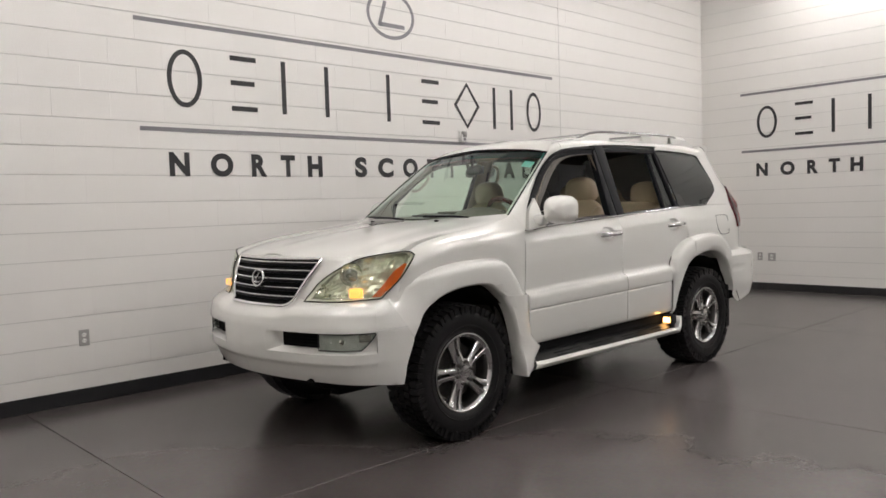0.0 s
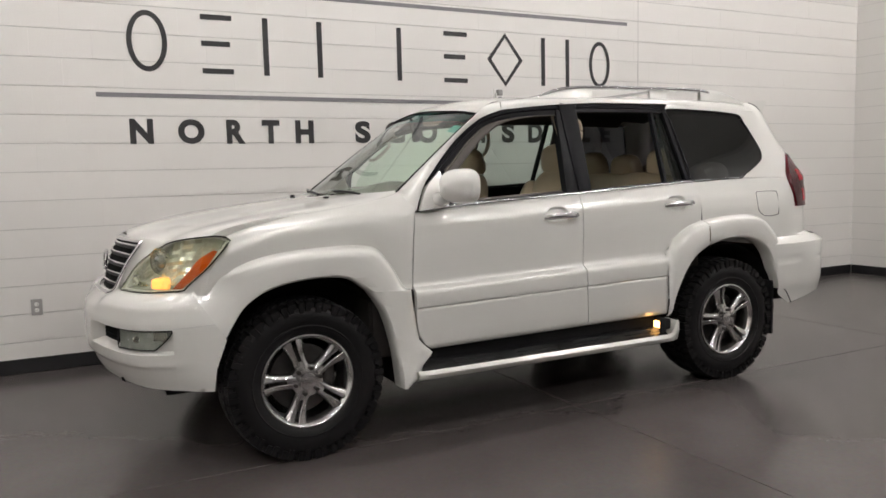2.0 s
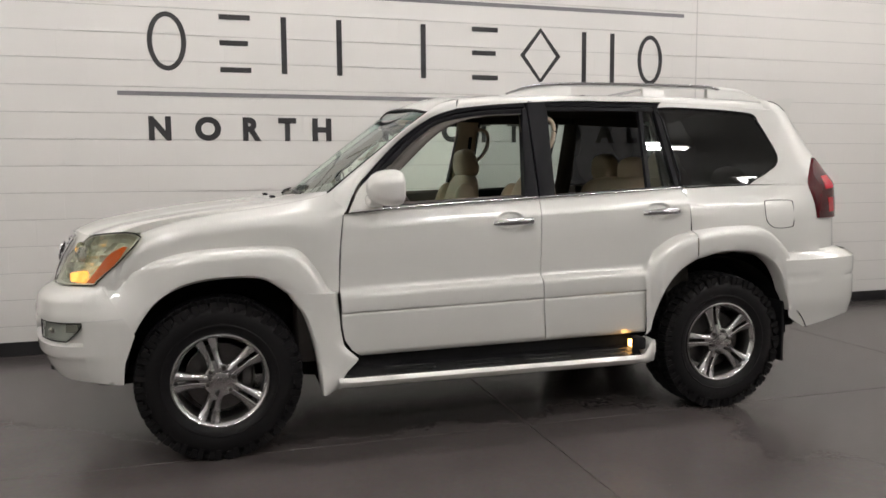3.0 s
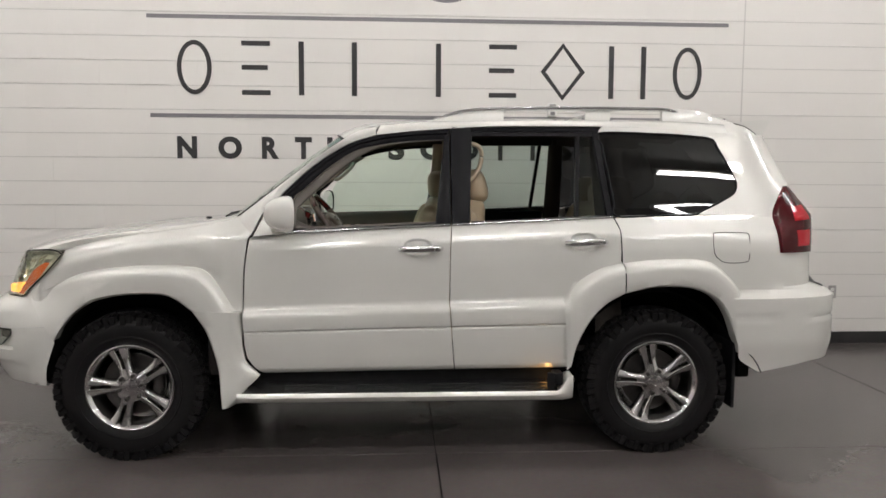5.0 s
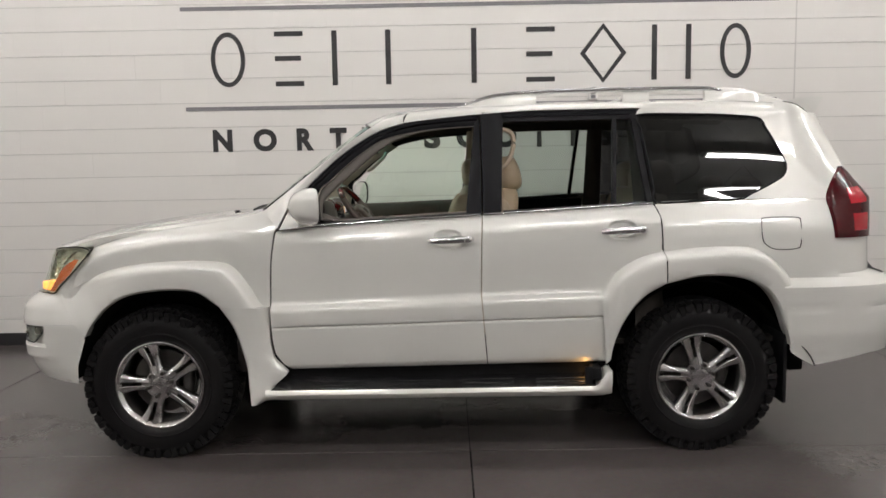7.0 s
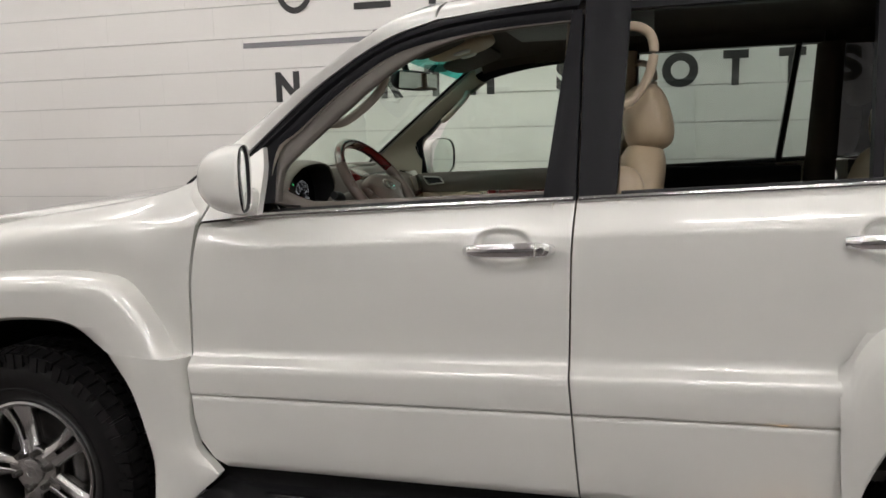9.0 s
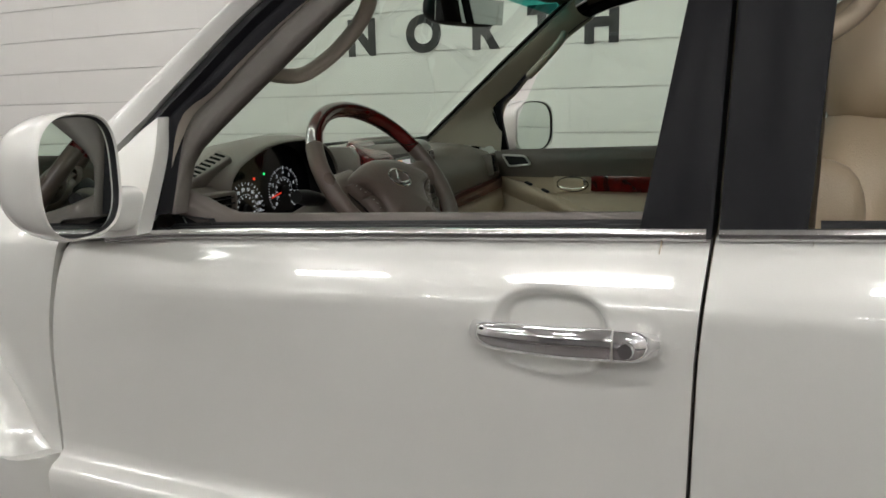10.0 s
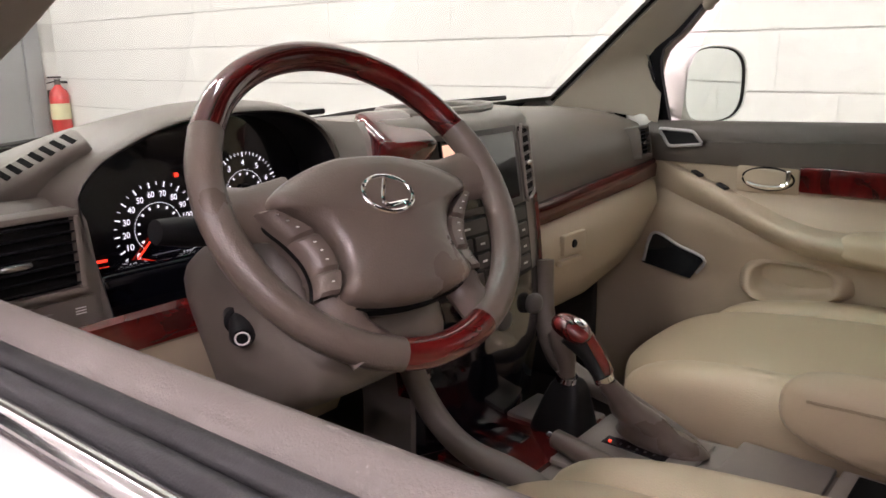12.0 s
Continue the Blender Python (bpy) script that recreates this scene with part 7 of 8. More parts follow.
PAD_LINE = [(PAD_A - x, z) for x, z in PAD_HALF] + [(PAD_A + x, z) for x, z in PAD_HALF[-2:0:-1]]
pad = part("airbag_cover", dome_bm(PAD_LINE, (PAD_A, -0.045), [(0.001, 0.034), (0.3, 0.0337), (0.55, 0.0325), (0.76, 0.0300), (0.90, 0.0262), (0.96, 0.0215), (0.985, 0.015), (0.992, -0.02)]), BROWN_LEATHER, sw, "smooth taupe airbag cover", sharp=60)
part("cover_seam", dome_bm(PAD_LINE, (PAD_A, -0.045), [(0.985, 0.002), (1.012, 0.002), (1.012, -0.012)]), GAP, sw)
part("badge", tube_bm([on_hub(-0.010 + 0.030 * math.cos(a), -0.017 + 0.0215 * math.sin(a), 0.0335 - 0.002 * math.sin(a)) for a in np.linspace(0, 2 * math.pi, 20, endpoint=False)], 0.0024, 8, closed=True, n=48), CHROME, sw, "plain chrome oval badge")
part("badge_bar", tube_bm([on_hub(-0.009, -0.001, 0.0345), on_hub(-0.021, -0.029, 0.0355), on_hub(0.009, -0.028, 0.0345)], 0.0024, 8), CHROME, sw)
# the curved switch banks on both sides of the cover
BANK_OUT = [(0.121, -0.013), (0.104, -0.024), (0.086, -0.039), (0.075, -0.062), (0.075, -0.087), (0.084, -0.106)]
BANK_IN = [(0.137, -0.012), (0.124, -0.030), (0.111, -0.048), (0.102, -0.068), (0.101, -0.088), (0.106, -0.104)]
for s in (-1, 1):
    oo, ii = smooth_line(BANK_OUT, 31), smooth_line(BANK_IN, 31)
    for i0, i1 in ((0, 12), (12, 23), (23, 30)):
        rows = []
        for v, d in ((0.02, -0.014), (0.02, 0.014), (0.10, 0.0175), (0.5, 0.0165), (0.85, 0.012), (0.97, 0.006), (1.0, -0.014)):
            rows.append([on_hub(PAD_A + s * (oo[i][0] * (1 - v) + ii[i][0] * v), oo[i][1] * (1 - v) + ii[i][1] * v, d - 0.004 * (i in (i0, i1))) for i in range(i0, i1 + 1)])
        b = part("switch", grid_bm(rows), BROWN_LEATHER, sw, "steering wheel switch")
        for f in (0.25, 0.5, 0.75) if i1 < 30 else (0.5,):
            k = i0 + f * (i1 - i0)
            o, q = [np.interp(k, range(31), oo[:, j]) for j in (0, 1)], [np.interp(k, range(31), ii[:, j]) for j in (0, 1)]
            part("switch_mark", pillow_bm(on_hub(PAD_A + s * (o[0] * 0.55 + q[0] * 0.45), o[1] * 0.55 + q[1] * 0.45, 0.0168), (0.0032, 0.0032, 0.0012), 3, cuts=2), WHITE_PLASTIC, b)
    part("bank_seam", tube_bm([on_hub(PAD_A + s * (p[0] + 0.001), p[1], -0.002) for p in BANK_IN], 0.0018, 6, n=24), GAP, sw)

column = part("steering_column", pillow_bm((0.915, 0.500, 1.105), (0.20, 0.225, 0.215), 5.5, (0, -28, 0), 9), BROWN, car, "taupe steering column cover", sharp=60)
part("column_tube", tube_bm([(0.90, 0.50, 1.16), tuple(on_wheel(0, 0, -0.04))], 0.045, 16, n=4), BLACK_PLASTIC, column)
part("tilt_switch", lathe_bm([(0, 0.024), (0.010, 0.024), (0.013, 0.020), (0.013, -0.01), (0.018, -0.012), (0.019, -0.03)], (0, 0, 0), "x", 20), BLACK_PLASTIC, column, "round black column switch")
ts = column.children[-1]
tm = pose(0.930, 0.388, 1.112, 0, 10, -35)
for v in ts.data.vertices:
    v.co = (tm @ (v.co + Vector(car.location))) - Vector(car.location)
part("switch_ring", turned(lathe_bm([(0.006, 0.0255), (0.0068, 0.0262), (0.0078, 0.0262), (0.008, 0.0252)], (0, 0, 0), "x", 20), tm), WHITE_PLASTIC, column)
part("lamp_stalk", tube_bm([(0.90, 0.44, 1.205), (0.918, 0.385, 1.212), (0.925, 0.330, 1.222), (0.927, 0.306, 1.226)], 0.011, 12, n=20, radii=[0.009, 0.011, 0.0145, 0.0155, 0.012]), BLACK_PLASTIC, column, "black lamp stalk")
part("stalk_ring", tube_bm([(0.9245, 0.336, 1.2205), (0.9255, 0.326, 1.2225)], 0.0128, 14, n=4), GREY_BUTTON, column)
part("wiper_stalk", tube_bm([(0.90, 0.58, 1.205), (0.918, 0.64, 1.212), (0.925, 0.70, 1.220)], 0.010, 12, n=14), BLACK_PLASTIC, column, "black wiper stalk")

# --- centre stack ---
STACK_ROWS = [(0.700, 1.284, 0.170), (0.80, 1.296, 0.182), (0.845, 1.294, 0.188), (0.862, 1.275, 0.190), (0.880, 1.16, 0.188), (0.892, 1.09, 0.184), (0.905, 1.01, 0.176), (0.910, 0.93, 0.168), (0.906, 0.87, 0.160), (0.900, 0.80, 0.156)]
stack = part("dash_centre", grid_bm([[(x - 0.035 * abs(t) ** 3, 0.862 + h * t, z) for t in np.linspace(-1, 1, 13)] for x, z, h in STACK_ROWS], skirt=(-0.10, 0, 0)), STACK, car, "centre stack with screen, vents and buttons", sharp=60)


def stack_pt(t, z, o=0.0):
    zs = [r[1] for r in STACK_ROWS[3:]][::-1]
    x = np.interp(z, zs, [r[0] for r in STACK_ROWS[3:]][::-1])
    h = np.interp(z, zs, [r[2] for r in STACK_ROWS[3:]][::-1])
    return (x - 0.035 * abs(t) ** 3 + o, 0.862 + h * t, z)


def stack_panel(t0, t1, z0, z1, o, n=6, m=4, back=0.012):
    return grid_bm([[stack_pt(t, z, o) for t in np.linspace(t0, t1, n)] for z in np.linspace(z0, z1, m)], skirt=(-back, 0, 0))


part("screen_bezel", stack_panel(-0.58, 0.60, 1.148, 1.270, 0.003), GREY_BUTTON, stack, "black screen surround")
part("screen", stack_panel(-0.44, 0.50, 1.160, 1.262, 0.008), SCREEN, stack, "dark glossy navigation screen")
part("map_tile", stack_panel(-0.43, -0.30, 1.185, 1.256, 0.0095), MAP, stack, "lit orange map corner")
part("map_tile", stack_panel(-0.30, -0.10, 1.185, 1.256, 0.0095), MAP_GREY, stack, "lit pale map")
for s in (-1, 1):
    v = part("stack_vent", stack_panel(*sorted((s * 0.68, s * 0.95)), 1.150, 1.266, 0.002), GAP, stack, "tall slatted centre vent")
    for k in range(7):
        z = 1.160 + 0.0152 * k
        part("vent_slat", grid_bm([[stack_pt(t, z + dz, o) for t in np.linspace(s * 0.71, s * 0.92, 4)] for dz, o in ((-0.0025, 0.003), (0.0, 0.0055), (0.0025, 0.004))], skirt=(-0.004, 0, 0)), GREY_BUTTON, v)
    part("vent_frame", tube_bm([stack_pt(s * t, z, 0.003) for t, z in ((0.70, 1.262), (0.82, 1.264), (0.94, 1.258), (0.955, 1.21), (0.955, 1.16), (0.84, 1.150), (0.70, 1.150), (0.685, 1.20))], 0.0035, 8, closed=True, n=64), STACK, v)
    part("vent_tab", pillow_bm(stack_pt(s * 0.82, 1.205, 0.006), (0.006, 0.014, 0.008), 3, cuts=3), SATIN_CHROME, v)
    part("wood_cheek", grid_bm([[stack_pt(s * t, z, o + 0.003) for t, o in ((0.90, 0.0), (0.95, 0.006), (1.0, 0.004), (1.02, -0.02))] for z in (1.15, 1.12, 1.08, 1.04, 1.0, 0.95, 0.90)]), WOOD, stack, "glossy red wood side trim")
# red trim round the left vent's head; black disc painting the top recess's shade
part("wood_cap", pillow_bm((0.826, 0.728, 1.268), (0.092, 0.096, 0.044), 7.0, (0, 30, -6), 9), WOOD, stack, "red wood cap over the vent")
part("top_tray", pillow_bm((0.775, 0.880, 1.293), (0.115, 0.210, 0.014), 2.6, (0, 0, 0), 8), GAP, stack, "dark disc for the shade in the dash-top hollow")
part("tray_lip", tube_bm([(0.775 + 0.062 * math.cos(a), 0.880 + 0.112 * math.sin(a), 1.299) for a in np.linspace(0, 2 * math.pi, 16, endpoint=False)], 0.007, 8, closed=True, n=40), STACK, stack)
for r, (z0, z1, cols) in enumerate(((1.122, 1.142, 2), (1.096, 1.116, 6), (1.070, 1.090, 6), (1.044, 1.064, 5))):
    for k in range(cols):
        a0 = -0.62 + 1.24 * k / cols
        part("stack_button", stack_panel(a0 + 0.02, a0 + 1.24 / cols - 0.02, z0, z1, 0.006, 3, 3, 0.006), GREY_BUTTON, stack, "grey push button")
        part("button_mark", stack_panel(a0 + 1.24 / cols * 0.35, a0 + 1.24 / cols * 0.62, z0 + 0.008, z0 + 0.011, 0.0068, 2, 2, 0.001), WHITE_PLASTIC, stack)
part("stack_face", stack_panel(-0.66, 0.66, 1.036, 1.146, 0.0025), BLACK_PLASTIC, stack, "dark button panel")
part("lower_panel", stack_panel(-0.96, 0.96, 0.802, 1.034, 0.002, 9, 9), CLUSTER_BLACK, stack, "black lower stack panel")
part("radio_panel", stack_panel(-0.80, 0.80, 0.935, 1.035, 0.003), CLUSTER_BLACK, stack, "black lower control panel")
for t in (-0.55, 0.0, 0.55):
    part("stack_knob", pillow_bm(stack_pt(t, 0.985, 0.012), (0.024, 0.034, 0.034), 2.4, cuts=5), GREY_BUTTON, stack)

# --- console ---
console = part("console", grid_bm([[(x, 0.848 + w * t, z - 0.10 * max(0, abs(t) - 0.92) * 12) for t in (-1.0, -0.97, -0.92, -0.6, 0, 0.6, 0.92, 0.97, 1.0)] for x, w, z in ((0.90, 0.158, 0.80), (0.97, 0.160, 0.800), (1.05, 0.158, 0.808), (1.14, 0.160, 0.814), (1.22, 0.168, 0.816), (1.36, 0.172, 0.818), (1.70, 0.172, 0.822))], skirt=(0, 0, -0.25)), STACK, car, "centre console with gear levers and storage lid", sharp=60)
part("wood_panel", grid_bm([[(x, 0.848 + w * t, z + 0.006) for t in (-0.9, -0.3, 0.3, 0.9)] for x, w, z in ((0.90, 0.135, 0.802), (0.97, 0.135, 0.803), (1.045, 0.130, 0.810))], skirt=(0, 0, -0.01)), WOOD, console, "dark red wood console panel")
for i in range(2):
    for j in range(3):
        part("console_switch", box_bm((0.905 + 0.045 * i, 0.735 + 0.045 * j, 0.806), (0.935 + 0.045 * i, 0.765 + 0.045 * j, 0.8125), 0.002, 2), CLUSTER_BLACK, console, "black seat heater switch")
for s in (-1, 1):
    part("console_arm", tube_bm([(0.885, 0.848 + s * 0.178, 1.04), (0.897, 0.848 + s * 0.166, 0.95), (0.930, 0.848 + s * 0.153, 0.885), (0.985, 0.848 + s * 0.152, 0.855), (1.05, 0.848 + s * 0.146, 0.846), (1.11, 0.848 + s * 0.142, 0.828), (1.18, 0.848 + s * 0.142, 0.800)], 0.018, 12, n=36, flat=1.0), BROWN, console, "curved side arm of the console")
gate = part("gear_gate", box_bm((1.045, 0.800, 0.812), (1.215, 0.985, 0.822), 0.008, 2), STACK, console, "gear selector plate")
part("gate_slot", box_bm((1.080, 0.887, 0.8215), (1.178, 0.912, 0.8240), 0.002, 1), CLUSTER_BLACK, gate)
part("gate_light", box_bm((1.089, 0.893, 0.8240), (1.093, 0.897, 0.8255)), DIAL_RED, gate, "small red position light")
for k in range(5):
    part("gate_mark", box_bm((1.106 + 0.013 * k, 0.894, 0.8240), (1.109 + 0.013 * k, 0.899, 0.8246)), GREY_BUTTON, gate)


def boot_bm(base, top, w0, l0, w1):
    rows = []
    for t in np.linspace(0, 1, 10):
        c = np.array(base) + (np.array(top) - np.array(base)) * t
        pl = 0.006 * math.sin(t * 16) * (1 - t)
        row = []
        for k in range(20):
            a = 2 * math.pi * k / 20
            f = (1 - t) ** 1.4
            row.append((c[0] + math.cos(a) * (w1 + (l0 - w1) * f + pl), c[1] + math.sin(a) * (w1 + (w0 - w1) * f + pl), c[2]))
        rows.append(row)
    bm = bmesh.new()
    add_grid(bm, rows, close_u=True)
    bmesh.ops.recalc_face_normals(bm, faces=bm.faces)
    return bm


lever = part("gear_lever", boot_bm((1.155, 0.940, 0.822), (1.085, 0.880, 0.925), 0.036, 0.068, 0.016), BROWN_LEATHER, console, "gear lever with leather boot and wood knob", sharp=70)
part("lever_collar", tube_bm([(1.086, 0.880, 0.924), (1.083, 0.878, 0.932)], 0.0150, 14, n=4), CHROME, lever)
part("lever_shaft", tube_bm([(1.082, 0.878, 0.93), (1.060, 0.870, 0.965), (1.040, 0.862, 0.990)], 0.015, 12, n=12, radii=[0.012, 0.013, 0.019]), BLACK_PLASTIC, lever)
part("lever_wood", tube_bm([(1.088, 0.882, 0.935), (1.070, 0.876, 0.97), (1.050, 0.868, 1.000)], 0.011, 10, n=12), WOOD, lever)
part("lever_knob", pillow_bm((1.040, 0.862, 0.998), (0.062, 0.044, 0.030), 2.4, (0, 20, 0), 6), WOOD, lever, "red wood knob")
part("knob_cap", pillow_bm((1.054, 0.862, 1.010), (0.022, 0.018, 0.007), 2.4, (0, 20, 0), 4), CHROME, lever)
part("cuff_plate", box_bm((0.905, 0.893, 0.806), (1.036, 0.985, 0.816), 0.004, 2), STACK, console)
lever2 = part("transfer_lever", pillow_bm((1.002, 0.918, 0.842), (0.074, 0.068, 0.108), 5.0, (0, 6, 0), 6, taper=lambda p: Vector((p.x * (1 - 0.40 * p.z), p.y * (1 - 0.40 * p.z), p.z))), BLACK_PLASTIC, console, "short black transfer lever in a square cuff", sharp=50)
part("lever_collar", tube_bm([(1.008, 0.905, 0.895), (1.010, 0.905, 0.904)], 0.017, 14, n=4), CHROME, lever2)
part("lever_shaft", tube_bm([(1.010, 0.905, 0.902), (1.005, 0.905, 0.935), (0.990, 0.903, 0.966), (0.984, 0.902, 0.972)], 0.016, 12, n=14, radii=[0.012, 0.015, 0.018, 0.012]), BROWN_LEATHER, lever2)
part("hand_brake", tube_bm([(1.040, 0.826, 0.840), (1.11, 0.815, 0.834), (1.22, 0.795, 0.824), (1.32, 0.780, 0.80)], 0.018, 12, n=18, radii=[0.014, 0.018, 0.021, 0.02]), BROWN_LEATHER, console, "leather hand brake lever")
part("brake_button", tube_bm([(1.027, 0.828, 0.841), (1.042, 0.826, 0.840)], 0.006, 10, n=3), CHROME, console)
part("storage_lid", box_bm((1.245, 0.700, 0.818), (1.372, 1.012, 0.828), 0.006, 2), STACK, console, "flat taupe storage lid")
part("storage_lid", box_bm((1.378, 0.700, 0.818), (1.62, 1.012, 0.830), 0.006, 2), STACK, console, "flat taupe storage lid")
part("cup_well", box_bm((1.40, 0.90, 0.829), (1.52, 1.0, 0.833), 0.004, 1), GAP, console)


# --- seats ---
def headrest_bm(x, y, z):
    return pillow_bm((x, y, z), (0.140, 0.27, 0.200), 2.9, (0, -10, 0), 8, taper=lambda p: Vector((p.x * (1 - 0.12 * p.z), p.y * (1 - 0.10 * p.z), p.z)))


def front_seat(dx, yc, label, arm_side, push=0.0, lift=0.0):
    cush = part("front_seat", pillow_bm((1.255 + dx, yc, 0.800 + lift), (0.56, 0.44, 0.170), 3.4, (0, -5, 0), 12, taper=lambda p: Vector((p.x, p.y * (1 + 0.04 * p.x), p.z + 0.05 * abs(p.y) ** 3 - 0.04 * max(0, -p.x) ** 3))), BEIGE, car, label, sharp=60)
    for s in (-1, 1):
        part("bolster", pillow_bm((1.28 + dx, yc + s * 0.215, 0.812 + lift), (0.50, 0.105, 0.165), 2.7, (0, -5, s * 3), 8), BEIGE, cush)
        part("back_bolster", pillow_bm((1.600 + dx + push, yc + s * 0.205, 1.08), (0.16, 0.10, 0.46), 2.7, (0, 14, 0), 8), BEIGE, cush)
    back = part("backrest", pillow_bm((1.640 + dx + push, yc, 1.075), (0.155, 0.46, 0.60), 3.4, (0, 14, 0), 12, taper=lambda p: Vector((p.x + 0.12 * math.cos(p.y * 2.5) * (p.x < 0) * -0.5, p.y * (1 - 0.10 * max(0, p.z) ** 2), p.z))), BEIGE, cush, "padded beige leather backrest")
    part("headrest", headrest_bm(1.705 + dx + push, yc, 1.435), BEIGE, cush, "beige leather headrest")
    for s in (-0.05, 0.05):
        part("headrest_post", tube_bm([(1.715 + dx + push, yc + s, 1.33), (1.71 + dx + push, yc + s, 1.40)], 0.006, 8, n=3), CHROME, cush)
    part("seat_base", box_bm((1.05 + dx, yc - 0.21, 0.56), (1.52 + dx, yc + 0.21, 0.735), 0.02, 2), BROWN, cush)
    if arm_side:
        part("arm_rest", pillow_bm((1.515 + dx, yc + arm_side * 0.285, 0.885), (0.40, 0.090, 0.125), 3.0, (0, 2, 0), 9), BEIGE, cush, "fold-down beige armrest")
        part("seam", tube_bm([(1.36 + dx, yc + arm_side * 0.329, 0.915), (1.51 + dx, yc + arm_side * 0.331, 0.92), (1.66 + dx, yc + arm_side * 0.329, 0.915)], 0.002, 6, n=12), STITCH, cush)
    return cush


front_seat(-0.035, 1.335, "beige leather front passenger seat", -1)
front_seat(0.070, 0.515, "beige leather driver's seat", 0, 0.070, 0.030)
rear = part("rear_seat", pillow_bm((2.33, YC, 0.84), (0.52, 1.24, 0.17), 4.5, (0, -4, 0), 12), BEIGE, car, "beige leather rear bench", sharp=60)
part("backrest", pillow_bm((2.615, YC, 1.08), (0.15, 1.24, 0.52), 4.5, (0, 14, 0), 12), BEIGE, rear)
for y in (0.47, YC, 1.23):
    part("headrest", headrest_bm(2.69, y, 1.40 if y != YC else 1.37), BEIGE, rear, "beige leather headrest")
third = part("third_seat", pillow_bm((3.18, YC, 1.02), (0.14, 1.0, 0.40), 4.0, (0, 12, 0), 10), BEIGE, car, "folded beige third-row seat")
for y in (0.55, 1.15):
    part("headrest", headrest_bm(3.22, y, 1.30), BEIGE, third)

# --- floor, headliner and linings ---
part("cabin_floor", grid_bm([[(x, y, 0.56) for y in (0.14, 0.5, YC, 1.2, 1.56)] for x in (0.40, 1.0, 2.0, 3.5)], skirt=(0, 0, -0.03)), CARPET, car, "dark carpeted cabin floor")


def liner_bm():
    rows = []
    for x, dz, w in ((1.07, -0.055, 0.58), (1.2, -0.04, 0.56), (1.5, -0.038, 0.545), (2.2, -0.036, 0.54), (2.9, -0.036, 0.54), (3.33, -0.04, 0.53)):
        zc = float(np.interp(x, [1.01, 1.3, 1.8, 2.4, 3.0, 3.38], [1.752, 1.812, 1.838, 1.846, 1.838, 1.815])) + dz
        rows.append([(x, YC + w * t, zc - 0.045 * abs(t) ** 3) for t in np.linspace(-1, 1, 15)])
    return grid_bm(rows)


liner = part("headliner", liner_bm(), LINER, car, "fabric headliner, coloured darker for cabin shade", sharp=80)
part("sunroof_blind", box_bm((1.36, 0.52, 1.752), (1.86, 1.18, 1.766), 0.01, 2), BLACK_PLASTIC, liner, "dark sunroof opening")
over = part("overhead_console", pillow_bm((1.20, YC, 1.708), (0.24, 0.22, 0.055), 3.0, (0, -14, 0), 7), BEIGE_PLASTIC, liner, "overhead console with reading lamps")
for y in (-0.05, 0.05):
    part("reading_lamp", pillow_bm((1.215, YC + y, 1.685), (0.06, 0.05, 0.016), 3, (0, -14, 0), 4), WHITE_PLASTIC, over)
for y in (0.55, 1.15):
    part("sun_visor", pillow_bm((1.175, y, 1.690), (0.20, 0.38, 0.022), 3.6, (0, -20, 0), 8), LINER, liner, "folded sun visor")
mir = part("rear_view_mirror", pillow_bm((1.018, 0.860, 1.600), (0.045, 0.245, 0.072), 3.2, (0, 6, -20), 8), BLACK_PLASTIC, screen, "black inside mirror", sharp=60)
part("mirror_face", turned(box_bm((0.0235, -0.112, -0.028), (0.0245, 0.112, 0.028), 0.0), pose(1.018, 0.860, 1.600, 0, 6, -20)), MIRROR, mir)
part("mirror_stem", tube_bm([(1.0, 0.86, 1.615), (0.985, 0.855, 1.66), (0.985, 0.85, 1.705)], 0.012, 10, n=10), BLACK_PLASTIC, mir)


LINE_DOOR = [(0.815, 0.105, 1.225), (0.838, 0.122, 1.366), (0.890, 0.146, 1.415), (0.952, 0.172, 1.475), (1.035, 0.203, 1.545), (1.165, 0.238, 1.626)]
LINE_CREST = [(0.720, 0.118, 1.245), (0.765, 0.140, 1.352), (0.822, 0.166, 1.412), (0.890, 0.194, 1.475), (0.985, 0.226, 1.552), (1.128, 0.258, 1.640)]
LINE_GLASS = [(p[0] + 0.02, p[1] + 0.030, p[2] - 0.012) for p in WS_SIDE]


LINE_CREST_NEAR = [(0.745, 0.150, 1.245), (0.814, 0.208, 1.350), (0.878, 0.244, 1.408), (0.950, 0.274, 1.470), (1.038, 0.296, 1.548), (1.150, 0.296, 1.640)]


def inner_pillar_bm(crest):
    a, c, g = smooth_line(LINE_DOOR, 26), smooth_line(crest, 26), smooth_line(LINE_GLASS, 26)
    rows = []
    for v in np.linspace(0, 1, 13):
        rows.append([a[i] * (1 - v) ** 2 + (2 * c[i] - 0.5 * (a[i] + g[i])) * 2 * v * (1 - v) + g[i] * v * v for i in range(26)])
    return grid_bm(rows)


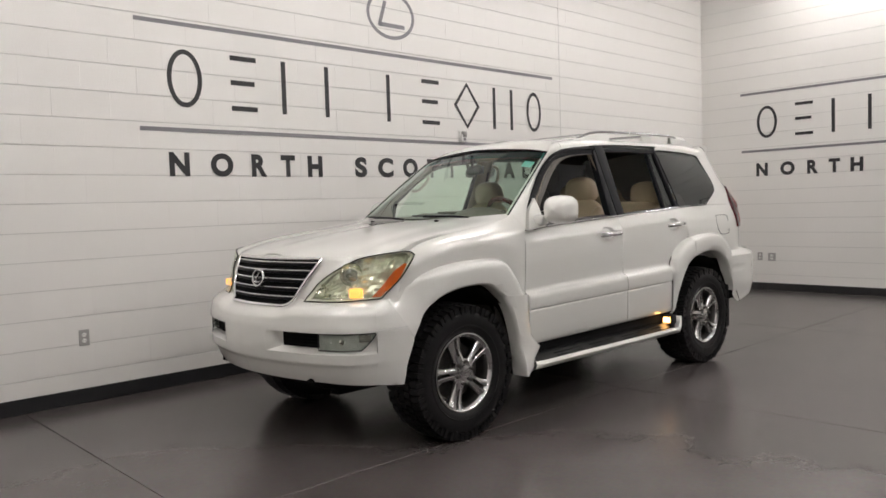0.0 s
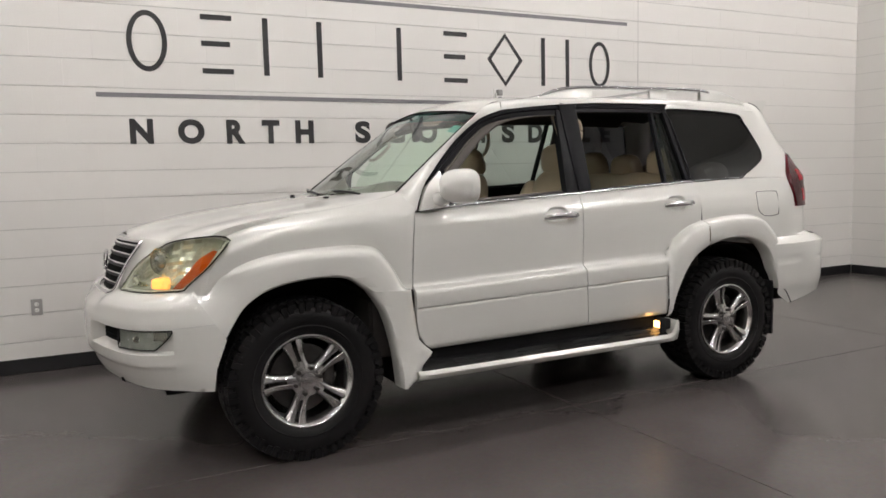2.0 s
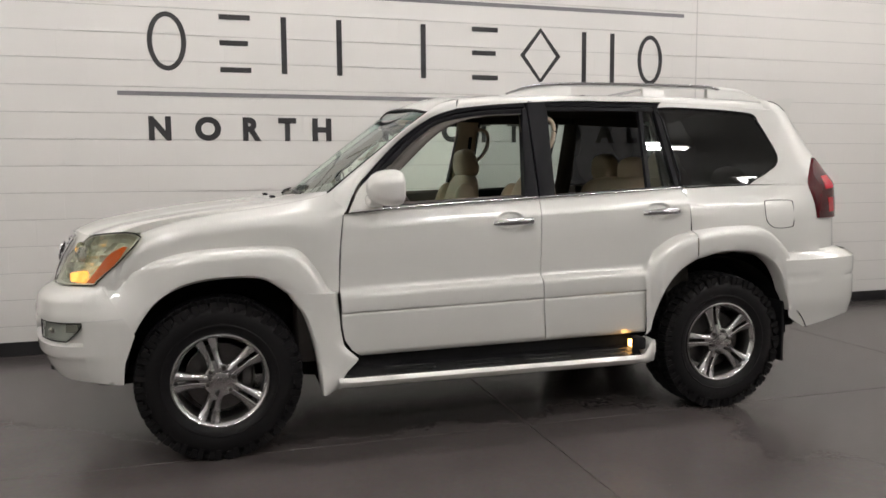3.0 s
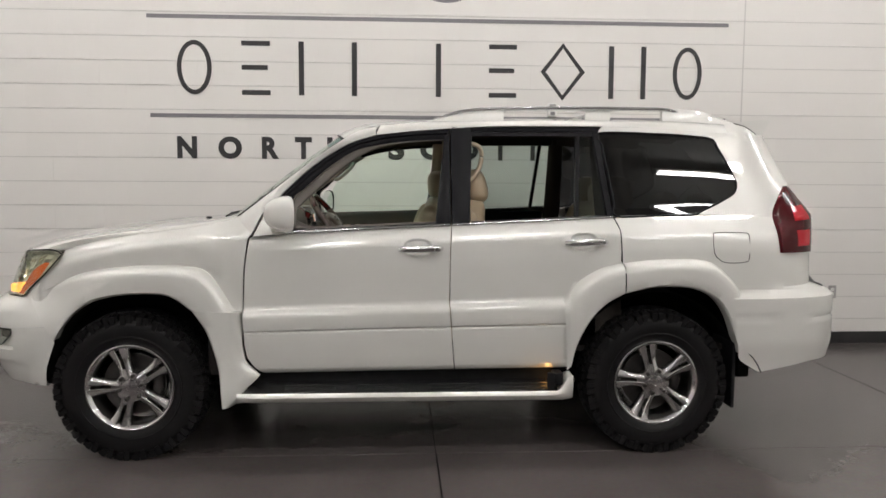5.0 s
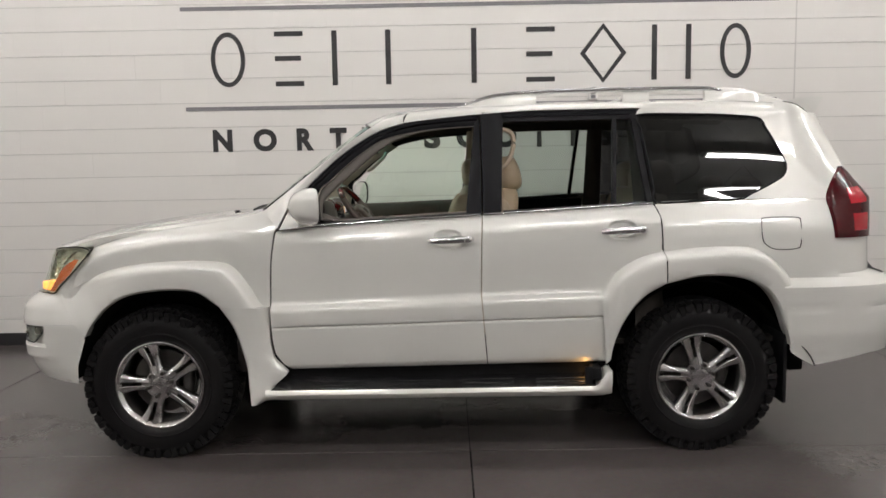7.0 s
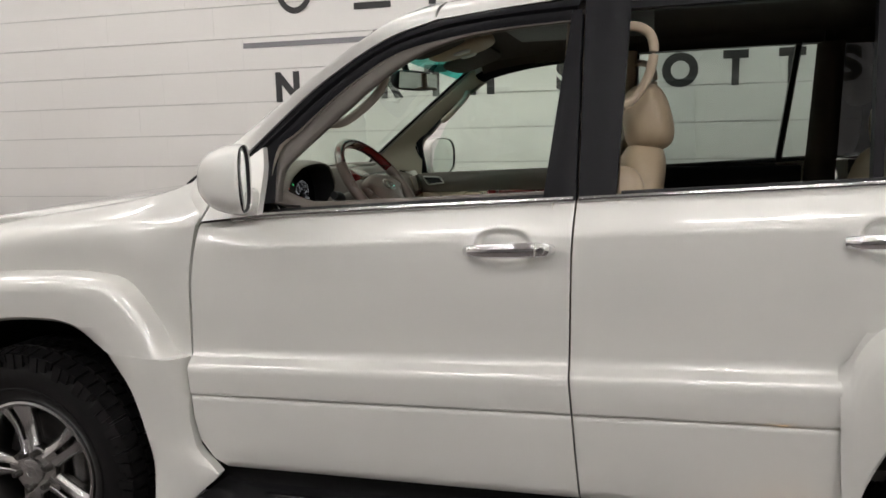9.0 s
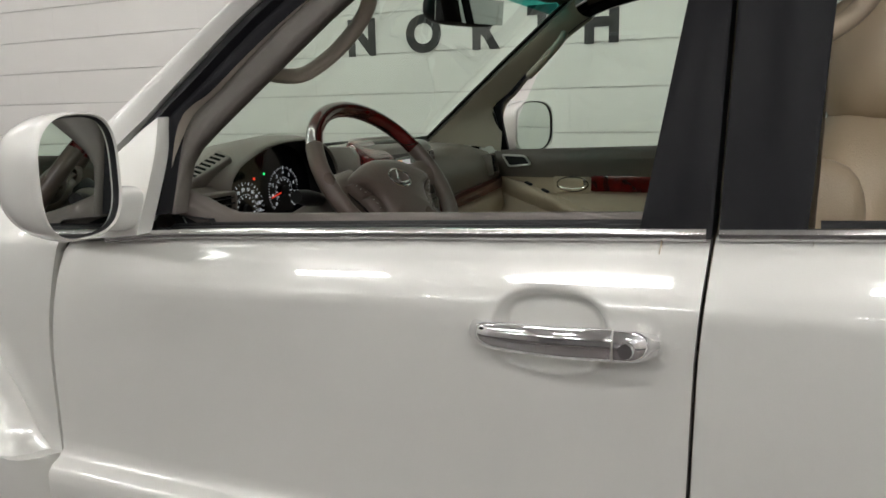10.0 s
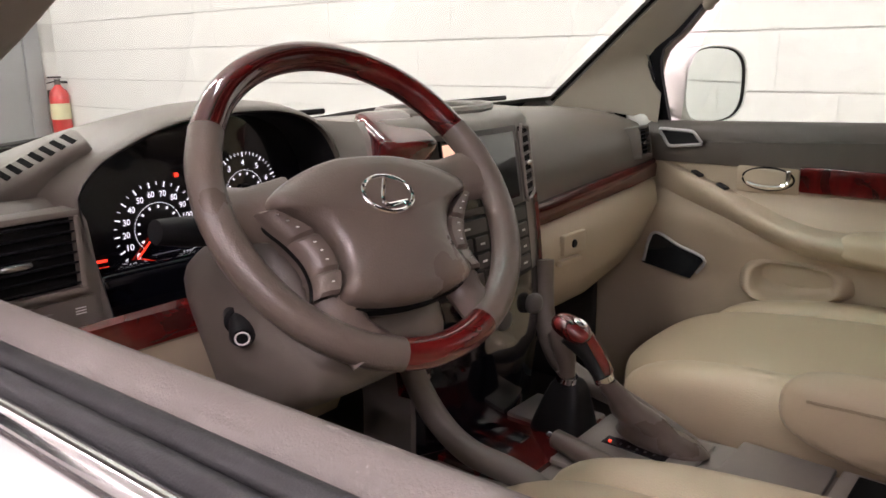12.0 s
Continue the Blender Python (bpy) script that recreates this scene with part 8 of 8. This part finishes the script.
ips = (part("inner_pillar", inner_pillar_bm(LINE_CREST_NEAR), PILLAR_CLOTH, car, "grey-beige pillar lining", sharp=80),
       part("inner_pillar", mirrored(inner_pillar_bm(LINE_CREST)), PILLAR_CLOTH, car, "grey-beige pillar lining", sharp=80))
part("grab_handle", tube_bm([(0.930, 0.225, 1.446), (0.950, 0.268, 1.440), (0.975, 0.296, 1.446), (1.030, 0.308, 1.482), (1.085, 0.306, 1.532), (1.108, 0.294, 1.572), (1.105, 0.27, 1.595)], 0.013, 12, n=30), PILLAR_CLOTH, ips[0], "pillar grab handle")
part("grab_handle", mirrored(tube_bm([(0.955, 0.205, 1.470), (0.970, 0.240, 1.472), (0.995, 0.258, 1.488), (1.040, 0.268, 1.528), (1.072, 0.268, 1.562), (1.080, 0.25, 1.585)], 0.012, 12, n=30)), PILLAR_CLOTH, ips[1], "pillar grab handle")


def inner_rail_bm():
    a = [(1.15, 0.250, 1.660), (1.30, 0.262, 1.690), (1.64, 0.268, 1.705), (2.4, 0.272, 1.715), (3.1, 0.268, 1.700)]
    b = [(1.15, 0.30, 1.700), (1.30, 0.315, 1.738), (1.64, 0.325, 1.760), (2.4, 0.328, 1.768), (3.1, 0.33, 1.752)]
    return grid_bm(coons(a, b, [a[0], b[0]], [a[-1], b[-1]], 24, 4))


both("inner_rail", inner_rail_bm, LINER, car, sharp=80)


def post_bm(x0, x1, t0, t1):
    rows = []
    for z in np.linspace(0.60, 1.72, 12):
        y = (0.10 if z < 1.22 else gy(z) + 0.045)
        f = (z - 0.6) / 1.12
        a, b = x0 + (t0 - x0) * f, x1 + (t1 - x1) * f
        rows.append([(a, y - 0.03, z), (a + 0.012, y + 0.012, z), ((a + b) / 2, y + 0.026, z), (b - 0.012, y + 0.012, z), (b, y - 0.03, z)])
    return grid_bm(rows)


posts = both("inner_post", lambda: post_bm(1.60, 1.770, 1.64, 1.795), BEIGE_PLASTIC, car, label="beige centre pillar lining", sharp=80)
both("inner_post", lambda: post_bm(2.47, 2.62, 2.46, 2.56), LINER, car, label="rear pillar lining, coloured darker for cabin shade", sharp=80)
both("pillar_handle", lambda: tube_bm([(1.782, 0.262, 1.462), (1.815, 0.285, 1.488), (1.846, 0.292, 1.535), (1.862, 0.296, 1.60), (1.852, 0.300, 1.650), (1.815, 0.290, 1.672), (1.775, 0.282, 1.668)], 0.013, 10, n=36), BEIGE_PLASTIC, posts[0], posts[1], label="beige loop handle on the pillar")
both("seat_belt", lambda: grid_bm([[(x + d, y, z) for d in (0, 0.012, 0.024)] for y, x, z in ((0.312, 1.715, 1.62), (0.180, 1.70, 1.2), (0.150, 1.69, 0.7))]), BLACK_TRIM, posts[0], posts[1], label="dark seat belt")


# --- inner door panels ---
# the armrest ledge: along the door, its height and how far it stands out
LEDGE = ((0.82, 0.90, 0.97, 1.05, 1.12, 1.18, 1.26, 1.64), (1.142, 1.118, 1.093, 1.064, 1.040, 1.030, 1.026, 1.026), (0.010, 0.034, 0.052, 0.074, 0.090, 0.096, 0.098, 0.098))
def door_inner(side):
    fl = mirrored if side > 0 else (lambda b: b)
    owner = front_door if side > 0 else front_door_r
    y = 1.600
    if side > 0:
        rise, prof = 0.045, ((1.590, 1.190), (1.588, 1.210), (1.584, 1.218), (1.579, 1.220), (1.577, 1.2235), (1.571, 1.230), (1.565, 1.2315), (1.559, 1.229), (1.555, 1.222), (1.553, 1.205), (1.554, 1.165), (1.575, 1.142))
    else:
        rise, prof = 0.0293, ((1.616, 1.217), (1.612, 1.233), (1.603, 1.243), (1.594, 1.238), (1.588, 1.218), (1.586, 1.165), (1.596, 1.142))
    top = part("door_pad", fl(grid_bm([[(x, yy, z + rise * (x - 1.2) * (z > 1.185) + 0.050 * (side > 0) * (z > 1.185) * step01(0.96, 0.80, x)) for x in (0.62, 0.72, 0.78, 0.82, 0.86, 0.90, 0.94, 1.0, 1.3, 1.66)] for yy, z in prof])), PAD_TAUPE, owner, "dark taupe upper door pad", sharp=70)
    part("door_card", fl(grid_bm([[(x, yy - 0.02 * math.exp(-((z - 1.0) / 0.06) ** 2) * step01(0.9, 1.1, x), z) for x in np.linspace(0.62, 1.66, 14)] for yy, z in ((1.600, 1.150), (1.604, 1.10), (1.598, 1.06), (1.585, 1.03), (1.585, 0.99), (1.598, 0.96), (1.606, 0.90), (1.606, 0.75), (1.60, 0.56))])), BEIGE_PLASTIC, owner, "beige lower door card", sharp=70)
    part("door_wood", fl(box_bm((1.128, 1.586, 1.100), (1.64, 1.604, 1.153), 0.006, 2)), WOOD, top, "glossy red wood door strip")
    hs = part("handle_plate", fl(box_bm((1.000, 1.594, 1.092), (1.127, 1.606, 1.152), 0.006, 2)), BEIGE_PLASTIC, top)
    part("handle_cup", fl(pillow_bm((1.066, 1.594, 1.122), (0.104, 0.010, 0.046), 3, cuts=5)), BEIGE_PLASTIC, hs)
    part("handle_bezel", fl(tube_bm([(1.066 + 0.052 * math.cos(a), 1.5925, 1.122 + 0.023 * math.sin(a)) for a in np.linspace(0, 2 * math.pi, 16, endpoint=False)], 0.0024, 6, closed=True, n=40)), BLACK_TRIM, hs)
    part("inner_handle", fl(tube_bm([(1.026, 1.590, 1.112), (1.05, 1.584, 1.107), (1.085, 1.584, 1.107), (1.106, 1.588, 1.114), (1.110, 1.590, 1.126)], 0.0055, 8, n=16)), CHROME, hs, "chrome inner door handle")
    part("lock_tab", fl(box_bm((1.102, 1.586, 1.122), (1.112, 1.592, 1.142), 0.002, 2)), SATIN_CHROME, hs)
    tw = [(0.827, 1.216), (0.906, 1.213), (0.929, 1.186), (0.853, 1.178)]
    part("tweeter", fl(grid_bm(coons([(x, 1.580, z) for x, z in tw[:2]], [(x, 1.580, z) for x, z in (tw[3], tw[2])], [(tw[0][0], 1.580, tw[0][1]), (tw[3][0], 1.580, tw[3][1])], [(tw[1][0], 1.580, tw[1][1]), (tw[2][0], 1.580, tw[2][1])], 4, 4), skirt=(0, 0.02, 0))), BLACK_PLASTIC, top, "small tweeter grille")
    part("tweeter_rim", fl(tube_bm([(a[0] + (b[0] - a[0]) * t, 1.5775, a[1] + (b[1] - a[1]) * t) for a, b in zip(tw, tw[1:] + tw[:1]) for t in (0.1, 0.5, 0.9)], 0.0035, 8, closed=True, n=64)), SILVER, top)
    sp = [(0.822, 0.975), (0.946, 0.930), (0.915, 0.880), (0.795, 0.900)]
    spk = part("door_speaker", fl(grid_bm(coons([(x, 1.592, z) for x, z in sp[:2]], [(x, 1.592, z) for x, z in (sp[3], sp[2])], [(sp[0][0], 1.592, sp[0][1]), (sp[3][0], 1.592, sp[3][1])], [(sp[1][0], 1.592, sp[1][1]), (sp[2][0], 1.592, sp[2][1])], 4, 4), skirt=(0, 0.03, 0))), SCREEN, owner, "dark door speaker with chrome edge")
    part("speaker_rim", fl(tube_bm([(x, 1.590, z) for x, z in ((0.800, 0.905), (0.822, 0.975), (0.885, 0.953), (0.946, 0.930), (0.930, 0.895))], 0.0035, 6, n=30)), SILVER, spk)
    arm = part("door_armrest", fl(pillow_bm((1.435, 1.546, 1.014), (0.42, 0.108, 0.070), 3.4, (0, 0, 0), 9)), BEIGE, owner, "padded beige armrest")
    rows = []
    for t in np.linspace(0, 1, 24):
        x = 0.82 + 0.82 * t
        ztop = float(np.interp(x, LEDGE[0], LEDGE[1]))
        reach = float(np.interp(x, LEDGE[0], LEDGE[2]))
        rows.append([(x, 1.608 - reach * a, ztop + b) for a, b in ((0, 0.004), (0.5, 0.004), (0.88, 0.001), (0.97, -0.004), (1.0, -0.014), (0.95, -0.026), (0.78, -0.042), (0.45, -0.056), (0.15, -0.068), (0.0, -0.078))])
    part("arm_ledge", fl(grid_bm(rows)), BEIGE_PLASTIC, arm, sharp=50)
    for x, yy, z in ((0.915, 1.592, 1.118), (0.975, 1.586, 1.096)):
        part("window_switch", fl(turned(box_bm((-0.014, -0.008, 0), (0.014, 0.008, 0.006), 0.002, 1), pose(x, yy, z, 0, 20, -18))), BLACK_PLASTIC, arm, "small window switch")
    rows = []
    for r, h in ((1.28, -0.004), (1.16, 0.010), (1.06, 0.024), (0.98, 0.029), (0.90, 0.026), (0.82, 0.014), (0.72, 0.003), (0.5, 0.001), (0.2, 0.001)):
        row = []
        for a in np.linspace(0, 2 * math.pi, 36, endpoint=False):
            c, d = math.cos(a), math.sin(a)
            k = (abs(c) ** 3.0 + abs(d) ** 3.0) ** (-1 / 3.0)
            row.append((1.138 + 0.094 * r * k * c, 1.606 - 1.25 * h * (1.0 - 0.25 * d), 0.912 + (0.040 - 0.008 * c) * r * k * d + 0.008 * r * c))
        rows.append(row)
    bm = bmesh.new()
    add_grid(bm, rows, close_u=True)
    bmesh.ops.recalc_face_normals(bm, faces=bm.faces)
    pk = part("door_pull", fl(bm), BEIGE_PLASTIC, owner, "moulded pull cup", sharp=80)
    part("pull_cup", fl(pillow_bm((1.138, 1.606, 0.912), (0.060, 0.008, 0.030), 2.6, (0, -4, 0), 6)), BEIGE_PLASTIC, pk)


door_inner(-1)
door_inner(1)
for side in (-1, 1):
    fl = mirrored if side > 0 else (lambda b: b)
    owner = rear_door if side > 0 else rear_door_r
    part("door_pad", fl(grid_bm([[(x, yy, z) for x in (1.79, 2.0, 2.45)] for yy, z in ((1.605, 1.232), (1.60, 1.246), (1.59, 1.25), (1.58, 1.24), (1.578, 1.16), (1.60, 1.14))])), BLACK_TRIM, owner, "dark upper door pad", sharp=70)
    part("door_card", fl(grid_bm([[(x, yy, z) for x in (1.70, 2.0, 2.28)] for yy, z in ((1.60, 1.142), (1.585, 1.0), (1.605, 0.9), (1.60, 0.56))])), BEIGE_PLASTIC, owner, "beige lower door card", sharp=70)
both("cargo_side", lambda: grid_bm([[(x, y, z) for x in (2.62, 3.0, 3.45)] for y, z in ((0.13, 1.27), (0.16, 1.0), (0.17, 0.97))]), CARPET, car, label="dark cargo side lining")
